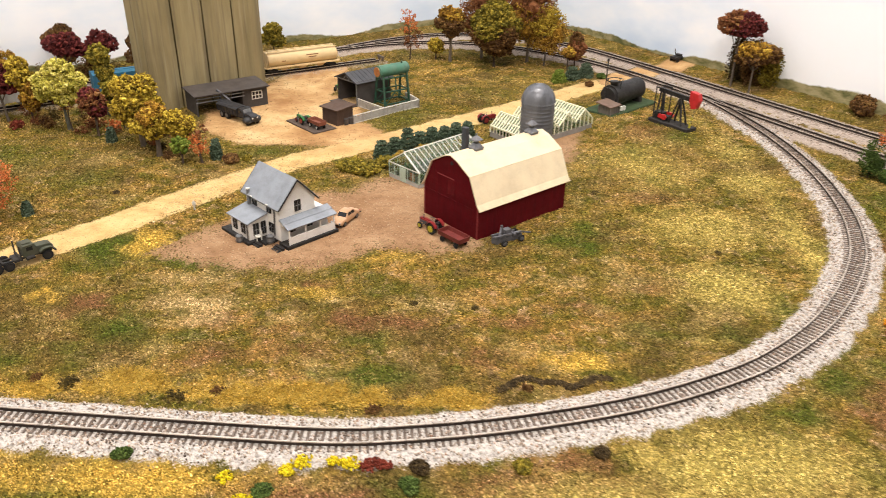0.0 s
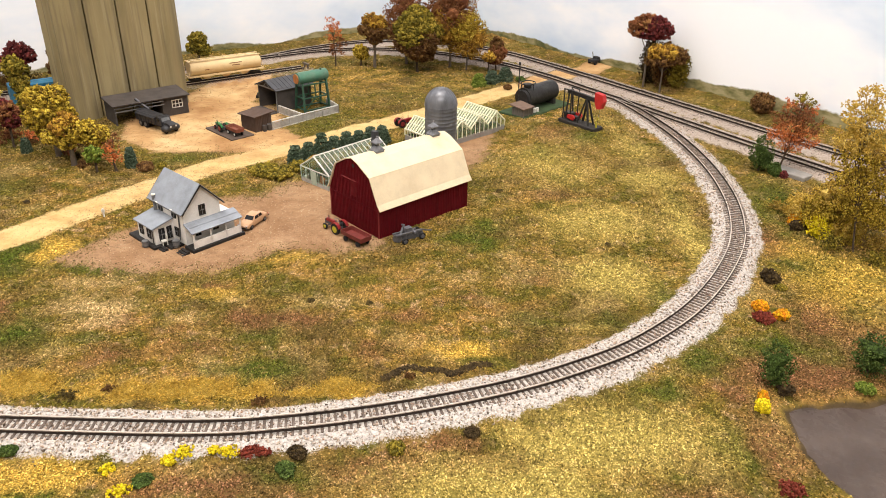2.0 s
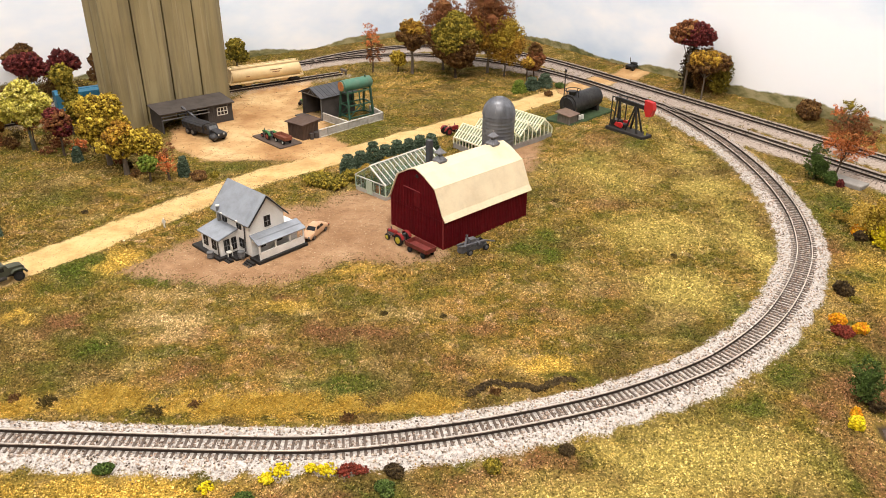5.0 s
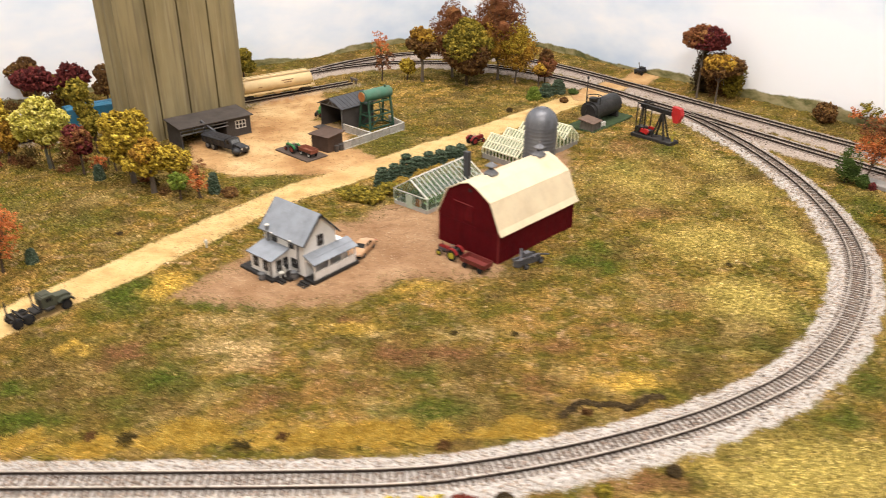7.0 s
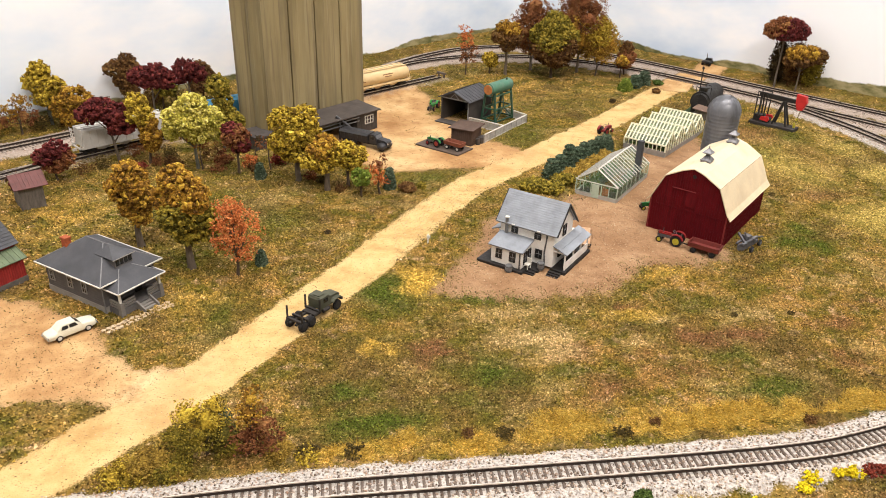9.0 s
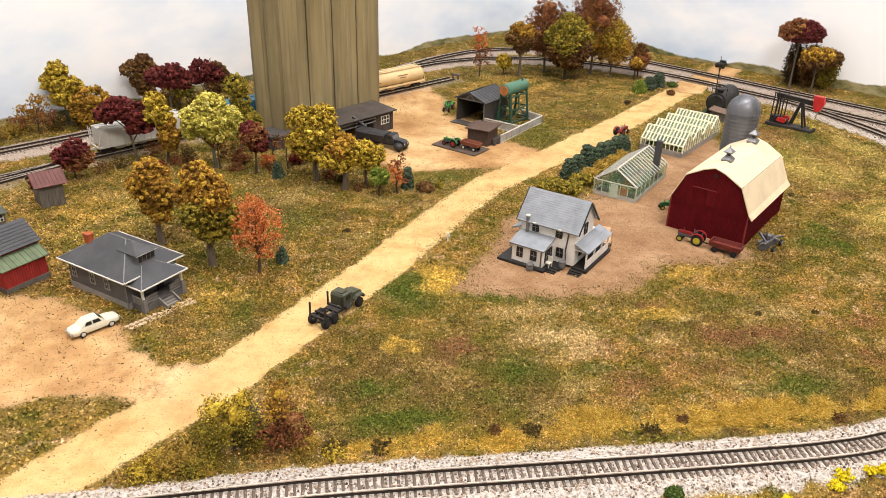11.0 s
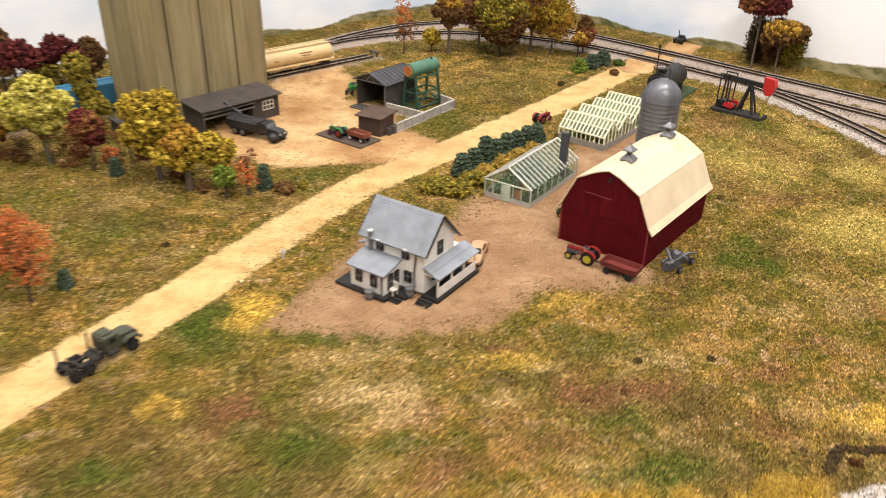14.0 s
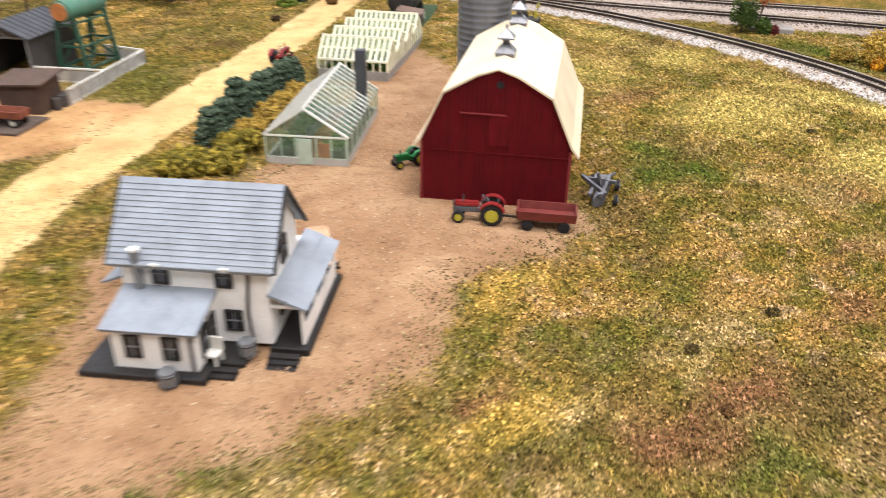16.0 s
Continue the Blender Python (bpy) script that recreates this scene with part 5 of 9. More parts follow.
# ---------------------------------------------------------------- red shed, hen coop and outhouse
def red_shed():
    t = thing("red_shed", -45.15, 50.4, 52, "red shed with a dark shingle roof and green lean-to", "shed")
    bm = bmesh.new()
    prism(bm, [(-1.35, 0.3), (1.2, 0.3), (1.2, 2.28), (-0.1, 3.3), (-1.35, 2.28)], "x", -2.6, 1.7)
    part("wall", bm, coop_red, t)
    for s, y0, z0 in ((-1, -1.55, 2.30), (1, 1.45, 2.30)):
        shingle_roof(t, "roof", (-2.75, -0.1, 3.45), (1.9, -0.1, 3.45), (1.9, y0, z0), (-2.75, y0, z0), 8, charcoal_roof, 0.06)
    bm = bmesh.new()
    prism(bm, [(-2.15, 0.3), (-1.33, 0.3), (-1.33, 1.95), (-2.15, 1.55)], "x", -1.2, 1.6)
    lean = part("lean_to", bm, coop_red, t, "ribbed red lean-to")
    for i in range(18):
        board(lean, "rib", coop_red, -1.1 + i * 0.155, -2.16, 0.3, 0.045, 0.04, 1.22)
    bm = bmesh.new()
    slab(bm, [(-1.35, -1.25, 2.16), (1.75, -1.25, 2.16), (1.75, -2.35, 1.58), (-1.35, -2.35, 1.58)], 0.06, (0, -0.4, 1))
    lean_roof = part("lean_to_roof", bm, moss_green, t, "green seamed roof")
    for i in range(10):
        x = -1.35 + i * 3.1 / 9
        bm = bmesh.new()
        bar(bm, (x, -1.25, 2.18), (x, -2.35, 1.60), 0.04)
        part("seam", bm, moss_green, lean_roof)
    bm = bmesh.new()
    box(bm, -0.45, -0.08, -0.2, 4.4, 2.62, 0.52)
    box(bm, 0.2, -1.72, -0.2, 2.9, 0.95, 0.52)
    part("foundation", bm, stone_grey, t, "grey stone foundation")
    return t


def hen_coop():
    t = thing("hen_coop", -49.0, 57.0, 44, "weathered hen coop with a row of nest holes", "coop")
    t.scale = (0.86, 0.86, 0.86)
    bm = bmesh.new()
    prism(bm, [(-0.9, 0.45), (0.9, 0.45), (0.9, 2.0), (-0.9, 1.6)], "x", -1.6, 1.6)
    part("wall", bm, old_wood, t)
    bm = bmesh.new()
    slab(bm, [(-1.8, 1.1, 2.2), (1.8, 1.1, 2.2), (1.8, -1.15, 1.72), (-1.8, -1.15, 1.72)], 0.08, (0, -0.2, 1))
    part("roof", bm, coop_roof, t, "dark green-grey flat roof")
    bm = bmesh.new()
    box(bm, 0, -0.93, 1.0, 2.9, 0.06, 0.50)
    board = part("nest_board", bm, off_white, t, "pale nest board")
    for i in range(7):
        for z in (1.02, 1.30):
            bm = bmesh.new()
            rod(bm, (-1.3 + i * 0.43, -0.98, z + 0.12), (-1.3 + i * 0.43, -0.90, z + 0.12), 0.10, n=10)
            part("nest_hole", bm, black_trim, board)
    for x in (-1.4, 1.4):
        bm = bmesh.new()
        box(bm, x, 0, -0.1, 0.2, 1.5, 0.58)
        part("foot", bm, old_wood, t)
    bm = bmesh.new()
    slab(bm, [(-0.2, -0.9, 0.55), (0.2, -0.9, 0.55), (0.2, -1.8, 0.05), (-0.2, -1.8, 0.05)], 0.06)
    part("ramp", bm, old_wood, t)
    return t


def outhouse():
    t = thing("outhouse", -46.2, 62.4, 33, "small weathered wooden shed with a brown tin roof", "shed")
    t.scale = (1.0, 1.0, 0.88)
    bm = bmesh.new()
    prism(bm, [(-0.95, -0.2), (0.95, -0.2), (0.95, 2.1), (0, 2.75), (-0.95, 2.1)], "x", -0.85, 0.85)
    wall = part("wall", bm, old_wood, t)
    for i in range(7):
        board(wall, "batten", old_wood, -0.75 + i * 0.25, -0.96, 0, 0.03, 0.03, 2.0)
    for s in (-1, 1):
        bm = bmesh.new()
        slab(bm, [(-1.2, 0, 2.98), (1.2, 0, 2.98), (1.2, s * 1.3, 2.05), (-1.2, s * 1.3, 2.05)], 0.08, (0, s * 0.6, 1))
        slope = part("roof_slope", bm, brown_tin, t, "brown seamed tin roof")
        for i in range(9):
            x = -1.15 + i * 0.2875
            bm = bmesh.new()
            bar(bm, (x, 0, 3.0), (x, s * 1.3, 2.07), 0.05)
            part("seam", bm, brown_tin, slope)
    bm = bmesh.new()
    box(bm, 0.87, -0.1, 0.1, 0.06, 0.8, 1.75)
    door = part("door", bm, old_wood, t, "grey plank door")
    bm = bmesh.new()
    for z in (0.4, 1.4):
        box(bm, 0.91, -0.1, z, 0.04, 0.7, 0.08)
    part("batten", bm, mill_dark, door)
    return t


red_shed()
hen_coop()
outhouse()


# ---------------------------------------------------------------- grain elevator and its loading shed
def grain_elevator():
    t = thing("grain_elevator", -29.5, 74.5, 41, "tall tan concrete grain elevator of joined silos", "grain elevator")
    top = 20.0
    for j, y in enumerate((1.62, 4.1)):
        for i in range(4):
            bm = bmesh.new()
            cx = 2.3 + 3.04 * i
            r = 1.66
            lathe(bm, [(r, -0.3), (r, top), (0.0, top)], 44, (cx, y))
            part("silo", bm, elevator_tan, t, smooth=True)
    # panels that make the fronts of the silos almost flat, with open joints between
    for i in range(4):
        bm = bmesh.new()
        x0 = 0.80 + 3.04 * i
        prof = [(x0 + 0.08, 0.8)] + [(x0 + 0.08 + 2.88 * k / 10, 0.24 - 0.26 * math.sin(math.pi * k / 10) ** 0.7) for k in range(11)] + [(x0 + 2.96, 0.8)]
        lo = [bm.verts.new((x, y, -0.3)) for x, y in prof]
        hi = [bm.verts.new((x, y, top + 0.02)) for x, y in prof]
        bm.faces.new(hi)
        bm.faces.new(lo[::-1])
        for k in range(len(prof)):
            q = (k + 1) % len(prof)
            bm.faces.new((lo[k], lo[q], hi[q], hi[k]))
        part("front_panel", bm, elevator_tan, t, smooth=True)
    bm = bmesh.new()
    box(bm, -0.1, 0.8, -0.3, 2.2, 2.6, 1.5)
    slab(bm, [(-1.3, -0.6, 1.26), (1.0, -0.6, 1.26), (1.0, 2.2, 1.36), (-1.3, 2.2, 1.36)], 0.1)
    part("annex", bm, mill_dark, t, "low dark annex")
    return t


def loading_shed():
    t = thing("loading_shed", -29.5, 74.5, 41, "dark open-fronted loading shed at the elevator's foot", "shed")
    bm = bmesh.new()
    box(bm, 10.1, -1.75, -0.2, 2.7, 2.9, 2.15)
    wall = part("office_wall", bm, mill_dark, t)
    for i in range(12):
        board(wall, "batten", mill_dark, 8.85 + i * 0.225, -3.21, 0, 0.03, 0.03, 1.9)
    bm = bmesh.new()
    slab(bm, [(3.7, -0.15, 2.30), (11.6, -0.15, 2.30), (11.6, -3.62, 2.05), (3.7, -3.62, 2.05)], 0.10, (0, -0.1, 1))
    part("roof", bm, mill_roof, t, "brown tar-paper roof")
    for x in (3.95, 6.4):
        bm = bmesh.new()
        box(bm, x, -3.3, -0.2, 0.16, 0.16, 2.18)
        part("post", bm, mill_dark, t)
    bm = bmesh.new()
    box(bm, 3.95, -1.75, -0.2, 0.1, 2.9, 2.2)
    part("end_wall", bm, mill_dark, t)
    for z in (1.30, 1.65):
        bm = bmesh.new()
        box(bm, 6.4, -3.36, z, 5.0, 0.07, 0.10)
        part("cross_rail", bm, grey_pipe, t, "grey cross rail")
    bm = bmesh.new()
    box(bm, 10.3, -3.21, 0.80, 1.05, 0.04, 0.78)
    win = part("window", bm, glass_dark, t)
    bm = bmesh.new()
    for x in (-0.58, -0.2, 0.2, 0.58):
        box(bm, 10.3 + x * 0.92, -3.25, 0.77, 0.07, 0.05, 0.84)
    for z in (0.77, 1.15, 1.54):
        box(bm, 10.3, -3.245, z, 1.1, 0.05, 0.07)
    part("window_frame", bm, off_white, win, "white window bars")
    bm = bmesh.new()
    rod(bm, (6.2, -3.0, 2.3), (7.1, -3.9, 1.3), 0.14, n=10)
    rod(bm, (7.1, -3.9, 1.3), (7.15, -3.95, 0.9), 0.14, n=10)
    part("spout", bm, dark_metal, t, "dark loading spout", True)
    return t


grain_elevator()
loading_shed()


# ---------------------------------------------------------------- fuel yard by the elevator
def fuel_shed():
    t = thing("machine_shed", -9.15, 82.7, -43, "dark open-fronted machine shed beside the fuel tank", "shed")
    w, d = 1.72, 2.2
    bm = bmesh.new()
    for s in (-1, 1):
        box(bm, s * (w - 0.05), 0, -0.2, 0.1, 2 * d, 2.75)
    box(bm, 0, d - 0.05, -0.2, 2 * w - 0.2, 0.1, 2.75)
    prism(bm, [(-w, 2.4), (w, 2.4), (0, 3.12)], "y", -d, -d + 0.08)
    prism(bm, [(-w, 2.4), (w, 2.4), (0, 3.12)], "y", d - 0.08, d)
    part("wall", bm, mill_dark, t)
    for s in (-1, 1):
        bm = bmesh.new()
        slab(bm, [(0, -d - 0.25, 3.24), (0, d + 0.25, 3.24), (s * (w + 0.25), d + 0.25, 2.42), (s * (w + 0.25), -d - 0.25, 2.42)], 0.07, (s * 0.4, 0, 1))
        slope = part("roof_slope", bm, charcoal_roof, t, "dark seamed roof")
        for i in range(10):
            y = -d - 0.2 + i * (2 * d + 0.4) / 9
            bm = bmesh.new()
            bar(bm, (0, y, 3.26), (s * (w + 0.25), y, 2.44), 0.035)
            part("seam", bm, charcoal_roof, slope)
    bm = bmesh.new()
    bar(bm, (-w, -d - 0.03, 2.42), (w, -d - 0.03, 2.42), 0.09)
    bar(bm, (-0.5, -d - 0.05, 2.5), (0, -d - 0.05, 3.0), 0.06)
    bar(bm, (0.5, -d - 0.05, 2.5), (0, -d - 0.05, 3.0), 0.06)
    part("truss", bm, grey_pipe, t, "pale gable truss")
    bm = bmesh.new()
    bar(bm, (w - 0.03, -d - 0.04, 0), (w - 0.03, -d - 0.04, 2.4), 0.08)
    part("corner_board", bm, grey_pipe, t)
    bm = bmesh.new()
    box(bm, 0, -d - 0.5, -0.1, 2 * w, 1.2, 0.2)
    part("apron", bm, mill_dark, t, "dark wooden apron")
    return t


def fuel_tank():
    t = thing("fuel_tank", -6.0, 81.7, 43, "green fuel tank lying on a tall green stand", "fuel tank")
    bm = bmesh.new()
    rod(bm, (-1.85, 0, 3.55), (1.9, 0, 3.55), 0.62, n=28)
    bmesh.ops.bevel(bm, geom=[e for e in bm.edges if e.calc_face_angle(0) > 1.2], offset=0.12, segments=3, affect="EDGES")
    part("tank", bm, tank_green, t, smooth=True)
    bm = bmesh.new()
    rod(bm, (-1.90, 0, 3.55), (-1.82, 0, 3.55), 0.50, n=24)
    part("tank_end", bm, rust_orange, t, "rusty orange end plate")
    for x in (-1.45, 1.45):
        for s in (-1, 1):
            bm = bmesh.new()
            bar(bm, (x * 1.08, s * 0.92, -0.1), (x, s * 0.55, 3.2), 0.20)
            part("leg", bm, frame_green, t)
        for z in (0.3, 1.5, 2.75):
            bm = bmesh.new()
            k = 0.92 - 0.115 * z
            bar(bm, (x, -k, z), (x, k, z), 0.13)
            part("cross_beam", bm, frame_green, t)
    for s in (-1, 1):
        for z in (0.25, 1.5, 2.85):
            bm = bmesh.new()
            k = s * (0.92 - 0.115 * z)
            bar(bm, (-1.55, k, z), (1.55, k, z), 0.13)
            part("side_beam", bm, frame_green, t)
        bm = bmesh.new()
        bar(bm, (-1.5, s * 0.88, 0.3), (0, s * 0.75, 1.5), 0.09)
        bar(bm, (0, s * 0.75, 1.5), (1.5, s * 0.88, 0.3), 0.09)
        bar(bm, (0, s * 0.75, 1.5), (0, s * 0.6, 2.8), 0.10)
        part("brace", bm, frame_green, t)
    bm = bmesh.new()
    rod(bm, (1.1, -0.2, 4.0), (1.1, -0.2, 4.35), 0.1, n=10)
    part("filler_cap", bm, frame_green, t)
    return t


fence_board = painted("fence_board", (0.42, 0.40, 0.365), 0.85, vary=0.25, per_cm=2, dirt=(0.20, 0.17, 0.14), dirt_amount=0.6)


def yard_fence():
    t = thing("fence", -8.7, 74.4, 0, "weathered pale board fence round the fuel yard", "fence", z=-0.02)
    runs = (((0, 0), (5.6, 6.2)), ((5.6, 6.2), (4.0, 8.6)), ((-0.6, 5.6), (2.5, 2.75)))
    for (ax, ay), (bx, by) in runs:
        length = math.hypot(bx - ax, by - ay)
        k = max(2, round(length / 1.05))
        for i in range(k + 1):
            x, y = ax + (bx - ax) * i / k, ay + (by - ay) * i / k
            bm = bmesh.new()
            box(bm, x, y, -0.1, 0.14, 0.14, 0.95, 48)
            part("post", bm, fence_board, t)
        for i in range(k):
            p0 = Vector((ax + (bx - ax) * (i + 0.04) / k, ay + (by - ay) * (i + 0.04) / k, 0.34))
            p1 = Vector((ax + (bx - ax) * (i + 0.96) / k, ay + (by - ay) * (i + 0.96) / k, 0.34))
            bm = bmesh.new()
            bar(bm, p0, p1, 0.74, 0.06)
            part("panel", bm, fence_board, t)
        bm = bmesh.new()
        bar(bm, (ax, ay, 0.84), (bx, by, 0.84), 0.10)
        part("top_rail", bm, off_white, t, "pale top rail")
        bm = bmesh.new()
        bar(bm, (ax, ay, 0.10), (bx, by, 0.10), 0.09)
        part("bottom_rail", bm, off_white, t, "pale bottom rail")
    return t


def pump_hut():
    t = thing("hut", -10.4, 74.9, -38, "small brown board hut with a flat tar roof", "hut")
    bm = bmesh.new()
    box(bm, 0, 0, -0.2, 2.2, 2.0, 1.75)
    wall = part("wall", bm, hut_brown, t)
    for i in range(10):
        board(wall, "batten", hut_brown, -1.0 + i * 0.22, -1.0, 0, 0.03, 0.05, 1.5)
        board(wall, "batten", hut_brown, 1.1, -0.9 + i * 0.2, 0, 0.05, 0.03, 1.5)
    bm = bmesh.new()
    slab(bm, [(-1.35, -1.2, 1.55), (1.35, -1.2, 1.62), (1.35, 1.25, 1.78), (-1.35, 1.25, 1.7)], 0.1)
    part("roof", bm, hut_brown, t, "brown flat roof")
    bm = bmesh.new()
    for x, y, r in ((1.35, 0.5, 0.28), (1.35, -0.1, 0.22), (1.3, 0.95, 0.24)):
        rod(bm, (x, y, 0), (x, y, 0.6), r, n=10)
    part("crate", bm, mill_dark, t, "dark clutter against the wall")
    return t


fuel_shed()
fuel_tank()
yard_fence()
pump_hut()
bm = bmesh.new()
box(bm, 0, 0, -0.1, 5.0, 2.5, 0.24)
soften(bm, 0.03)
solo("loading_platform", bm, wood_deck, -12.75, 73.45, -44, "low dark plank platform with a tractor on it", "platform")


# ---------------------------------------------------------------- greenhouses
def small_greenhouse():
    t = thing("greenhouse", 0.35, 63.1, -41, "clear glazed greenhouse with white bars on a pale base", "greenhouse", "greenhouses")
    w, d, e, r = 1.8, 3.6, 1.30, 2.50
    bm = bmesh.new()
    for s in (-1, 1):
        box(bm, s * (w - 0.06), 0, -0.1, 0.14, 2 * d, 0.42)
        box(bm, 0, s * (d - 0.06), -0.1, 2 * w - 0.26, 0.14, 0.42)
    part("base", bm, stone_pale_base, t, "pale block base")
    for s in (-1, 1):
        bm = bmesh.new()
        slab(bm, [(s * w, -d, 0.32), (s * w, d, 0.32), (s * w, d, e), (s * w, -d, e)], 0.03, (s, 0, 0))
        part("side_pane", bm, glazing, t)
        bm = bmesh.new()
        slab(bm, [(0, -d, r), (0, d, r), (s * (w + 0.06), d, e), (s * (w + 0.06), -d, e)], 0.03, (s * 0.5, 0, 1))
        part("roof_pane", bm, glazing, t)
        bm = bmesh.new()
        face(bm, *[(x, s * d, z) for x, z in ((-w, 0.32), (w, 0.32), (w, e), (0, r), (-w, e))])
        part("gable_pane", bm, glazing, t)
        for i in range(15):
            y = -d + 0.05 + i * (2 * d - 0.1) / 14
            bm = bmesh.new()
            bar(bm, (0, y, r + 0.03), (s * (w + 0.08), y, e + 0.02), 0.05)
            part("roof_bar", bm, off_white, t)
            if i % 2 == 0:
                bm = bmesh.new()
                box(bm, s * (w + 0.01), y, 0.32, 0.05, 0.05, e - 0.32)
                part("wall_bar", bm, pale_mullion, t)
        for a, b in (((0, s * d, r + 0.02), (w + 0.06, s * d, e)), ((0, s * d, r + 0.02), (-w - 0.06, s * d, e)), ((-w, s * d, e), (w, s * d, e))):
            bm = bmesh.new()
            bar(bm, a, b, 0.07)
            part("gable_bar", bm, off_white, t)
        for x in (-1.78, -1.1, -0.45, 0.45, 1.1, 1.78):
            bm = bmesh.new()
            box(bm, x, s * (d + 0.01), 0.32, 0.05, 0.05, e - 0.32)
            part("wall_bar", bm, pale_mullion, t)
    bm = bmesh.new()
    bar(bm, (0, -d, r + 0.05), (0, d, r + 0.05), 0.08)
    part("ridge", bm, off_white, t)
    bm = bmesh.new()
    box(bm, -0.05, -d - 0.04, 0.05, 0.62, 0.06, 1.15)
    part("door", bm, pale_mullion, t, "pale greenhouse door")
    bm = bmesh.new()
    box(bm, 0.72, -d + 0.25, 0.3, 0.5, 0.06, 0.62)
    part("back_panel", bm, rust_orange, t, "orange panel inside the glass")
    bm = bmesh.new()
    for s in (-1, 1):
        box(bm, s * 1.05, 0.2, 0, 0.9, 6.2, 0.45)
    part("bench", bm, moss_green, t)
    bm = bmesh.new()
    box(bm, 1.35, 2.0, 0.3, 0.5, 0.42, 3.4)
    soften(bm, 0.02)
    part("chimney", bm, dark_slate, t, "dark grey square chimney")
    rng = np.random.default_rng(2)
    n = 700
    v, f = grains(np.column_stack([rng.choice([-1.05, 1.05], n) + rng.uniform(-0.42, 0.42, n), rng.uniform(-2.9, 3.2, n), rng.uniform(0.45, 0.85, n)]), rng.uniform(0.06, 0.12, n), 0.8, 4)
    ob = new("seedling_bed", raw_mesh("seedling_bed", v, f, seedling_green))
    ob.parent = t
    tagged(ob, "green seedlings on the benches")
    return t


def long_greenhouse():
    t = thing("greenhouse", 9.45, 74.1, -45.5, "cream-framed greenhouse of four ridged bays on a grey base", "greenhouse", "greenhouses")
    w, d, e, r, bays = 2.1, 4.75, 1.08, 2.15, 4
    bm = bmesh.new()
    for s in (-1, 1):
        box(bm, s * (w - 0.06), 0, -0.1, 0.14, 2 * d, 0.62)
        box(bm, 0, s * (d - 0.06), -0.1, 2 * w - 0.26, 0.14, 0.62)
    part("base", bm, pale_concrete, t, "grey block base")
    step = 2 * d / bays
    for k in range(bays):
        y0 = -d + k * step
        ym = y0 + step / 2
        for a, b in ((y0, ym), (y0 + step, ym)):
            bm = bmesh.new()
            slab(bm, [(-w, b, r), (w, b, r), (w, a, e), (-w, a, e)], 0.03)
            part("roof_pane", bm, frosted, t)
            for i in range(13):
                x = -w + 0.04 + i * (2 * w - 0.08) / 12
                bm = bmesh.new()
                bar(bm, (x, a, e + 0.03), (x, b, r + 0.03), 0.105)
                part("roof_bar", bm, cream_bar, t)
            bm = bmesh.new()
            bar(bm, (-w, (a + b) / 2, (e + r) / 2 + 0.03), (w, (a + b) / 2, (e + r) / 2 + 0.03), 0.08)
            part("purlin", bm, cream_bar, t)
        bm = bmesh.new()
        bar(bm, (-w - 0.03, ym, r + 0.05), (w + 0.03, ym, r + 0.05), 0.12)
        part("ridge", bm, cream_bar, t)
        bm = bmesh.new()
        bar(bm, (-w - 0.03, y0, e + 0.03), (w + 0.03, y0, e + 0.03), 0.12)
        part("valley", bm, cream_bar, t)
        for s in (-1, 1):
            bm = bmesh.new()
            face(bm, *[(s * w, y, z) for y, z in ((y0, 0.5), (y0 + step, 0.5), (y0 + step, e), (ym, r), (y0, e))])
            part("gable_pane", bm, frosted, t)
            for i in range(5):
                y = y0 + i * step / 4
                bm = bmesh.new()
                box(bm, s * (w + 0.02), y, 0.5, 0.07, 0.07, e - 0.5 + (r - e) * (1 - abs(y - ym) / (step / 2)))
                part("wall_bar", bm, cream_bar, t)
    for s in (-1, 1):
        for i in range(11):
            bm = bmesh.new()
            box(bm, -w + 0.04 + i * (2 * w - 0.08) / 10, s * (d + 0.01), 0.5, 0.07, 0.07, e - 0.5)
            part("wall_bar", bm, cream_bar, t)
    rng = np.random.default_rng(3)
    n = 900
    v, f = grains(np.column_stack([rng.uniform(-1.8, 1.8, n), rng.uniform(-4.4, 4.4, n), rng.uniform(0.1, 0.75, n)]), rng.uniform(0.08, 0.16, n), 0.8, 6)
    ob = new("seedling_bed", raw_mesh("seedling_bed", v, f, seedling_green))
    ob.parent = t
    tagged(ob, "green plants under the glass")
    return t


stone_pale_base = painted("stone_pale_base", (0.42, 0.40, 0.36), 0.85, vary=0.15, per_cm=3)
pale_mullion = painted("pale_mullion", (0.42, 0.50, 0.40), 0.6, vary=0.15, per_cm=3)
dark_slate = painted("dark_slate", (0.055, 0.058, 0.064), 0.6, vary=0.25, per_cm=2)
small_greenhouse()
long_greenhouse()


# ---------------------------------------------------------------- vehicles and machines
tyre_black = painted("tyre_black", (0.013, 0.012, 0.012), 0.85, vary=0.3, per_cm=6)
rim_yellow = painted("rim_yellow", (0.42, 0.37, 0.03), 0.5, vary=0.15, per_cm=6)
rim_white = painted("rim_white", (0.6, 0.58, 0.52), 0.5, vary=0.15, per_cm=6)
rim_grey = painted("rim_grey", (0.16, 0.16, 0.16), 0.5, 0.4, 0.3, 6)
tractor_red = painted("tractor_red", (0.23, 0.018, 0.018), 0.4, vary=0.25, per_cm=5)
tractor_green = painted("tractor_green", (0.018, 0.16, 0.035), 0.4, vary=0.25, per_cm=5)
lime_green = painted("lime_green", (0.025, 0.22, 0.03), 0.4, vary=0.2, per_cm=5)
engine_grey = painted("engine_grey", (0.13, 0.13, 0.14), 0.5, 0.4, 0.35, 5)
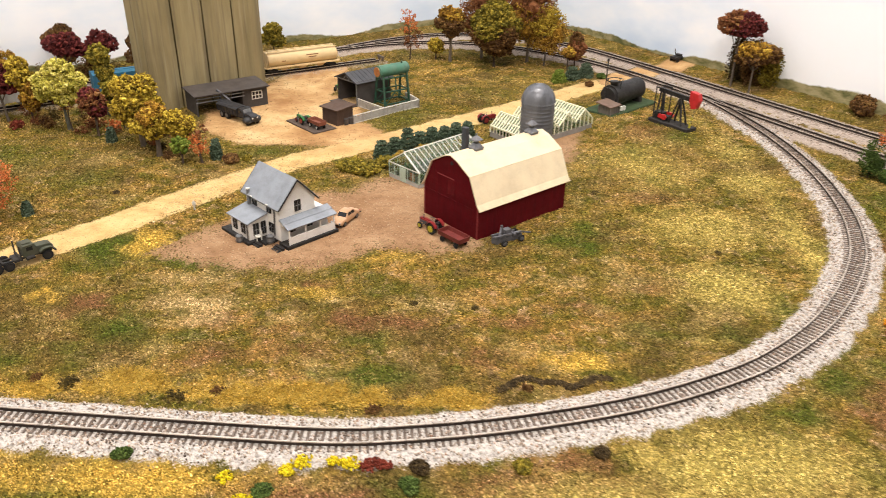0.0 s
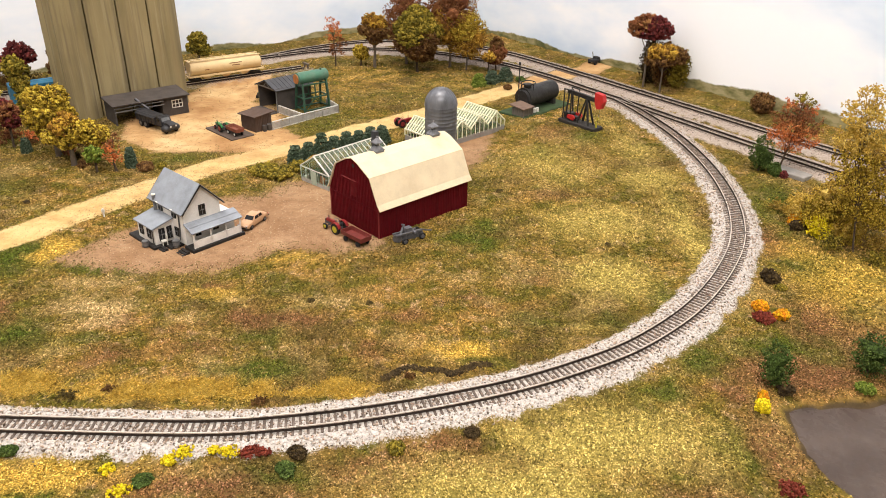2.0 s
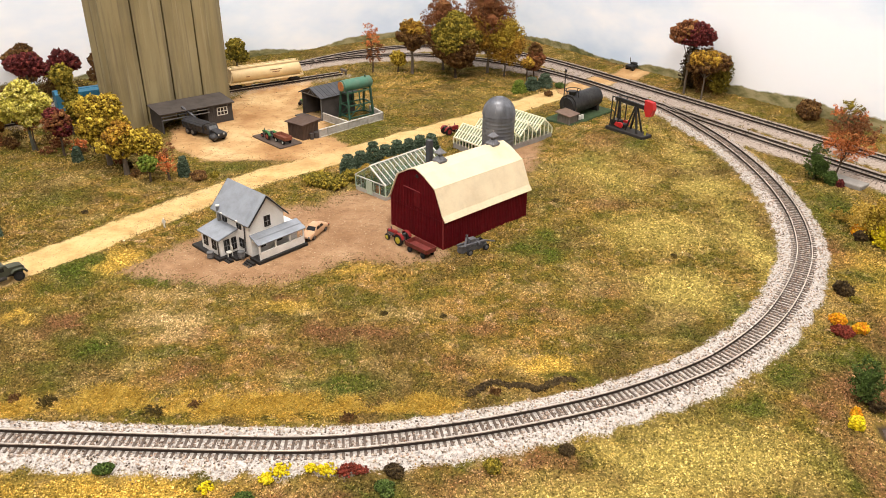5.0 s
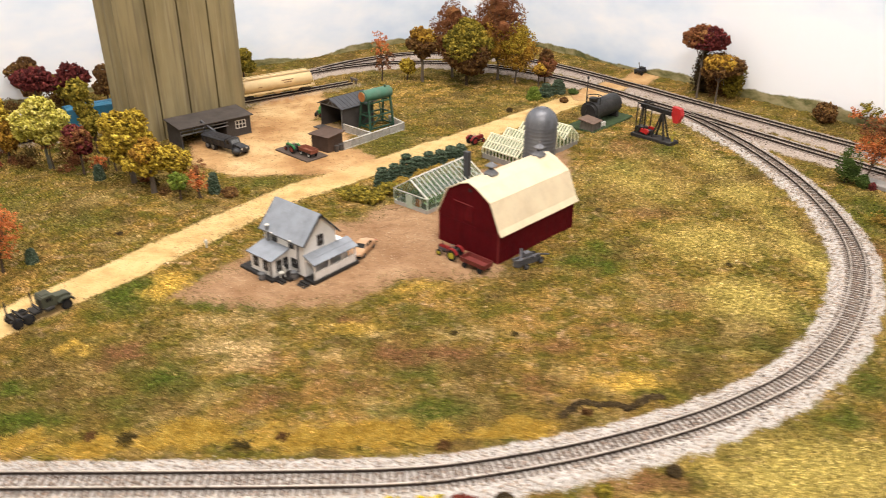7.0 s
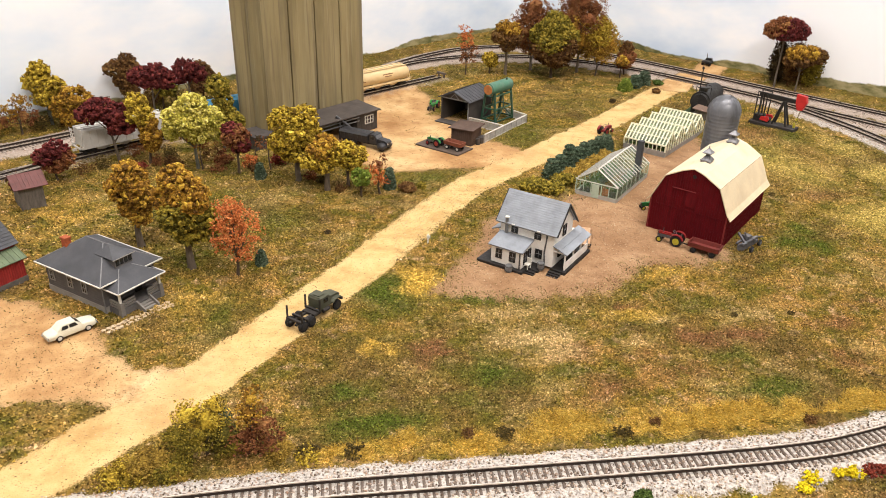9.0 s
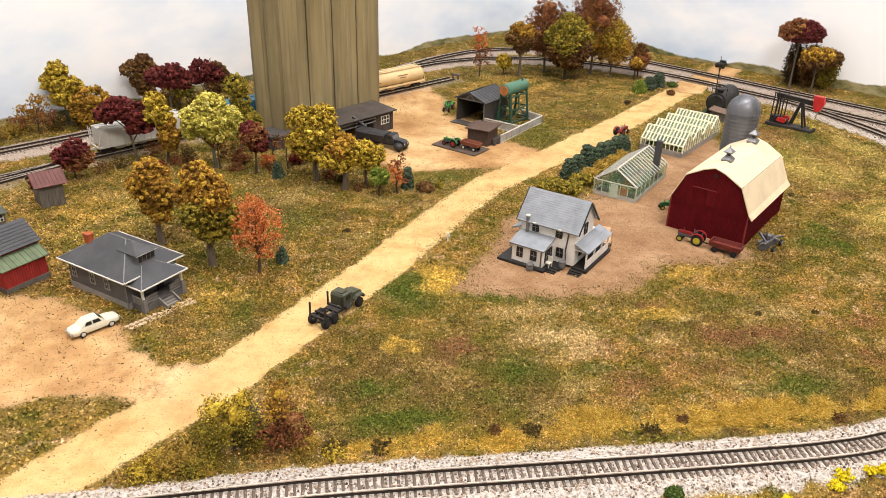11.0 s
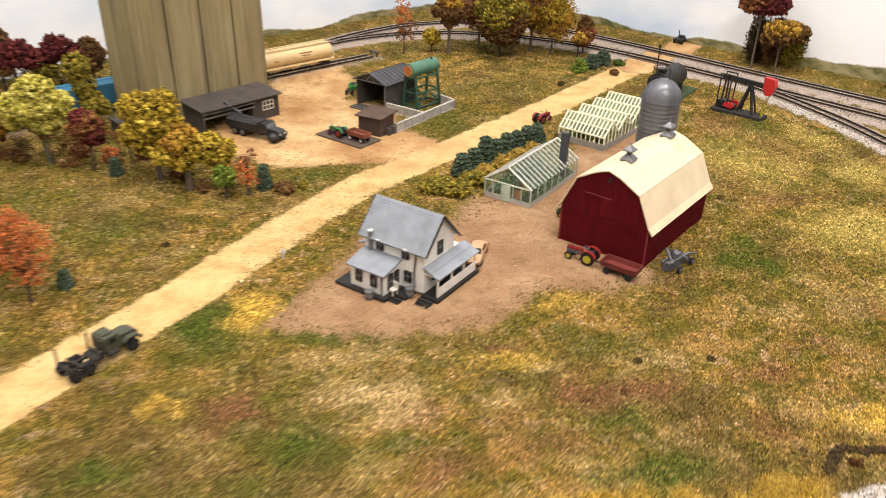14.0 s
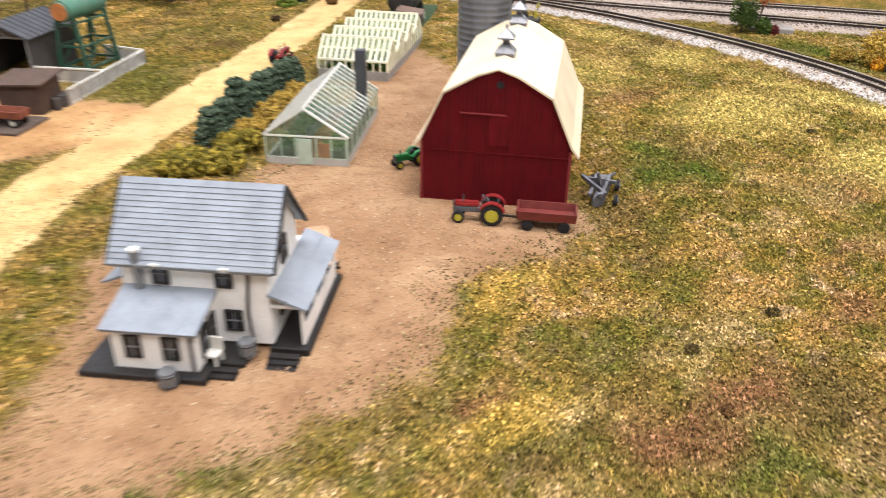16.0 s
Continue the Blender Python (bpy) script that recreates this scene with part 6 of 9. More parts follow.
wagon_red = painted("wagon_red", (0.17, 0.028, 0.022), 0.6, vary=0.3, per_cm=3, dirt=(0.08, 0.02, 0.015))
wagon_rust = painted("wagon_rust", (0.23, 0.075, 0.042), 0.8, vary=0.3, per_cm=3)
olive_drab = painted("olive_drab", (0.062, 0.066, 0.042), 0.7, vary=0.25, per_cm=3, dirt=(0.10, 0.085, 0.06), dirt_amount=0.35)
chassis_dark = painted("chassis_dark", (0.026, 0.022, 0.019), 0.75, vary=0.35, per_cm=4)
truck_black = painted("truck_black", (0.030, 0.030, 0.033), 0.5, vary=0.3, per_cm=3)
car_cream = painted("car_cream", (0.68, 0.65, 0.52), 0.35, vary=0.06, per_cm=2)
car_tan = painted("car_tan", (0.52, 0.31, 0.17), 0.35, vary=0.08, per_cm=2)
lead_grey = painted("lead_grey", (0.16, 0.16, 0.175), 0.5, 0.45, 0.4, 5)
chrome = painted("chrome", (0.55, 0.55, 0.55), 0.2, 0.9, 0.1, 4)
hopper_tan = painted("hopper_tan", (0.74, 0.56, 0.30), 0.6, vary=0.10, per_cm=1.0, dirt=(0.50, 0.31, 0.14), dirt_amount=0.4)
hopper_white = painted("hopper_white", (0.62, 0.60, 0.56), 0.6, vary=0.1, per_cm=1.0, dirt=(0.38, 0.33, 0.28), dirt_amount=0.4)
boxcar_blue = painted("boxcar_blue", (0.025, 0.16, 0.27), 0.55, vary=0.2, per_cm=1.5, dirt=(0.09, 0.14, 0.17), dirt_amount=0.5)
faded_print = painted("faded_print", (0.25, 0.115, 0.05), 0.7, vary=0.2, per_cm=6)


def wheel(parent, x, y, z, r, w, rim, name="wheel"):
    """A tyre and its rim, turning about the y axis."""
    bm = bmesh.new()
    rod(bm, (x, y - w / 2, z), (x, y + w / 2, z), r, n=20)
    bmesh.ops.bevel(bm, geom=[e for e in bm.edges if e.calc_face_angle(0) > 1.2], offset=min(w, r) * 0.22, segments=2, affect="EDGES")
    wh = part(name, bm, tyre_black, parent, "black rubber tyre", True)
    s = 1 if y > 0 else -1
    bm = bmesh.new()
    rod(bm, (x, y + s * (w / 2 - 0.01), z), (x, y + s * (w / 2 + 0.015), z), r * 0.58, n=16)
    rod(bm, (x, y + s * (w / 2), z), (x, y + s * (w / 2 + 0.04), z), r * 0.2, n=10)
    part("rim", bm, rim, wh, "", True)
    return wh


def tractor(x, y, rz, size, body, rim, label, engine=None, front_rim=None, z=0.0):
    """Small farm tractor, its bonnet along +x; size: its length."""
    t = thing("tractor", x, y, rz, label, "tractor", z=z)
    k = size / 2.1
    rr, fr = 0.46 * k, 0.26 * k
    bm = bmesh.new()
    box(bm, 0.42 * k, 0, 0.40 * k, 1.15 * k, 0.30 * k, 0.24 * k)
    box(bm, -0.42 * k, 0, 0.34 * k, 0.7 * k, 0.30 * k, 0.26 * k)
    soften(bm, 0.03 * k)
    part("engine", bm, engine or engine_grey, t, "dark engine block")
    bm = bmesh.new()
    box(bm, 0.48 * k, 0, 0.62 * k, 1.02 * k, 0.33 * k, 0.22 * k)
    soften(bm, 0.06 * k, 2)
    part("bonnet", bm, body, t)
    bm = bmesh.new()
    box(bm, 1.0 * k, 0, 0.40 * k, 0.06 * k, 0.30 * k, 0.40 * k)
    part("grille", bm, dark_metal, t)
    for s in (-1, 1):
        bm = bmesh.new()
        n = 8
        a = [math.pi * (0.15 + 0.75 * i / n) for i in range(n + 1)]
        rows = [[bm.verts.new((-0.55 * k + (rr + o) * math.cos(q), s * yy * k, rr + (rr + o) * math.sin(q))) for o, yy in ((0.03 * k, 0.26), (0.03 * k, 0.52), (0.08 * k, 0.52), (0.08 * k, 0.26))] for q in a]
        for p, q in zip(rows, rows[1:]):
            for i in range(4):
                j = (i + 1) % 4
                bm.faces.new((p[i], p[j], q[j], q[i]))
        part("mudguard", bm, body, t)
        wheel(t, -0.55 * k, s * 0.42 * k, rr, rr, 0.22 * k, rim, "rear_wheel")
        wheel(t, 0.80 * k, s * 0.34 * k, fr, fr, 0.13 * k, front_rim or rim, "front_wheel")
    bm = bmesh.new()
    rod(bm, (0.80 * k, -0.34 * k, fr), (0.80 * k, 0.34 * k, fr), 0.05 * k, n=8)
    rod(bm, (-0.55 * k, -0.42 * k, rr), (-0.55 * k, 0.42 * k, rr), 0.07 * k, n=8)
    part("axle", bm, dark_metal, t)
    bm = bmesh.new()
    box(bm, -0.62 * k, 0, 0.72 * k, 0.30 * k, 0.32 * k, 0.07 * k)
    box(bm, -0.78 * k, 0, 0.76 * k, 0.06 * k, 0.32 * k, 0.20 * k)
    part("seat", bm, dark_metal, t)
    bm = bmesh.new()
    rod(bm, (-0.05 * k, 0, 0.78 * k), (-0.26 * k, 0, 1.0 * k), 0.025 * k, n=6)
    ring = [Vector((-0.26 * k, 0, 1.0 * k)) + 0.17 * k * (Vector((0.7, 0, 0.7)) * math.cos(i * math.pi / 7) + Vector((0, 1, 0)) * math.sin(i * math.pi / 7)) for i in range(14)]
    for a, b in zip(ring, ring[1:] + ring[:1]):
        bar(bm, a, b, 0.035 * k)
    part("steering_wheel", bm, lead_grey, t)
    bm = bmesh.new()
    rod(bm, (0.62 * k, 0.08 * k, 0.82 * k), (0.62 * k, 0.08 * k, 1.16 * k), 0.035 * k, n=8)
    part("exhaust", bm, dark_metal, t)
    return t


def farm_wagon(x, y, rz, length, body, rim, label, z=0.0, tilt=0.0):
    t = thing("farm_wagon", x, y, rz, label, "wagon", z=z)
    l, w = length / 2, length * 0.21
    z0 = 0.42
    bm = bmesh.new()
    box(bm, 0, 0, z0, 2 * l, 2 * w, 0.07)
    part("floor", bm, body, t)
    for s in (-1, 1):
        bm = bmesh.new()
        slab(bm, [(-l, s * w, z0), (l, s * w, z0), (l + 0.03, s * (w + 0.07), z0 + 0.36), (-l - 0.03, s * (w + 0.07), z0 + 0.36)], 0.05, (0, s, 0))
        part("side_board", bm, body, t)
        bm = bmesh.new()
        slab(bm, [(s * l, -w, z0), (s * l, w, z0), (s * (l + 0.03), w + 0.07, z0 + 0.36), (s * (l + 0.03), -w - 0.07, z0 + 0.36)], 0.05, (s, 0, 0))
        part("end_board", bm, body, t)
        for xx in (-0.62 * l, 0.62 * l):
            wheel(t, xx, s * (w - 0.02), 0.21, 0.21, 0.13, rim)
    bm = bmesh.new()
    bar(bm, (-l * 0.62, 0, 0.3), (l * 0.62, 0, 0.3), 0.09)
    bar(bm, (l * 0.6, 0, 0.28), (l + 0.55, 0, 0.33), 0.07)
    for xx in (-0.62 * l, 0.62 * l):
        bar(bm, (xx, -w, 0.22), (xx, w, 0.22), 0.07)
    part("chassis", bm, chassis_dark, t)
    return t


# farmyard machines
tractor(0.95, 51.98, 138.5, 1.95, tractor_red, rim_yellow, "grey and red tractor with yellow wheels before the barn")
farm_wagon(2.72, 50.18, 136.5, 2.15, wagon_red, tyre_black, "dark red farm wagon hitched before the barn")
tractor(1.68, 57.95, 178, 1.5, tractor_green, rim_yellow, "green tractor with yellow wheels beside the barn", tractor_green)
tractor(4.2, 76.5, 40, 1.9, tractor_red, tractor_red, "small red tractor standing on the gravel road", tractor_red)
tractor(-13.6, 73.6, 135, 1.75, tractor_green, tractor_red, "green tractor with red wheels on the platform", engine_grey, z=0.14)
farm_wagon(-11.9, 72.45, 136, 1.9, wagon_rust, rim_white, "rusty red wagon with white wheels on the platform", z=0.14)
tractor(-12.3, 85.8, 245, 1.9, lime_green, tractor_red, "bright green tractor with red wheels behind the shed", lime_green)


def plough():
    t = thing("plough", 6.35, 50.75, 35, "grey metal farm implement lying beside the barn", "plough")
    t.scale = (1.25, 1.25, 1.2)
    rng = random.Random(5)
    bm = bmesh.new()
    for a, b in (((-0.8, 0, 0.45), (0.9, 0, 0.45)), ((-0.8, 0.35, 0.42), (0.7, 0.35, 0.42)), ((-0.6, -0.1, 0.45), (0.2, 0.8, 0.62)), ((0.3, -0.3, 0.5), (0.5, 0.7, 0.42))):
        bar(bm, a, b, 0.11)
    part("frame", bm, lead_grey, t)
    for i in range(5):
        bm = bmesh.new()
        x = -0.7 + i * 0.36
        rod(bm, (x, 0.05, 0.22), (x + 0.05, 0.12, 0.22), 0.26, n=16)
        part("disc", bm, lead_grey, t)
    for x, y in ((-0.45, -0.42), (0.75, -0.3), (0.9, 0.55)):
        wheel(t, x, y, 0.2, 0.2, 0.13, lead_grey)
    bm = bmesh.new()
    bar(bm, (-0.1, 0.1, 0.45), (-0.25, 0.25, 1.0), 0.08)
    bar(bm, (0.9, 0, 0.45), (1.5, -0.1, 0.3), 0.08)
    box(bm, 0.1, 0.2, 0.45, 0.4, 0.35, 0.28)
    part("hitch", bm, lead_grey, t)
    return t


plough()


def log_truck():
    t = thing("log_truck", -24.35, 44.25, 50, "olive army log truck with bare stakes on the road", "truck")
    bm = bmesh.new()
    for s in (-1, 1):
        bar(bm, (-1.95, s * 0.22, 0.48), (1.75, s * 0.22, 0.48), 0.11, 0.14)
    box(bm, -0.35, 0, 0.42, 0.5, 0.95, 0.16)
    part("chassis", bm, chassis_dark, t)
    bm = bmesh.new()
    prism(bm, [(-0.02, 0.62), (0.86, 0.62), (0.86, 0.98), (0.72, 1.34), (0.06, 1.34), (-0.02, 1.2)], "y", -0.50, 0.50)
    soften(bm, 0.05, 2)
    cab = part("cab", bm, olive_drab, t, "olive cab")
    for s in (-1, 1):
        bm = bmesh.new()
        box(bm, 0.40, s * 0.505, 0.98, 0.38, 0.03, 0.24)
        part("side_window", bm, glass_dark, cab)
    bm = bmesh.new()
    slab(bm, [(0.885, -0.4, 1.0), (0.885, 0.4, 1.0), (0.76, 0.4, 1.28), (0.76, -0.4, 1.28)], 0.03, (1, 0, 0.4))
    part("windscreen", bm, glass_dark, cab)
    bm = bmesh.new()
    box(bm, 0.35, 0, 1.33, 0.45, 0.5, 0.07)
    part("roof_hatch", bm, olive_drab, cab)
    bm = bmesh.new()
    prism(bm, [(0.84, 0.55), (1.78, 0.55), (1.80, 0.92), (1.6, 1.0), (0.84, 1.04)], "y", -0.33, 0.33)
    soften(bm, 0.06, 2)
    part("bonnet", bm, olive_drab, t)
    for s in (-1, 1):
        bm = bmesh.new()
        slab(bm, [(0.95, s * 0.33, 0.70), (1.15, s * 0.33, 0.86), (1.65, s * 0.33, 0.86), (1.86, s * 0.33, 0.66), (1.86, s * 0.62, 0.66), (1.65, s * 0.62, 0.86), (1.15, s * 0.62, 0.86), (0.95, s * 0.62, 0.70)], 0.05)
        part("mudguard", bm, olive_drab, t)
        wheel(t, 1.38, s * 0.50, 0.33, 0.33, 0.20, chassis_dark)
        for x in (-1.62, -0.95):
            wheel(t, x, s * 0.50, 0.33, 0.33, 0.30, chassis_dark)
        for x in (-1.75, -0.20):
            bm = bmesh.new()
            bar(bm, (x, s * 0.56, 0.6), (x, s * 0.56, 1.45), 0.085)
            part("stake", bm, chassis_dark, t)
        bm = bmesh.new()
        rod(bm, (0.1, s * 0.5, 0.5), (0.62, s * 0.5, 0.5), 0.13, n=12)
        part("fuel_drum", bm, chassis_dark, t)
        bm = bmesh.new()
        rod(bm, (1.80, s * 0.26, 0.78), (1.86, s * 0.26, 0.78), 0.08, n=12)
        part("headlight", bm, rim_grey, t)
    for x in (-1.75, -0.2, -1.28):
        bm = bmesh.new()
        bar(bm, (x, -0.6, 0.62), (x, 0.6, 0.62), 0.13)
        part("bolster", bm, chassis_dark, t)
    bm = bmesh.new()
    bar(bm, (1.9, -0.5, 0.5), (1.9, 0.5, 0.5), 0.11)
    part("bumper", bm, chassis_dark, t)
    return t


log_truck()


def grain_truck():
    t = thing("grain_truck", -20.05, 74.2, -35, "black six-wheeled grain truck parked by the loading shed", "truck")
    bm = bmesh.new()
    bar(bm, (-2.6, 0, 0.45), (2.5, 0, 0.45), 0.16, 0.6)
    part("chassis", bm, chassis_dark, t)
    bm = bmesh.new()
    prism(bm, [(-0.62, 0.58), (0.62, 0.58), (0.72, 1.25), (0.5, 1.42), (-0.5, 1.42), (-0.72, 1.25)], "x", -2.65, 0.55)
    soften(bm, 0.05)
    body = part("body", bm, truck_black, t)
    for i in range(7):
        for s in (-1, 1):
            bm = bmesh.new()
            bar(bm, (-2.5 + i * 0.48, s * 0.66, 0.6), (-2.5 + i * 0.48, s * 0.74, 1.24), 0.06)
            part("rib", bm, truck_black, body)
    bm = bmesh.new()
    prism(bm, [(0.62, 0.6), (1.45, 0.6), (1.45, 0.98), (1.25, 1.42), (0.78, 1.46), (0.62, 1.35)], "y", -0.58, 0.58)
    soften(bm, 0.10, 2)
    cab = part("cab", bm, truck_black, t, smooth=True)
    for s in (-1, 1):
        bm = bmesh.new()
        box(bm, 0.98, s * 0.585, 1.0, 0.36, 0.03, 0.28)
        part("side_window", bm, glass_dark, cab)
    bm = bmesh.new()
    slab(bm, [(1.47, -0.45, 1.0), (1.47, 0.45, 1.0), (1.29, 0.42, 1.36), (1.29, -0.42, 1.36)], 0.03, (1, 0, 0.4))
    part("windscreen", bm, rim_grey, cab)
    bm = bmesh.new()
    prism(bm, [(1.42, 0.5), (2.5, 0.5), (2.52, 0.82), (2.3, 0.98), (1.42, 1.06)], "y", -0.40, 0.40)
    soften(bm, 0.10, 2)
    part("bonnet", bm, truck_black, t, smooth=True)
    for s in (-1, 1):
        bm = bmesh.new()
        ball(bm, 2.0, s * 0.5, 0.48, 0.5, 0.36, 2)
        part("mudguard", bm, truck_black, t, smooth=True)
        wheel(t, 2.0, s * 0.56, 0.36, 0.36, 0.2, rim_grey)
        for x in (-1.9, -1.1):
            wheel(t, x, s * 0.55, 0.36, 0.36, 0.3, rim_grey)
        bm = bmesh.new()
        rod(bm, (2.46, s * 0.3, 0.72), (2.54, s * 0.3, 0.72), 0.09, n=12)
        part("headlight", bm, rim_white, t)
    return t


grain_truck()


def sedan(x, y, rz, paint, label, group):
    """A low four-door car of the fifties, nose along +x."""
    t = thing("car", x, y, rz, label, "car", group)
    t.scale = (0.92, 0.92, 0.92)
    bm = bmesh.new()
    ring = []
    for x0, half, low, high in ((-1.50, 0.36, 0.30, 0.50), (-1.38, 0.49, 0.22, 0.57), (-0.95, 0.53, 0.20, 0.62), (-0.2, 0.54, 0.20, 0.63), (0.55, 0.54, 0.20, 0.63), (1.05, 0.52, 0.20, 0.60), (1.36, 0.47, 0.22, 0.54), (1.50, 0.34, 0.28, 0.46)):
        mid = low + 0.55 * (high - low)
        ring.append([bm.verts.new((x0, v * half, z)) for v, z in ((-0.9, low), (0.9, low), (1.0, mid), (0.86, high - 0.04), (0.55, high), (-0.55, high), (-0.86, high - 0.04), (-1.0, mid))])
    for p, q in zip(ring, ring[1:]):
        for i in range(8):
            j = (i + 1) % 8
            bm.faces.new((p[i], p[j], q[j], q[i]))
    bm.faces.new(ring[0][::-1])
    bm.faces.new(ring[-1])
    soften(bm, 0.03, 2)
    part("body", bm, paint, t, smooth=True)
    bm = bmesh.new()
    lo = [(-0.92, -0.46, 0.60), (0.62, -0.46, 0.60), (0.62, 0.46, 0.60), (-0.92, 0.46, 0.60)]
    hi = [(-0.52, -0.38, 0.93), (0.22, -0.38, 0.93), (0.22, 0.38, 0.93), (-0.52, 0.38, 0.93)]
    a, b = [bm.verts.new(p) for p in lo], [bm.verts.new(p) for p in hi]
    bm.faces.new(a[::-1])
    bm.faces.new(b)
    for i in range(4):
        j = (i + 1) % 4
        bm.faces.new((a[i], a[j], b[j], b[i]))
    soften(bm, 0.07, 3)
    cabin = part("cabin", bm, paint, t, smooth=True)
    for s in (-1, 1):
        for x0, x1 in ((-0.66, -0.24), (-0.16, 0.34)):
            bm = bmesh.new()
            slab(bm, [(x0, s * 0.463, 0.66), (x1, s * 0.463, 0.66), (x1 - 0.12 * (x1 > 0), s * 0.41, 0.87), (x0 + 0.10 * (x0 < -0.5), s * 0.41, 0.87)], 0.02, (0, s, 0.25))
            part("side_window", bm, glass_dark, cabin)
        for xx in (-0.86, 0.88):
            wheel(t, xx, s * 0.45, 0.22, 0.22, 0.15, rim_white if paint == car_cream else rim_grey)
        bm = bmesh.new()
        rod(bm, (1.42, s * 0.38, 0.45), (1.49, s * 0.38, 0.45), 0.07, n=12)
        part("headlight", bm, chrome, t)
        bm = bmesh.new()
        box(bm, -1.47, s * 0.42, 0.40, 0.04, 0.12, 0.08)
        part("tail_light", bm, chrome if paint == car_cream else signal_red, t)
    for x0, x1 in ((0.60, 0.30), (-0.85, -0.58)):
        s = 1 if x0 > 0 else -1
        bm = bmesh.new()
        slab(bm, [(x0 - s * 0.02, -0.38, 0.64), (x0 - s * 0.02, 0.38, 0.64), (x1, 0.34, 0.88), (x1, -0.34, 0.88)], 0.02, (s, 0, 0.8))
        part("windscreen" if s > 0 else "rear_window", bm, glass_dark, cabin)
    for x0 in (1.50, -1.50):
        bm = bmesh.new()
        bar(bm, (x0, -0.52, 0.30), (x0, 0.52, 0.30), 0.07)
        part("bumper", bm, chrome if paint == car_cream else tyre_black, t)
    return t


sedan(-38.0, 43.75, 40, car_cream, "cream four-door car parked on the dirt drive", "cars")
sedan(-5.25, 52.75, 250, car_tan, "tan car parked beside the farmhouse", "cars")


# ---------------------------------------------------------------- rolling stock on the siding
def truck_bogie(parent, x, z):
    bm = bmesh.new()
    for s in (-1, 1):
        bar(bm, (x - 0.6, s * 0.48, z + 0.28), (x + 0.6, s * 0.48, z + 0.28), 0.14, 0.22)
    bar(bm, (x, -0.5, z + 0.34), (x, 0.5, z + 0.34), 0.2)
    b = part("bogie", bm, chassis_dark, parent, "dark wheel truck")
    for xx in (-0.42, 0.42):
        bm = bmesh.new()
        for s in (-1, 1):
            rod(bm, (x + xx, s * 0.40, z + 0.22), (x + xx, s * 0.47, z + 0.22), 0.23, n=16)
        rod(bm, (x + xx, -0.45, z + 0.22), (x + xx, 0.45, z + 0.22), 0.06, n=8)
        part("wheelset", bm, chassis_dark, b)


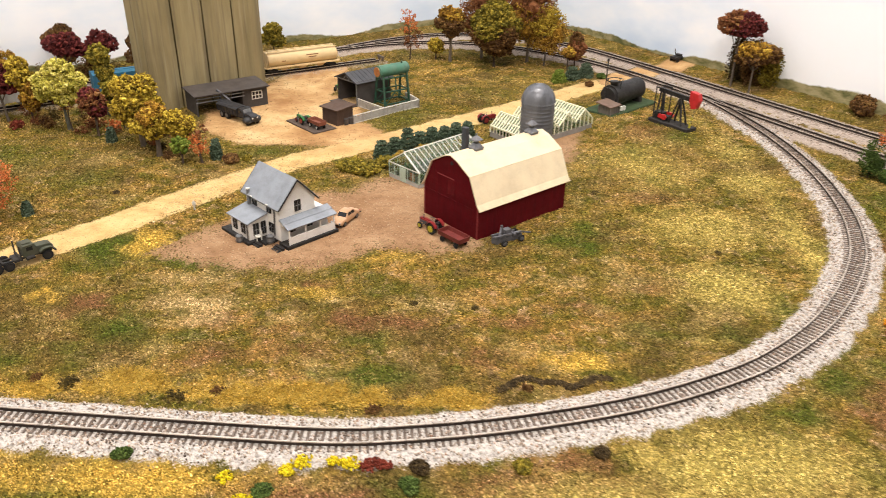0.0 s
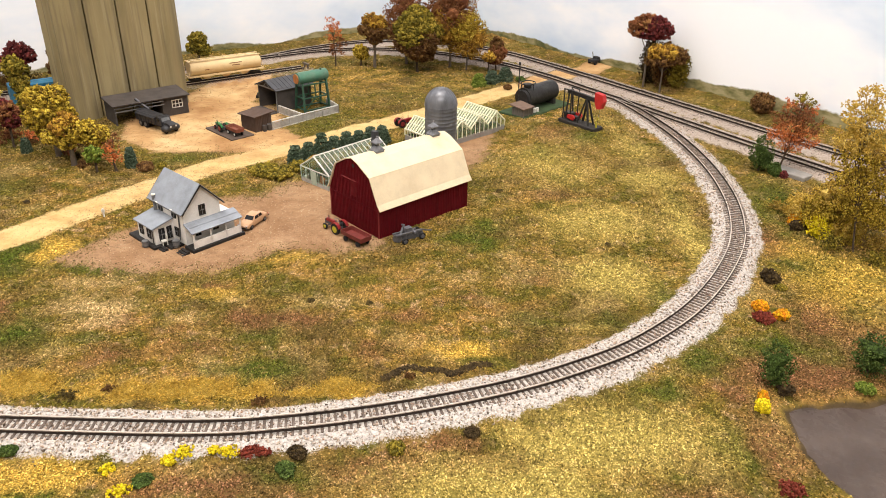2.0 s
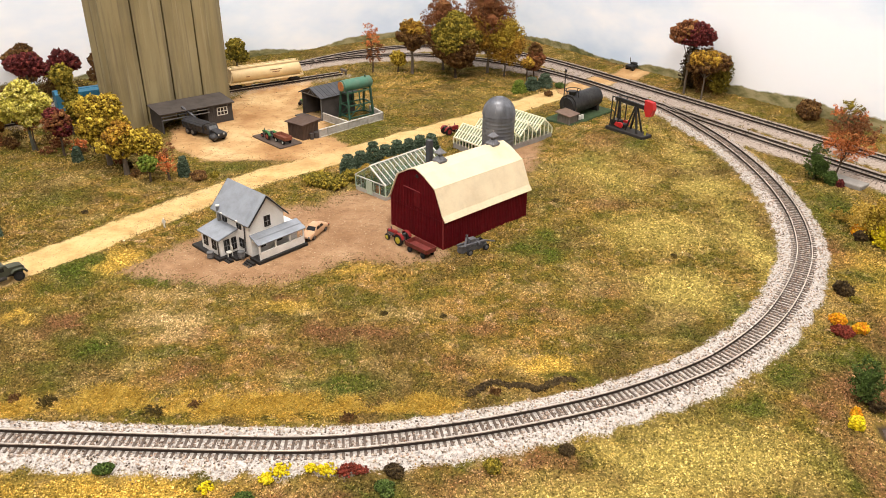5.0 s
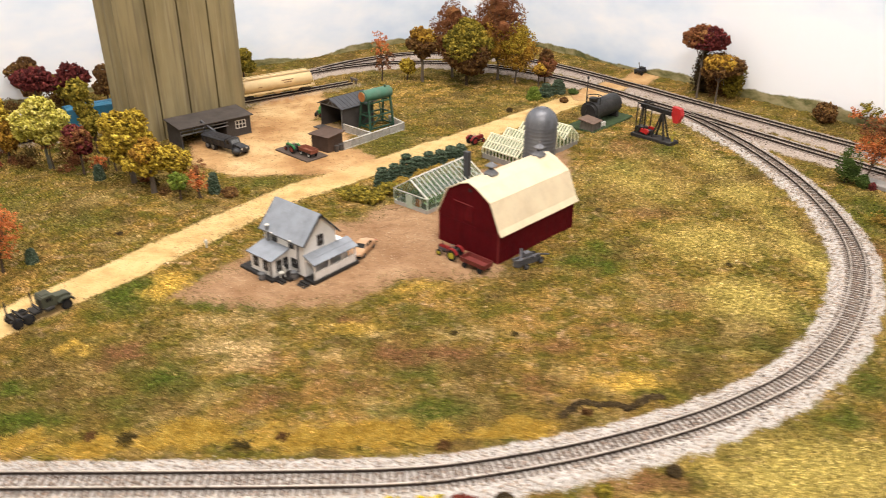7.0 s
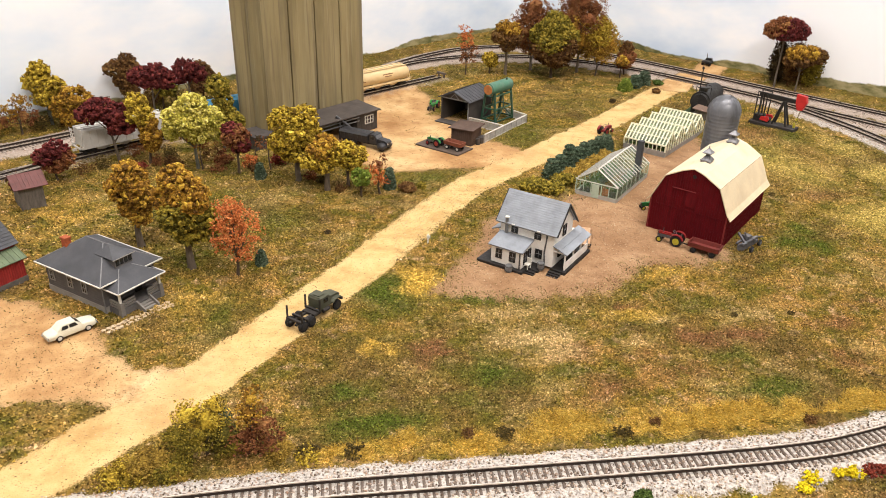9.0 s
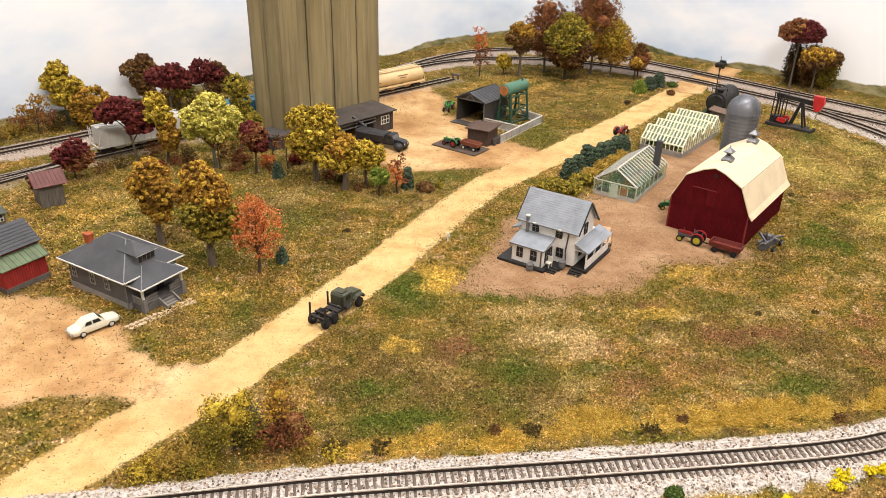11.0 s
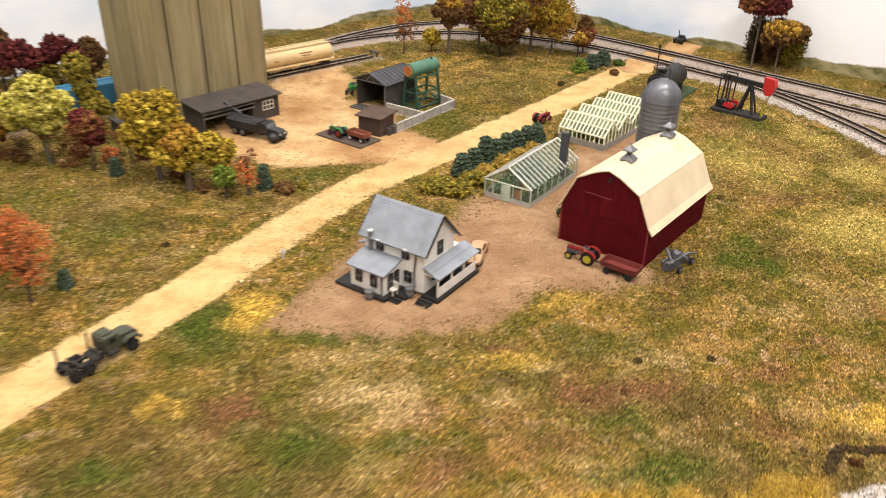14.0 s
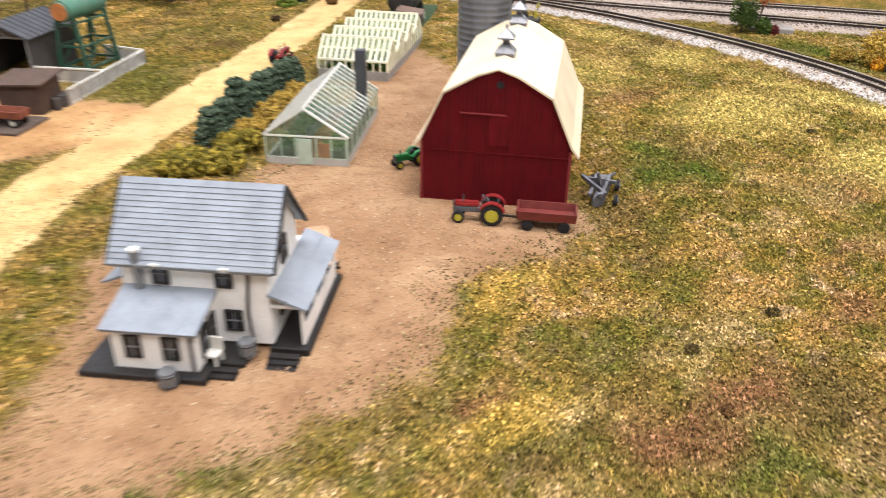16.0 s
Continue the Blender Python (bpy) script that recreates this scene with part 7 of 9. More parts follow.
def hopper_car(x, y, rz, length, paint, label, ribs):
    """A covered hopper: rounded or ribbed sides over sloped bays."""
    t = thing("hopper_car", x, y, rz, label, "railway wagon", "wagons on the siding", z=0.62)
    l, w = length / 2, 0.98
    if ribs:
        prof = [(-w, 0.75), (w, 0.75), (w, 2.15), (w * 0.9, 2.3), (-w * 0.9, 2.3), (-w, 2.15)]
    else:
        prof = [(w * math.sin(a) * 1.05, 1.52 + 0.86 * -math.cos(a)) for a in [math.pi * (-0.86 + 1.72 * i / 18) for i in range(19)]]
    bm = bmesh.new()
    prism(bm, prof, "x", -l + 0.45, l - 0.45)
    body = part("body", bm, paint, t, smooth=not ribs)
    for i in range(13 if ribs else 0):
        for s in (-1, 1):
            bm = bmesh.new()
            box(bm, -l + 0.5 + i * (length - 1.0) / 12, s * (w + 0.03), 0.75, 0.07, 0.07, 1.42)
            part("rib", bm, paint, body)
    bm = bmesh.new()
    for s in (-1, 1):
        bar(bm, (-l + 0.2, s * 0.92, 0.72), (l - 0.2, s * 0.92, 0.72), 0.16)
    part("sill", bm, paint if not ribs else hopper_white, body)
    for k in range(3):
        bm = bmesh.new()
        xc = (k - 1) * length * 0.24
        lo = [(xc - 0.25, -0.4, 0.18), (xc + 0.25, -0.4, 0.18), (xc + 0.25, 0.4, 0.18), (xc - 0.25, 0.4, 0.18)]
        hi = [(xc - 0.85, -0.85, 0.78), (xc + 0.85, -0.85, 0.78), (xc + 0.85, 0.85, 0.78), (xc - 0.85, 0.85, 0.78)]
        a, b = [bm.verts.new(p) for p in lo], [bm.verts.new(p) for p in hi]
        bm.faces.new(a[::-1])
        bm.faces.new(b)
        for i in range(4):
            j = (i + 1) % 4
            bm.faces.new((a[i], a[j], b[j], b[i]))
        part("discharge_bay", bm, paint, t)
    zt = 2.38
    bm = bmesh.new()
    box(bm, 0, 0, zt - 0.12, length - 1.6, 0.34, 0.14)
    part("hatch", bm, paint, t, "long roof hatch")
    for s in (-1, 1):
        bm = bmesh.new()
        bar(bm, (-l + 0.3, s * 0.55, zt), (l - 0.3, s * 0.55, zt), 0.05, 0.16)
        part("running_board", bm, paint, t)
        for i in range(9):
            bm = bmesh.new()
            xx = -l + 0.6 + i * (length - 1.2) / 8
            bar(bm, (xx, s * 0.42, zt - 0.1), (xx, s * 0.62, zt), 0.06)
            part("bracket", bm, paint, t)
        bm = bmesh.new()
        for zz in (0.9, 1.2, 1.5, 1.8, 2.1):
            bar(bm, (s * (l - 0.12), 0.45, zz), (s * (l - 0.12), 0.9, zz), 0.05)
        for yy in (0.45, 0.9):
            bar(bm, (s * (l - 0.12), yy, 0.7), (s * (l - 0.12), yy, 2.3), 0.05)
        part("ladder", bm, paint, t)
        bm = bmesh.new()
        bar(bm, (s * (l - 0.45), -0.85, 0.75), (s * (l - 0.12), -0.85, 0.75), 0.12)
        bar(bm, (s * (l - 0.12), -0.9, 0.72), (s * (l - 0.12), 0.9, 0.72), 0.14)
        bar(bm, (s * (l - 0.12), -0.9, 0.75), (s * (l - 0.5), -0.9, 2.1), 0.07)
        bar(bm, (s * (l - 0.1), 0, 0.5), (s * (l + 0.25), 0, 0.5), 0.18)
        part("end_frame", bm, paint, t)
        truck_bogie(t, s * (l - 1.05), -0.02)
    if not ribs:
        for s in (-1, 1):
            for x0, zz, n in ((1.1, 1.75, 1.5), (1.1, 1.50, 1.0), (-2.4, 1.35, 0.5), (2.6, 1.62, 0.6)):
                bm = bmesh.new()
                box(bm, x0, s * (1.01 if zz < 1.6 else 0.985), zz, n, 0.03, 0.10)
                part("lettering_bar", bm, faded_print, body, "faded brown marking")
    return t


def boxcar(x, y, rz, length, paint, label):
    t = thing("boxcar", x, y, rz, label, "railway wagon", "wagons on the siding", z=0.62)
    l = length / 2
    bm = bmesh.new()
    prism(bm, [(-0.98, 0.55), (0.98, 0.55), (0.98, 2.3), (0.5, 2.45), (-0.5, 2.45), (-0.98, 2.3)], "x", -l, l)
    body = part("body", bm, paint, t)
    for i in range(15):
        for s in (-1, 1):
            bm = bmesh.new()
            box(bm, -l + 0.15 + i * (length - 0.3) / 14, s * 1.0, 0.55, 0.08, 0.06, 1.72)
            part("rib", bm, paint, body)
    bm = bmesh.new()
    box(bm, 0, 0, 2.42, length - 0.1, 0.5, 0.07)
    part("running_board", bm, paint, t)
    for s in (-1, 1):
        bm = bmesh.new()
        box(bm, 0, s * 1.03, 0.62, 1.6, 0.06, 1.6)
        part("door", bm, paint, t)
        truck_bogie(t, s * (l - 1.1), -0.02)
    return t


hopper_car(-18.3, 91.8, 36.8, 9.4, hopper_tan, "tan covered hopper wagon on the siding", False)
hopper_car(-42.0, 74.15, 36.8, 8.4, hopper_white, "white ribbed covered hopper wagon on the siding", True)
boxcar(-33.2, 80.7, 36.8, 8.6, boxcar_blue, "blue boxcar half hidden behind the elevator")


# ---------------------------------------------------------------- oil well and tank
def pump_jack():
    t = thing("pump_jack", 22.05, 75.55, -50.5, "black oil pump jack with a red head and counterweight", "pump jack", z=height_at(22.05, 75.55) + 0.06)
    t.scale = (1.08, 0.95, 0.86)
    bm = bmesh.new()
    box(bm, -0.3, 0, -0.1, 4.3, 1.6, 0.42)
    soften(bm, 0.05)
    part("base", bm, chassis_dark, t, "dark brown base")
    for s in (-1, 1):
        bm = bmesh.new()
        bar(bm, (-0.35, s * 0.42, 0.35), (0.25, s * 0.12, 3.2), 0.16)
        part("samson_leg", bm, tar_black, t)
        bm = bmesh.new()
        bar(bm, (0.95, s * 0.42, 0.35), (0.35, s * 0.12, 3.2), 0.16)
        part("samson_leg", bm, tar_black, t)
        bm = bmesh.new()
        bar(bm, (-1.75, s * 0.5, 0.9), (-1.75, s * 0.22, 3.75), 0.12)
        part("pitman_arm", bm, tar_black, t)
        bm = bmesh.new()
        prism(bm, [(-1.5, 0.65), (-0.75, 0.5), (-0.6, 0.8), (-0.75, 1.1), (-1.4, 1.05)], "y", s * 0.58 - 0.1, s * 0.58 + 0.1)
        part("counterweight", bm, signal_red, t, "red counterweight")
    bm = bmesh.new()
    prism(bm, [(-2.1, 3.30), (1.5, 3.15), (1.5, 3.60), (-2.1, 3.75)], "y", -0.14, 0.14)
    part("walking_beam", bm, tar_black, t)
    bm = bmesh.new()
    prism(bm, [(1.30, 4.3), (2.15, 4.2), (2.3, 3.5), (2.05, 2.6), (1.6, 2.5), (1.35, 3.2)], "y", -0.28, 0.28)
    soften(bm, 0.05)
    part("horse_head", bm, signal_red, t, "red horse head")
    bm = bmesh.new()
    rod(bm, (1.6, 0, 0.3), (1.9, 0, 2.8), 0.045, n=8)
    part("polished_rod", bm, chrome, t)
    bm = bmesh.new()
    rod(bm, (1.6, 0, 0.3), (1.6, 0, 0.95), 0.10, n=10)
    rod(bm, (1.68, 0, 1.2), (1.74, 0, 1.55), 0.09, n=10)
    part("well_head", bm, rim_yellow, t, "small yellow well head")
    bm = bmesh.new()
    box(bm, -1.7, 0, 0.38, 0.9, 0.8, 0.75)
    box(bm, -0.9, 0, 0.38, 0.5, 0.6, 0.5)
    soften(bm, 0.04)
    part("motor", bm, tar_black, t)
    bm = bmesh.new()
    for x, y in ((-2.1, -0.55), (-1.2, -0.55), (-2.1, 0.55), (-1.2, 0.55)):
        rod(bm, (x, y, 0.35), (x, y, 3.9), 0.06, n=8)
    for y in (-0.55, 0.55):
        bar(bm, (-2.15, y, 3.85), (-1.15, y, 3.85), 0.12)
    part("ladder_frame", bm, tar_black, t)
    return t


def oil_tank():
    t = thing("oil_tank", 17.9, 83.3, 48, "black oil tank lying on a mossy green base", "oil tank", z=0.1)
    bm = bmesh.new()
    box(bm, 0.1, -0.1, -0.1, 8.2, 3.6, 0.28)
    soften(bm, 0.08)
    part("base", bm, moss_plate, t, "mossy dark green base plate")
    bm = bmesh.new()
    rod(bm, (-2.2, 0.1, 1.5), (3.3, 0.1, 1.5), 1.08, n=32)
    bmesh.ops.bevel(bm, geom=[e for e in bm.edges if e.calc_face_angle(0) > 1.2], offset=0.25, segments=3, affect="EDGES")
    tank = part("tank", bm, tar_black, t, smooth=True)
    for x in (-1.6, 2.6):
        bm = bmesh.new()
        prism(bm, [(-0.85, 0.1), (1.05, 0.1), (0.95, 0.95), (-0.75, 0.95)], "x", x - 0.2, x + 0.2)
        part("saddle", bm, chassis_dark, t)
    bm = bmesh.new()
    lathe(bm, [(0.42, 2.4), (0.42, 2.8), (0.5, 2.82), (0.5, 2.92), (0.0, 2.95)], 16, (-1.3, 0.1))
    part("manhole", bm, tar_black, t)
    ring = [(-1.3 + 0.95 * math.cos(i * math.pi / 6), 0.1 + 0.8 * math.sin(i * math.pi / 6), 3.05) for i in range(12)]
    for a, b in zip(ring, ring[1:] + ring[:1]):
        bm = bmesh.new()
        bar(bm, a, b, 0.07)
        part("guard_rail", bm, tar_black, t)
    for p in ring[::3]:
        bm = bmesh.new()
        bar(bm, p, (p[0], p[1], 2.3), 0.06)
        part("rail_post", bm, tar_black, t)
    bm = bmesh.new()
    rod(bm, (-2.75, 0.15, 0.1), (-2.75, 0.15, 5.3), 0.055, n=8)
    bar(bm, (-2.75, 0.15, 4.9), (-2.2, 0.15, 4.4), 0.06)
    rod(bm, (-2.75, 0.15, 5.2), (-2.75, 0.15, 5.45), 0.12, n=8)
    part("derrick_pole", bm, tar_black, t)
    bm = bmesh.new()
    box(bm, -3.1, -0.75, 0.1, 1.5, 1.5, 0.85)
    part("pump_house", bm, old_wood, t, "small wooden pump house")
    bm = bmesh.new()
    slab(bm, [(-4.1, -1.7, 1.05), (-2.2, -1.7, 1.05), (-2.2, 0.2, 1.3), (-4.1, 0.2, 1.3)], 0.09)
    part("pump_roof", bm, brown_plank, t, "brown plank roof")
    for x in (-3.9, -2.35):
        bm = bmesh.new()
        box(bm, x, -1.55, 0.1, 0.12, 0.12, 0.92)
        part("post", bm, old_wood, t)
    for x, y in ((-1.6, -1.25), (-1.2, -1.35)):
        bm = bmesh.new()
        rod(bm, (x, y, 0.18), (x, y, 0.62), 0.16, n=12)
        part("drum", bm, off_white, t, "pale drum")
    return t


brown_plank = painted("brown_plank", (0.175, 0.115, 0.085), 0.85, vary=0.3, per_cm=3)
pump_jack()
oil_tank()


def junk_heap():
    t = thing("track_cart", 27.6, 103.4, 40, "dark track cart standing beyond the crossing", "cart", z=0.3)
    bm = bmesh.new()
    box(bm, 0, 0, 0.35, 2.0, 1.1, 0.35)
    box(bm, 0.3, 0, 0.65, 0.9, 0.8, 0.3)
    soften(bm, 0.06)
    part("body", bm, tar_black, t)
    for x in (-0.6, 0.6):
        for s in (-1, 1):
            wheel(t, x, s * 0.5, 0.28, 0.28, 0.15, chassis_dark)
    bm = bmesh.new()
    bar(bm, (-0.5, 0, 0.6), (-0.8, 0, 1.7), 0.07)
    bar(bm, (1.4, 0.4, 0.0), (1.5, 0.4, 1.9), 0.08)
    part("lever", bm, tar_black, t)
    return t


junk_heap()


def marker_post(x, y, label):
    t = thing("marker_post", x, y, 0, label, "post", "road markers")
    bm = bmesh.new()
    box(bm, 0, 0, -0.1, 0.1, 0.1, 0.85)
    soften(bm, 0.015)
    part("post", bm, off_white, t)
    bm = bmesh.new()
    box(bm, 0.03, -0.07, 0.45, 0.26, 0.04, 0.22)
    part("plate", bm, off_white, t)


marker_post(-16.6, 53.3, "small white marker post at the road edge")


def bumper_stop():
    t = thing("buffer_stop", -9.8, 98.1, 37, "dark wooden buffer stop ending the siding", "buffer stop", z=0.35)
    bm = bmesh.new()
    bar(bm, (0, -0.7, 0.5), (0, 0.7, 0.5), 0.25)
    part("beam", bm, tie_wood, t)
    for y in (-0.45, 0.45):
        bm = bmesh.new()
        bar(bm, (0, y, -0.2), (0, y, 0.6), 0.18)
        part("post", bm, tie_wood, t)


bumper_stop()
bm = bmesh.new()
box(bm, 0, 0, -0.6, 3.2, 1.5, 0.95, 0)
soften(bm, 0.06)
solo("culvert", bm, pale_concrete, 38.9, 65.3, -52, "grey concrete culvert slab beside the tracks", "culvert", kind="structure")


# ---------------------------------------------------------------- plants
bark = painted("bark", (0.085, 0.058, 0.038), 0.9, vary=0.4, per_cm=3, bump=0.5, stretch=(3, 3, 0.6))
bark_pale = painted("bark_pale", (0.135, 0.105, 0.075), 0.9, vary=0.35, per_cm=3, bump=0.5, stretch=(3, 3, 0.6))
bark_grey = painted("bark_grey", (0.115, 0.115, 0.085), 0.9, vary=0.35, per_cm=3, bump=0.5)
LEAF = {
    # gold's darkest tone doubles as shaded recesses, its palest as lit tips
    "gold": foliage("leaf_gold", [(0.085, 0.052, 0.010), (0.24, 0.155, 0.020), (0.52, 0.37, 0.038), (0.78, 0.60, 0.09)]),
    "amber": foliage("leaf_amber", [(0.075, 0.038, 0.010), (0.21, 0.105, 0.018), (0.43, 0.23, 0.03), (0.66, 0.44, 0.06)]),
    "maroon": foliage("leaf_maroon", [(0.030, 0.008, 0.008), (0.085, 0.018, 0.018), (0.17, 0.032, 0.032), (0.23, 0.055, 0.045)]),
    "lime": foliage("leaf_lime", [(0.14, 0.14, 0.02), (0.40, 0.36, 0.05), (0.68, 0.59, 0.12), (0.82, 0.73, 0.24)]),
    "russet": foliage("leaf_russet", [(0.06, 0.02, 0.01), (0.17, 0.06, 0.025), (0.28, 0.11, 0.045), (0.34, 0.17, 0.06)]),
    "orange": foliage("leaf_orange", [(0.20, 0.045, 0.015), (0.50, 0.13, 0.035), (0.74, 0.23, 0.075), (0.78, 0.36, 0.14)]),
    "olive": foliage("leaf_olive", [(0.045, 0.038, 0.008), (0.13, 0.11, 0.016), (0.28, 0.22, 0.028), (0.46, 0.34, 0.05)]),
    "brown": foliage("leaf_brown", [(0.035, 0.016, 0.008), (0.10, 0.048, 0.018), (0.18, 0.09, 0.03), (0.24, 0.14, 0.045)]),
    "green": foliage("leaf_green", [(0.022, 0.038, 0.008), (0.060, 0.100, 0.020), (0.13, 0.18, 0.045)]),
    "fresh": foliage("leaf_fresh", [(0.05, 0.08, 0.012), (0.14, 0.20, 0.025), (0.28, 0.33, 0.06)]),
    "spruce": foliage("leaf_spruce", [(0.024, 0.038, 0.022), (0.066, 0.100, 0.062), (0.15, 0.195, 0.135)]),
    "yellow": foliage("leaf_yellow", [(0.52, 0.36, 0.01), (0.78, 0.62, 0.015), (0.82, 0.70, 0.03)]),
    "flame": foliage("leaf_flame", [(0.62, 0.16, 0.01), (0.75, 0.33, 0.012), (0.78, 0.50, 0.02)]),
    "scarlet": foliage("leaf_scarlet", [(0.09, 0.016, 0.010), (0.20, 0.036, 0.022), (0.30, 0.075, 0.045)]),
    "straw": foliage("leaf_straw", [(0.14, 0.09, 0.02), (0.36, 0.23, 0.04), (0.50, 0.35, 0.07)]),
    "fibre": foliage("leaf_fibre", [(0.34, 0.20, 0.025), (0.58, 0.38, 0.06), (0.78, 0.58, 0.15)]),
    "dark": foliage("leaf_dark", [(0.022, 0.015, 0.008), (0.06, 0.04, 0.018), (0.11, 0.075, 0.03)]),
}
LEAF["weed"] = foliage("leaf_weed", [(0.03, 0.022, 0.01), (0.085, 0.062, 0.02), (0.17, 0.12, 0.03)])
seed_count = [100]


def next_seed():
    seed_count[0] += 1
    return seed_count[0]


def lump_shape():
    """A sphere of twenty faces: its corners and triangles."""
    bm = bmesh.new()
    bmesh.ops.create_icosphere(bm, subdivisions=1, radius=1)
    v = np.array([p.co[:] for p in bm.verts])
    f = np.array([[p.index for p in q.verts] for q in bm.faces])
    bm.free()
    return v, f


LUMP_V, LUMP_F = lump_shape()


def lumps(centres, radii, seed):
    """Ragged foam lumps: spheres dented and torn at random, each an island of its own."""
    rng = np.random.default_rng(seed)
    n, k = len(centres), len(LUMP_V)
    bite = rng.uniform(0.55, 1.35, (n, k, 1))
    axes = rng.uniform(0.72, 1.28, (n, 1, 3))
    ang = rng.uniform(0, 6.283, n)
    c, s = np.cos(ang), np.sin(ang)
    p = LUMP_V[None] * bite * axes
    p = np.stack([p[:, :, 0] * c[:, None] - p[:, :, 1] * s[:, None], p[:, :, 0] * s[:, None] + p[:, :, 1] * c[:, None], p[:, :, 2]], 2)
    v = p * np.asarray(radii)[:, None, None] + np.asarray(centres)[:, None, :]
    return v.reshape(-1, 3), (LUMP_F[None] + (np.arange(n) * k)[:, None, None]).reshape(-1, 3)


def crown_mesh(blobs, leaf, grain, density, airy=0.0):
    """Foliage over a set of lumps (x, y, z, radius, height radius): ragged foam clumps all over each, with loose crumbs; thin tufts of crumbs when airy."""
    rng = np.random.default_rng(next_seed())
    pts, rad, cen, big = [], [], [], []
    fine = min(grain, 0.115)
    foam = airy < 0.3 and grain >= 0.085
    for x, y, z, r, h in blobs:
        area = 4 * math.pi * r * h
        if foam:
            size0 = min(0.085 + 0.36 * fine, 0.28 * min(r, h))
            m = max(12, int(min(density, 1.6) ** 0.5 * area / (size0 ** 2 * 3.1)))
        else:
            m = max(9, int(min(density, 3.0) * (3.0 - 1.6 * airy) * area * (2.0 if airy < 0.3 else 1.0)))
        d = rng.normal(size=(m, 3))
        d /= np.linalg.norm(d, axis=1)[:, None]
        lump = 0.97 + 0.08 * np.sin(d[:, 0] * 5 + x * 7 + z) * np.cos(d[:, 1] * 6 + y * 5) + 0.07 * np.sin(d[:, 2] * 9 + x)
        s = lump * (1.0 - rng.random(m) ** 1.5 * (0.24 + 0.6 * airy))
        centre = np.column_stack([x + d[:, 0] * r * s, y + d[:, 1] * r * s, z + d[:, 2] * h * s])
        if airy < 0.4:  # dim heart of the lump
            cen.append(np.array([(x, y, z)]))
            big.append(np.array([(0.62 if foam else 0.8 if airy < 0.3 else 0.45) * min(r, h)]))
        if foam:
            cen.append(centre)
            big.append(size0 * rng.choice([0.6, 0.85, 1.1, 1.5], m) * rng.uniform(0.85, 1.15, m))
            per, size = 2, np.full(m, size0 * 1.25)
        else:
            per, size = 7, np.minimum(rng.uniform(0.14, 0.30, m), 0.45 * min(r, h)) * (1 + 0.3 * airy)
        e = rng.normal(size=(m, per, 3))
        e /= np.linalg.norm(e, axis=2)[:, :, None]
        e *= size[:, None, None] * rng.uniform(0.8 if foam else 0.5, 1.0, (m, per, 1))
        pts.append((centre[:, None] + e).reshape(-1, 3))
        rad.append(fine * rng.uniform(0.5, 1.1, m * per) * (0.8 if foam else 1))
    c, r = np.vstack(pts), np.concatenate(rad)
    keep = c[:, 2] > 0.02
    v, f = grains(c[keep], r[keep], 0.7, next_seed(), 8)
    if cen:
        c, r = np.vstack(cen), np.concatenate(big)
        keep = c[:, 2] > -0.05
        v2, f2 = lumps(c[keep], r[keep], next_seed())
        v, f = np.vstack([v, v2]), np.vstack([f, f2 + len(v)])
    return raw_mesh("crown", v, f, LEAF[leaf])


def limb_mesh(blobs, trunk_r, height, lean, fork):
    """Trunk and limbs that reach into each lump of the crown."""
    rng = random.Random(next_seed())
    bm = bmesh.new()
    top = Vector((lean[0], lean[1], height))
    mid = Vector((lean[0] * 0.4 + rng.uniform(-0.1, 0.1), lean[1] * 0.4, height * 0.5))
    rod(bm, (0, 0, -0.25), (0, 0, 0.12), trunk_r * 1.55, trunk_r * 1.1, 9)
    rod(bm, (0, 0, 0.1), mid, trunk_r * 1.1, trunk_r * 0.85, 9)
    rod(bm, mid, top, trunk_r * 0.85, trunk_r * 0.6, 9)
    for x, y, z, r, h in blobs:
        base = mid.lerp(top, rng.uniform(0.1, 0.9)) if fork else top
        tip = Vector((x, y, z))
        rod(bm, base, tip, trunk_r * 0.55, trunk_r * 0.2, 6)
        for _ in range(3):
            d = Vector((rng.uniform(-1, 1), rng.uniform(-1, 1), rng.uniform(-0.3, 1))).normalized()
            rod(bm, base.lerp(tip, rng.uniform(0.4, 0.95)), tip + Vector((d.x * r * 0.8, d.y * r * 0.8, d.z * h * 0.8)), trunk_r * 0.22, trunk_r * 0.08, 5)
    return bm


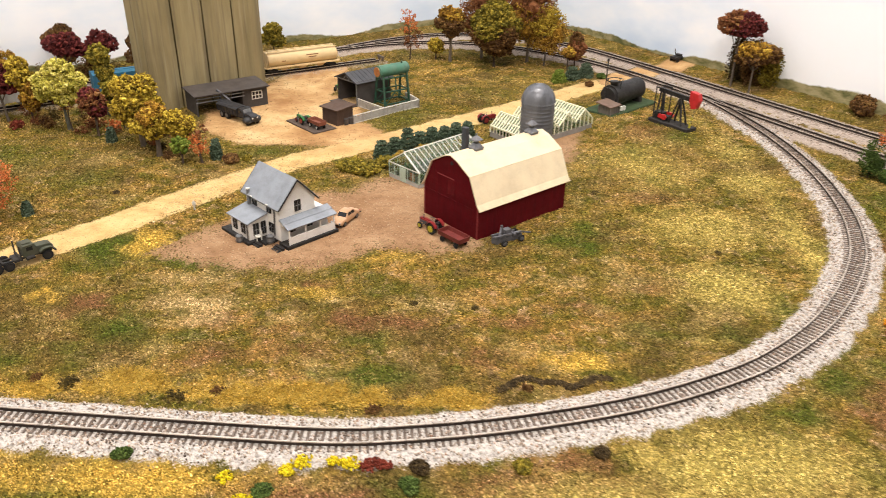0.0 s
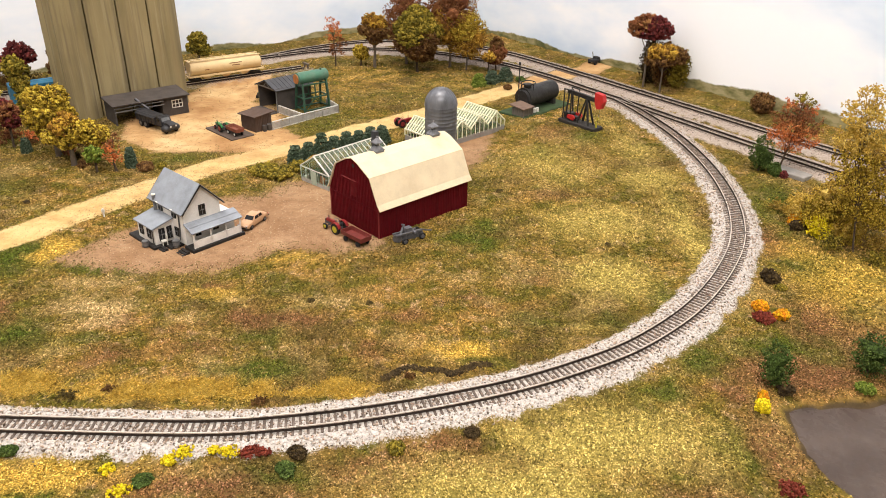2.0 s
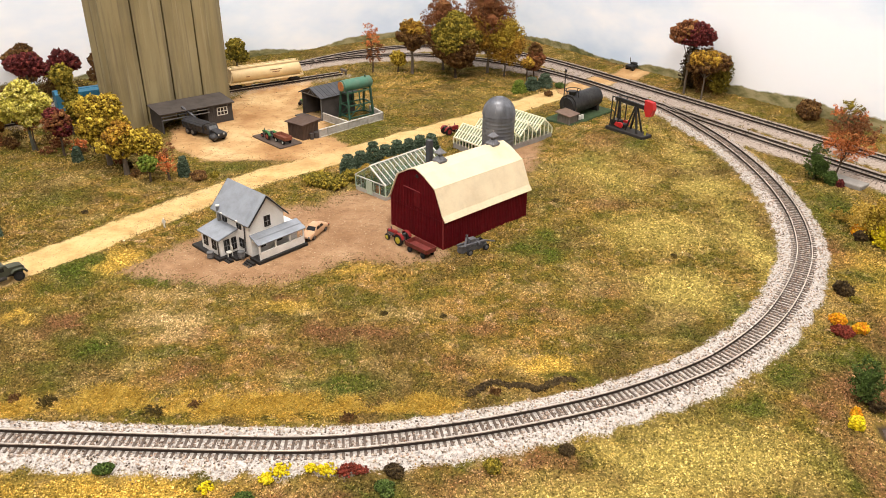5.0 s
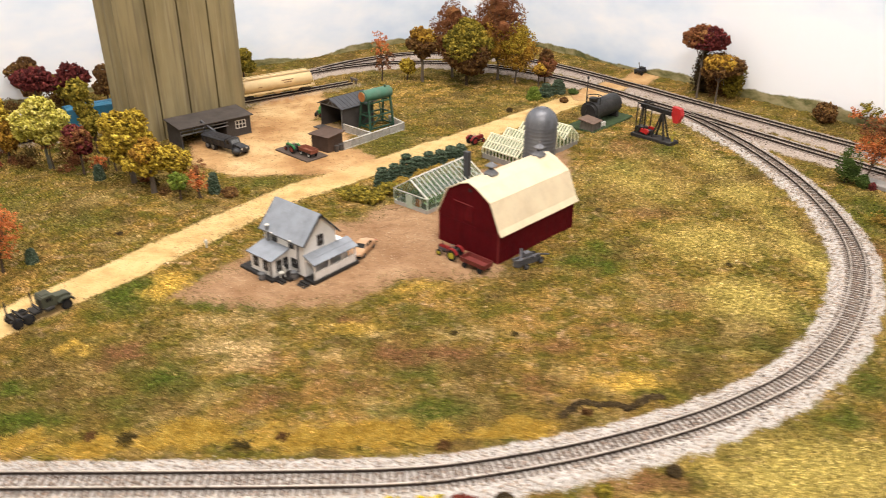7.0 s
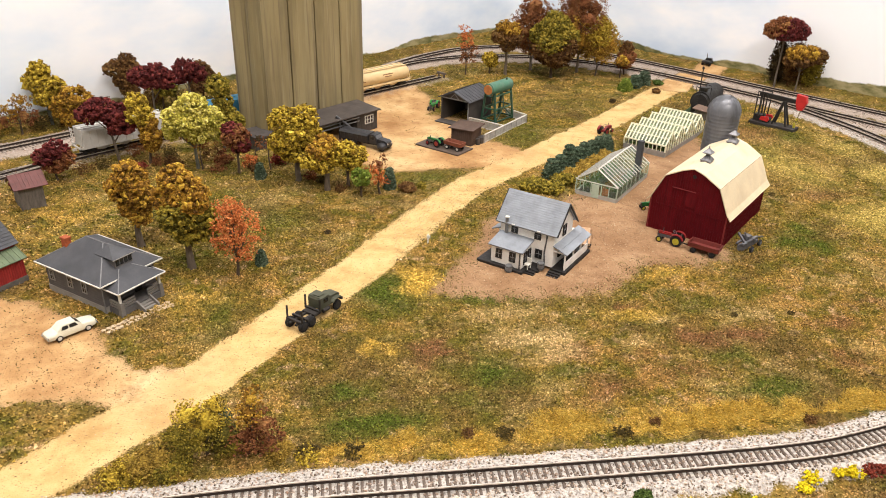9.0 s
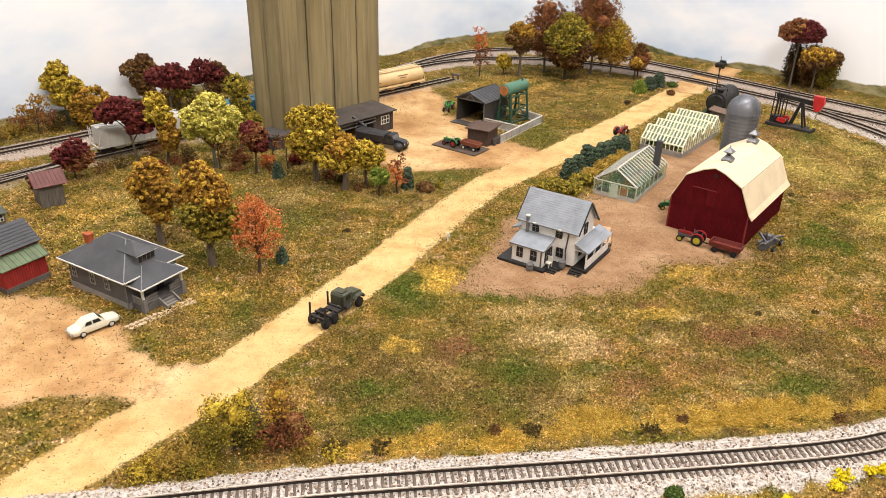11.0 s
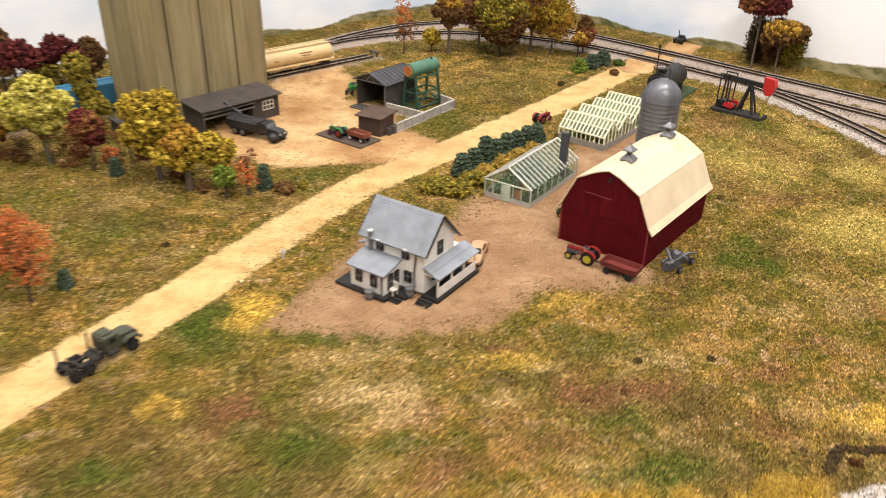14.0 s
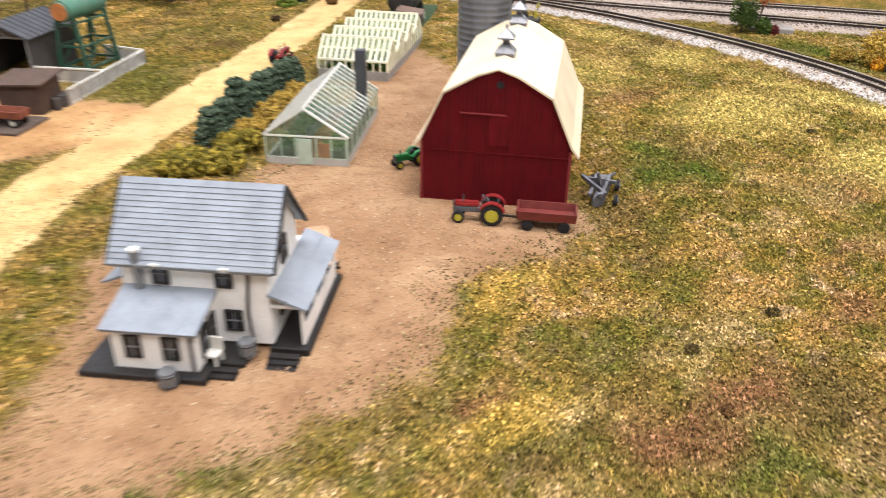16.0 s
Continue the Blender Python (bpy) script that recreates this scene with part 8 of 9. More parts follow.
def tree(x, y, height, leaf, label, blobs=None, spread=0.36, trunk=0.30, trunk_r=0.17, grain=0.145, airy=0.0, density=1.0, wood=None, lean=(0, 0), fork=True, count=7, group="autumn trees", leaf_b=None, z=None):
    """A tree with a tapered trunk, limbs and a crown of many leaf clumps. blobs: lumps of the crown, or made at random."""
    rng = random.Random(next_seed())
    t = thing("tree", x, y, 0, label, "tree", group, z=height_at(x, y) if z is None else z)
    if blobs is None:
        blobs = []
        z0, z1 = height * trunk, height
        R = height * spread
        for i in range(count):
            u = (i + 0.5) / count
            a = i * 2.4 + rng.uniform(-0.4, 0.4)
            prof = math.sin(math.pi * (0.18 + 0.72 * u)) ** 0.8
            rr = R * (0.46 + 0.16 * rng.random())
            off = max(0.0, R * prof - rr * 0.75)
            blobs.append((lean[0] + off * math.cos(a), lean[1] + off * math.sin(a), z0 + rr * 0.7 + (z1 - z0 - 1.45 * rr) * u, rr, rr * 0.85))
    part("trunk", limb_mesh(blobs, trunk_r, max(height * trunk, min(b[2] for b in blobs)), lean, fork), wood or bark, t, "", True)
    if leaf_b:
        half = max(1, len(blobs) // 2)
        sets = ((blobs[half:], leaf), (blobs[:half], leaf_b))
    else:
        sets = ((blobs, leaf),)
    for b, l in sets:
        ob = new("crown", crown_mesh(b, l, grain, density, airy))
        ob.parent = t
    return t


def shrub(x, y, r, h, leaf, label, grain=0.11, density=1.0, airy=0.1, name="bush", group="bushes", lumps=4, category="bush"):
    rng = random.Random(next_seed())
    t = thing(name, x, y, 0, label, category, group, z=height_at(x, y))
    blobs = [(rng.uniform(-0.35, 0.35) * r, rng.uniform(-0.35, 0.35) * r, h * rng.uniform(0.35, 0.6), r * rng.uniform(0.6, 0.8), h * rng.uniform(0.4, 0.52)) for _ in range(lumps)]
    ob = new("foliage", crown_mesh(blobs, leaf, grain, density, airy))
    ob.parent = t
    return t


def tuft(x, y, r, h, leaf, label, blades=160, name="grass_tuft", group="grass tufts"):
    """A tuft of upright static-grass blades."""
    rng = np.random.default_rng(next_seed())
    a, d = rng.uniform(0, 6.28, blades), r * np.sqrt(rng.random(blades))
    bx, by = d * np.cos(a), d * np.sin(a)
    hh = h * rng.uniform(0.5, 1.1, blades) * (1 - 0.5 * (d / r) ** 2)
    lx, ly = bx * 0.5 + rng.normal(0, 0.12 * h, blades), by * 0.5 + rng.normal(0, 0.12 * h, blades)
    w = 0.035
    px, py = -np.sin(a) * w, np.cos(a) * w
    ex, ey = np.cos(a) * w, np.sin(a) * w
    v = np.stack([np.column_stack([bx + px, by + py, 0 * bx - 0.1]), np.column_stack([bx - px, by - py, 0 * bx - 0.1]), np.column_stack([bx + ex, by + ey, 0 * bx - 0.1]), np.column_stack([bx + lx, by + ly, hh])], 1).reshape(-1, 3)
    i = np.arange(blades)[:, None] * 4
    f = (np.array([[(0, 1, 3), (1, 2, 3), (2, 0, 3)]]) + i[:, :, None]).reshape(-1, 3)
    ob = new(name, raw_mesh(name, v, f, LEAF[leaf]))
    ob.matrix_world = pose(x * S, y * S, height_at(x, y) * S)
    return tagged(ob, label, "grass tuft", group)


def spruce(x, y, h, r, label, leaf="spruce", tiers=6, group="spruces"):
    t = thing("spruce", x, y, 0, label, "spruce", group, z=height_at(x, y))
    bm = bmesh.new()
    rod(bm, (0, 0, -0.2), (0, 0, h * 0.95), 0.09, 0.03, 7)
    part("trunk", bm, bark, t)
    rng = np.random.default_rng(next_seed())
    pts, rad = [], []
    for i in range(tiers):
        z = h * (0.10 + 0.84 * i / (tiers - 1))
        rr = r * (1.0 - 0.45 * (i / (tiers - 1)) ** 2.2)
        n = int(420 * rr / r)
        a = rng.uniform(0, 6.28, n)
        q = rr * (0.55 + 0.45 * rng.random(n)) * (1 + 0.1 * np.sin(a * 5 + i))
        pts.append(np.column_stack([q * np.cos(a), q * np.sin(a), z - 0.35 * q * q / max(rr, 0.1) + rng.normal(0, 0.035, n) + h / tiers * 0.35]))
        rad.append(rng.uniform(0.06, 0.14, n))
    v, f = grains(np.vstack(pts), np.concatenate(rad), 0.6, next_seed(), 8)
    ob = new("needles", raw_mesh("needles", v, f, LEAF[leaf]))
    ob.parent = t
    return t


# trees round the bungalow
tree(-36.4, 54.4, 6.7, "amber", "tall orange and gold foam tree behind the bungalow", [(0, 0, 5.0, 1.15, 1.0), (-0.6, 0.3, 4.3, 1.1, 1.0), (0.5, -0.3, 4.0, 1.05, 0.95), (0.0, 0.2, 3.0, 1.05, 0.95), (0.2, 0, 2.3, 0.75, 0.7), (-0.2, 0.4, 5.5, 0.75, 0.6)], trunk_r=0.24, wood=bark_pale)
tree(-32.5, 51.0, 7.6, "olive", "broad golden olive tree with a forked trunk", [(-0.4, 0.4, 6.0, 1.1, 0.95), (-0.9, 0.6, 4.8, 1.1, 1.0), (0.4, 0, 5.0, 1.3, 1.1), (-0.3, -0.3, 3.8, 1.3, 1.05), (0.9, 0.2, 3.5, 1.15, 0.95), (0.1, 0, 2.6, 1.0, 0.8), (1.2, 0.1, 2.5, 0.7, 0.6)], trunk_r=0.25, wood=bark_pale, leaf_b="amber")
tree(-29.4, 49.7, 5.6, "orange", "airy bright orange tree with bare twigs", None, 0.30, 0.20, 0.10, 0.08, 0.42, 1.7, count=12)
spruce(-28.0, 51.0, 1.0, 0.36, "small dark spruce beside the orange tree")
# the grove before the elevator
tree(-26.1, 66.0, 6.6, "gold", "dense golden foam tree before the elevator", [(-0.9, 0.2, 5.2, 1.3, 1.05), (0.7, 0, 5.4, 1.25, 1.0), (0, -0.3, 4.1, 1.5, 1.2), (-1.2, -0.2, 3.5, 1.1, 1.0), (1.2, 0, 3.8, 1.1, 1.0), (-0.3, -0.2, 2.7, 1.2, 0.9), (0.6, 0, 2.4, 0.9, 0.8)], trunk_r=0.24, wood=bark_pale)
tree(-23.7, 63.8, 5.6, "gold", "gold and russet foam tree on a thick trunk", [(0.0, 0.2, 4.0, 0.95, 0.75), (-0.5, 0, 3.4, 1.0, 0.8), (0.6, 0.1, 3.2, 1.0, 0.8), (-1.2, -0.1, 2.7, 0.95, 0.7), (-0.3, 0, 2.3, 1.0, 0.75)], trunk_r=0.24, wood=bark_pale, leaf_b="amber")
tree(-22.0, 64.3, 4.6, "gold", "low golden foam tree beside the lot", [(0, 0, 3.1, 0.95, 0.7), (0.8, 0, 2.7, 0.85, 0.7), (-0.6, 0, 2.5, 0.9, 0.7), (0.3, 0, 2.0, 0.9, 0.6)], trunk_r=0.14)
tree(-19.5, 62.6, 4.4, "orange", "russet and orange airy sapling", [(0, 0, 2.7, 0.75, 0.6), (-0.3, 0, 2.0, 0.8, 0.65), (0.1, 0, 1.4, 0.7, 0.6)], trunk_r=0.10, grain=0.10, airy=0.35, leaf_b="russet")
tree(-21.0, 62.2, 2.3, "fresh", "small round light green tree by the lot", [(0, 0, 1.6, 0.78, 0.68)], trunk_r=0.09)
spruce(-18.6, 63.7, 1.75, 0.48, "dark blue spruce at the edge of the lot", tiers=7)
shrub(-17.3, 63.2, 0.8, 0.55, "brown", "brown dry bush beside the spruce")
shrub(-16.0, 63.7, 0.5, 0.5, "olive", "olive dry bush near the road")
tree(-28.6, 68.6, 3.4, "russet", "thin russet shrub tree", [(0, 0, 2.6, 1.0, 0.6), (-0.6, 0, 2.2, 0.8, 0.5)], trunk_r=0.07, airy=0.6, grain=0.1)
spruce(-29.3, 66.6, 1.3, 0.45, "small dark spruce in the grove")
tree(-31.2, 67.9, 4.4, "maroon", "round dark red tree", [(0, 0, 3.3, 1.15, 0.95), (-0.3, 0.1, 3.9, 0.8, 0.6), (0.4, 0, 2.6, 0.85, 0.7)], trunk_r=0.11, leaf_b="russet")
tree(-34.4, 69.2, 3.3, "russet", "low spreading russet shrub with bare stems", [(-0.9, 0, 2.5, 1.0, 0.5), (0.7, 0, 2.5, 1.0, 0.5), (0, 0.2, 2.7, 1.0, 0.5)], trunk_r=0.07, airy=0.6, grain=0.1)
tree(-34.8, 69.4, 6.4, "lime", "broad pale yellow-green tree", [(0.1, 0, 5.6, 1.3, 0.95), (-1.3, 0, 4.5, 1.25, 1.0), (1.4, 0, 4.5, 1.2, 1.0), (0, -0.3, 4.2, 1.5, 1.1), (-1.7, 0, 3.4, 0.9, 0.7), (1.9, 0, 3.5, 0.85, 0.7), (0.3, -0.2, 3.2, 1.2, 0.8)], trunk_r=0.15, wood=bark_grey, grain=0.15)
tree(-39.0, 70.6, 6.4, "amber", "two-tier orange gold foam tree", [(-0.5, 0.2, 5.4, 0.95, 0.9), (-0.3, 0, 4.5, 1.15, 0.9), (0.2, 0, 3.6, 0.85, 0.7), (0.4, -0.2, 2.6, 0.95, 0.95), (0.4, -0.2, 1.8, 0.7, 0.6)], trunk_r=0.12, leaf_b="gold")
tree(-41.6, 70.8, 6.3, "maroon", "wide dark red tree on slanting stems", [(-0.9, 0, 5.0, 1.3, 0.9), (-1.9, 0.1, 4.5, 1.1, 0.8), (0.3, 0, 4.5, 1.3, 0.9), (0.9, -0.1, 3.6, 1.0, 0.8), (0.2, 0, 3.3, 0.8, 0.6)], trunk_r=0.13, wood=bark_pale, lean=(-0.4, 0), grain=0.12)
tree(-45.7, 67.2, 3.4, "russet", "dull red shrub tree beside the siding", [(0.3, 0, 2.7, 1.05, 0.7), (-0.5, 0, 2.0, 1.1, 0.75), (0.7, 0, 1.9, 1.0, 0.7), (0, 0, 1.3, 1.0, 0.6)], trunk_r=0.08, airy=0.25, leaf_b="maroon", grain=0.1)
shrub(-48.0, 65.3, 0.8, 0.9, "maroon", "dark red bush behind the wooden shed")
tree(-32.0, 73.4, 3.9, "olive", "stubby olive gold tree by the annex", [(0, 0, 3.0, 1.0, 0.8), (-0.6, 0, 2.0, 0.75, 0.6)], trunk_r=0.13)
tree(-29.9, 70.4, 2.6, "dark", "thin dark shrub tree by the elevator", [(0, 0, 2.0, 0.8, 0.4), (0.5, 0, 2.2, 0.6, 0.3)], trunk_r=0.06, airy=0.5, grain=0.1)
tree(-33.1, 73.8, 7.2, "olive", "tall two-tier olive tree before the boxcar", [(0, 0, 6.0, 1.05, 0.95), (0.3, 0, 4.6, 0.9, 0.75), (0.5, 0, 3.6, 0.85, 0.7)], trunk_r=0.12, wood=bark_pale)
for x, y, r, h, lf in ((-27.9, 69.6, 0.9, 1.3, "scarlet"), (-30.4, 69.4, 0.8, 1.1, "orange"), (-32.8, 70.2, 0.9, 1.2, "russet"), (-36.9, 69.4, 0.9, 1.2, "brown"), (-24.9, 66.0, 0.7, 0.8, "russet"), (-39.6, 68.9, 0.7, 0.8, "scarlet")):
    shrub(x, y, r, h, lf, "low rusty autumn bush in the grove", airy=0.3, group="bushes of the grove")
for x, y, r, h, lf in ((-44.0, 68.6, 1.1, 0.9, "brown"), (-42.6, 69.6, 1.0, 1.1, "weed"), (-38.2, 70.2, 1.0, 0.9, "russet"), (-37.4, 72.0, 1.1, 1.3, "weed"), (-34.0, 71.6, 1.0, 1.2, "brown"), (-33.0, 68.6, 0.8, 0.7, "russet"), (-30.0, 68.4, 0.8, 0.8, "brown"), (-25.2, 68.8, 0.9, 1.0, "brown"), (-24.2, 65.2, 0.7, 0.7, "weed"), (-22.6, 63.2, 0.6, 0.6, "brown"), (-40.6, 72.6, 1.1, 1.3, "russet"), (-51.6, 80.6, 1.5, 1.6, "weed"), (-49.2, 82.4, 1.5, 1.6, "brown"), (-45.8, 85.0, 1.5, 1.8, "brown"), (-42.6, 87.6, 1.5, 2.0, "brown"), (-39.6, 88.9, 1.5, 1.8, "weed")):
    shrub(x, y, r, h, lf, "dry autumn undergrowth below the trees", airy=0.5, grain=0.08, group="undergrowth")
# along the left backdrop
tree(-50.6, 82.0, 6.2, "gold", "tall golden yellow tree against the backdrop", [(-0.3, 0.2, 5.2, 1.0, 0.9), (-0.7, 0.2, 4.2, 1.3, 1.0), (0.6, 0, 3.8, 1.25, 1.0), (0.1, 0, 2.8, 1.4, 0.9)], trunk_r=0.16, wood=bark_grey)
tree(-47.9, 81.2, 4.3, "amber", "round orange gold tree by the main track", [(0, 0, 2.9, 1.7, 1.2), (-0.8, 0, 2.0, 1.4, 1.0), (0.9, 0, 1.9, 1.4, 1.0), (0, 0, 1.1, 1.6, 0.9)], trunk_r=0.13)
tree(-52.6, 79.6, 4.2, "russet", "rusty orange shrub tree against the backdrop", [(0.5, 0, 3.2, 1.1, 0.8), (-0.6, 0, 2.3, 1.2, 0.9), (0.6, 0, 1.8, 1.3, 0.9), (-1.4, 0, 1.4, 1.1, 0.9)], trunk_r=0.1, airy=0.35, leaf_b="amber", grain=0.11)
tree(-57.0, 76.4, 4.6, "brown", "dark brown shrub tree against the backdrop", [(0, 0, 3.7, 1.4, 1.0), (1.0, 0, 2.4, 1.3, 0.9), (-0.6, 0, 1.6, 1.5, 1.0), (-1.3, 0, 2.7, 1.0, 0.9)], trunk_r=0.1, airy=0.2, leaf_b="dark")
shrub(-54.8, 78.4, 1.5, 1.4, "straw", "dry straw-coloured brush at the backdrop", airy=0.5)
tree(-44.2, 86.8, 5.9, "brown", "brown foam tree leaning at the backdrop", [(0.2, 0, 5.1, 1.0, 0.8), (-1.0, 0, 4.3, 1.2, 0.8), (0.5, 0, 4.2, 1.2, 0.9), (0, 0, 3.2, 1.2, 0.9), (0.2, 0, 2.3, 1.0, 0.8)], trunk_r=0.13)
tree(-41.0, 87.2, 5.4, "olive", "small olive gold tree behind the wagons", [(0, 0, 3.0, 1.2, 1.0), (0.7, 0, 2.2, 1.0, 0.8)], trunk_r=0.1)
tree(-40.2, 80.2, 6.4, "maroon", "flat-topped dark red tree behind the wagons", [(-0.9, 0, 5.4, 1.2, 0.85), (0.5, 0, 5.6, 1.35, 0.9), (0.1, 0, 4.9, 1.45, 0.7), (1.3, 0, 4.9, 1.0, 0.8)], trunk_r=0.12, wood=bark_pale, grain=0.12)
tree(-37.2, 82.4, 6.4, "maroon", "dark red tree behind the boxcar", [(0, 0, 5.5, 1.2, 0.9), (0.8, 0, 5.0, 1.0, 0.8), (-0.7, 0, 4.8, 1.05, 0.8)], trunk_r=0.11, wood=bark_pale, grain=0.12)
tree(-37.3, 90.2, 4.6, "brown", "dark brown tree at the backdrop", [(0, 0, 3.6, 1.0, 0.8), (0.4, 0, 2.8, 1.2, 0.9), (-0.2, 0, 1.9, 1.2, 0.9)], trunk_r=0.12)
shrub(-42.0, 89.6, 1.6, 1.6, "straw", "golden brush against the backdrop", airy=0.4)
tree(-23.6, 99.2, 4.3, "olive", "olive bush tree behind the elevator", [(0, 0, 3.2, 1.1, 0.9), (-0.5, 0, 2.2, 1.1, 0.8), (0.6, 0, 1.9, 1.0, 0.8)], trunk_r=0.12)
# the corner grove
tree(-6.4, 100.4, 6.3, "russet", "thin rusty tree at the corner track", [(-0.3, 0, 5.3, 0.95, 0.9), (-0.1, 0, 4.1, 1.25, 0.9), (0.4, 0, 3.0, 1.3, 0.9), (0.1, 0, 2.0, 1.1, 0.7)], trunk_r=0.1, airy=0.4, leaf_b="orange", grain=0.12)
tree(-3.2, 101.0, 2.9, "gold", "low golden round bush tree", [(0, 0, 1.9, 1.0, 0.8), (0.3, 0, 1.4, 0.8, 0.6)], trunk_r=0.1)
tree(-1.3, 100.2, 7.0, "brown", "dense brown gold foam tree", [(-0.4, 0, 5.9, 1.1, 0.9), (0.6, 0, 5.6, 1.1, 0.9), (-0.9, 0, 4.8, 1.1, 0.9), (0.5, 0, 4.5, 1.35, 1.0), (0.1, 0, 3.6, 1.0, 0.7)], trunk_r=0.2, wood=bark_pale, leaf_b="amber")
tree(2.6, 102.6, 9.6, "russet", "tall rusty red tree in the corner grove", None, 0.33, 0.17, 0.17, 0.10, 0.3, 1.1, wood=bark_pale, count=16)
tree(4.3, 98.6, 8.2, "olive", "tall olive brown tree in the corner grove", None, 0.36, 0.16, 0.16, 0.09, 0.25, 1.0, count=15, leaf_b="brown")
tree(8.4, 101.0, 11.2, "russet", "tall orange rust tree in the corner grove", None, 0.32, 0.18, 0.18, 0.10, 0.32, 1.1, wood=bark_pale, count=18, leaf_b="amber")
tree(10.5, 99.6, 7.6, "gold", "airy golden tree in the corner grove", None, 0.34, 0.20, 0.11, 0.12, 0.3, 1.4, wood=bark_pale, count=12, leaf_b="amber")
tree(13.3, 98.2, 2.8, "amber", "small orange bush tree beside the road", [(0, 0, 2.1, 0.9, 0.6)], trunk_r=0.09)
tree(14.3, 99.6, 4.3, "russet", "egg-shaped dark red-brown tree", [(0, 0, 3.3, 0.85, 0.9), (0.1, 0, 2.4, 1.15, 0.9), (-0.1, 0, 1.6, 1.1, 0.8)], trunk_r=0.1, leaf_b="brown")
for x, y, h, lf in ((12.0, 92.6, 1.4, "fresh"), (13.6, 93.8, 1.5, "spruce"), (15.3, 95.1, 1.6, "spruce")):
    spruce(x, y, h, 0.95, "squat blue-green spruce beside the gravel road", lf, 5)
shrub(17.2, 95.0, 0.7, 0.5, "green", "low green bush by the road")
shrub(15.5, 91.2, 0.6, 0.5, "brown", "low brown bush by the road")
shrub(8.6, 87.4, 0.4, 0.4, "dark", "small dark bush by the road")
# by the right backdrop
tree(31.8, 93.4, 8.2, "maroon", "broad dark red tree against the backdrop", [(-1.3, 0.5, 7.0, 1.2, 1.1), (-0.4, 0.1, 7.5, 1.3, 1.0), (0.7, -0.4, 7.4, 1.3, 1.0), (1.4, -0.8, 6.9, 1.1, 1.0), (0.1, 0, 6.5, 1.7, 0.8)], trunk_r=0.13, wood=bark_pale, leaf_b="russet", grain=0.11, density=1.2)
tree(33.2, 90.9, 5.6, "brown", "brown orange tree against the backdrop", [(-0.7, 0.3, 4.7, 1.2, 0.9), (0.6, -0.5, 4.8, 1.2, 0.9), (0.1, 0, 4.0, 1.5, 0.9), (1.5, -0.9, 4.5, 1.0, 0.9), (-1.0, 0.6, 3.8, 1.0, 0.8)], trunk_r=0.11, wood=bark_pale, leaf_b="amber")
# brush made tall and dark to fill in the shadow on the wall too
for x, y, r, h, lf in ((32.6, 94.8, 1.3, 5.6, "dark"), (33.9, 93.2, 1.5, 5.0, "brown"), (35.2, 91.7, 1.4, 4.2, "olive")):
    shrub(x, y, r, h, lf, "tall dark brush, also standing in for shadow on the backdrop", airy=0.3, lumps=8, group="brush at the backdrop")
tree(45.2, 80.0, 3.2, "orange", "low orange bush tree at the backdrop", [(0, 0, 2.2, 1.4, 0.7), (-1.1, 0.6, 1.6, 1.0, 0.6), (0.9, -0.4, 1.5, 1.1, 0.6)], trunk_r=0.08, airy=0.3, leaf_b="olive")
shrub(42.4, 82.9, 1.3, 1.8, "brown", "brown brush at the backdrop")
# right of the curve
tree(38.0, 65.9, 6.2, "orange", "airy orange tree beside the culvert", [(0.9, 0, 5.4, 1.1, 0.8), (-0.2, 0.2, 4.9, 1.2, 0.9), (1.7, -0.2, 4.4, 1.3, 0.9), (0.4, 0, 3.9, 1.5, 0.9), (-0.7, 0, 3.4, 1.1, 0.8), (1.6, 0, 3.1, 1.3, 0.8), (0.6, 0, 2.6, 1.2, 0.7)], trunk_r=0.09, grain=0.09, airy=0.5, density=2.2, leaf_b="russet", lean=(0.5, 0))
tree(36.3, 66.0, 3.2, "green", "egg-shaped dark green bush tree", [(0, 0, 1.9, 1.0, 1.3), (0.1, 0, 1.1, 0.95, 0.9)], trunk_r=0.08, grain=0.08, density=1.3)
shrub(37.2, 64.8, 0.5, 1.2, "green", "small dark green bush")
shrub(37.9, 64.4, 0.35, 0.6, "maroon", "small dark red bush")
tree(37.4, 53.6, 5.0, "gold", "twiggy golden shrub tree", [(0.2, 0.3, 4.0, 1.3, 0.8), (-0.9, 0, 3.0, 1.3, 0.9), (1.0, 0, 3.2, 1.4, 0.9), (-0.2, -0.4, 2.2, 1.7, 1.0), (1.2, -0.2, 2.0, 1.5, 1.0), (-1.4, 0, 1.5, 1.2, 0.9), (0.3, -0.3, 1.1, 1.7, 0.8)], trunk_r=0.08, airy=0.38, density=2.2, leaf_b="fibre", grain=0.085)
for x, y, r, h, lf in ((35.7, 55.4, 1.2, 2.4, "fibre"), (36.6, 54.2, 1.3, 3.0, "gold"), (36.2, 52.9, 1.2, 1.6, "yellow"), (38.2, 52.4, 1.3, 2.2, "fibre")):
    shrub(x, y, r, h, lf, "bright golden leafy brush beside the curve", airy=0.42, grain=0.10, density=1.8, lumps=6, group="bright brush")
tree(38.2, 54.6, 4.0, "dark", "dark twiggy shrub within the brush", [(0, 0, 2.8, 1.5, 1.1), (0.6, 0, 1.6, 1.6, 1.1)], trunk_r=0.08, airy=0.4, grain=0.09, leaf_b="brown")
shrub(35.4, 55.0, 0.5, 0.9, "flame", "small flame orange bush")
shrub(35.0, 54.0, 0.5, 0.7, "dark", "small dark bush in the turf")
shrub(36.4, 52.6, 0.6, 0.7, "yellow", "small bright yellow bush")
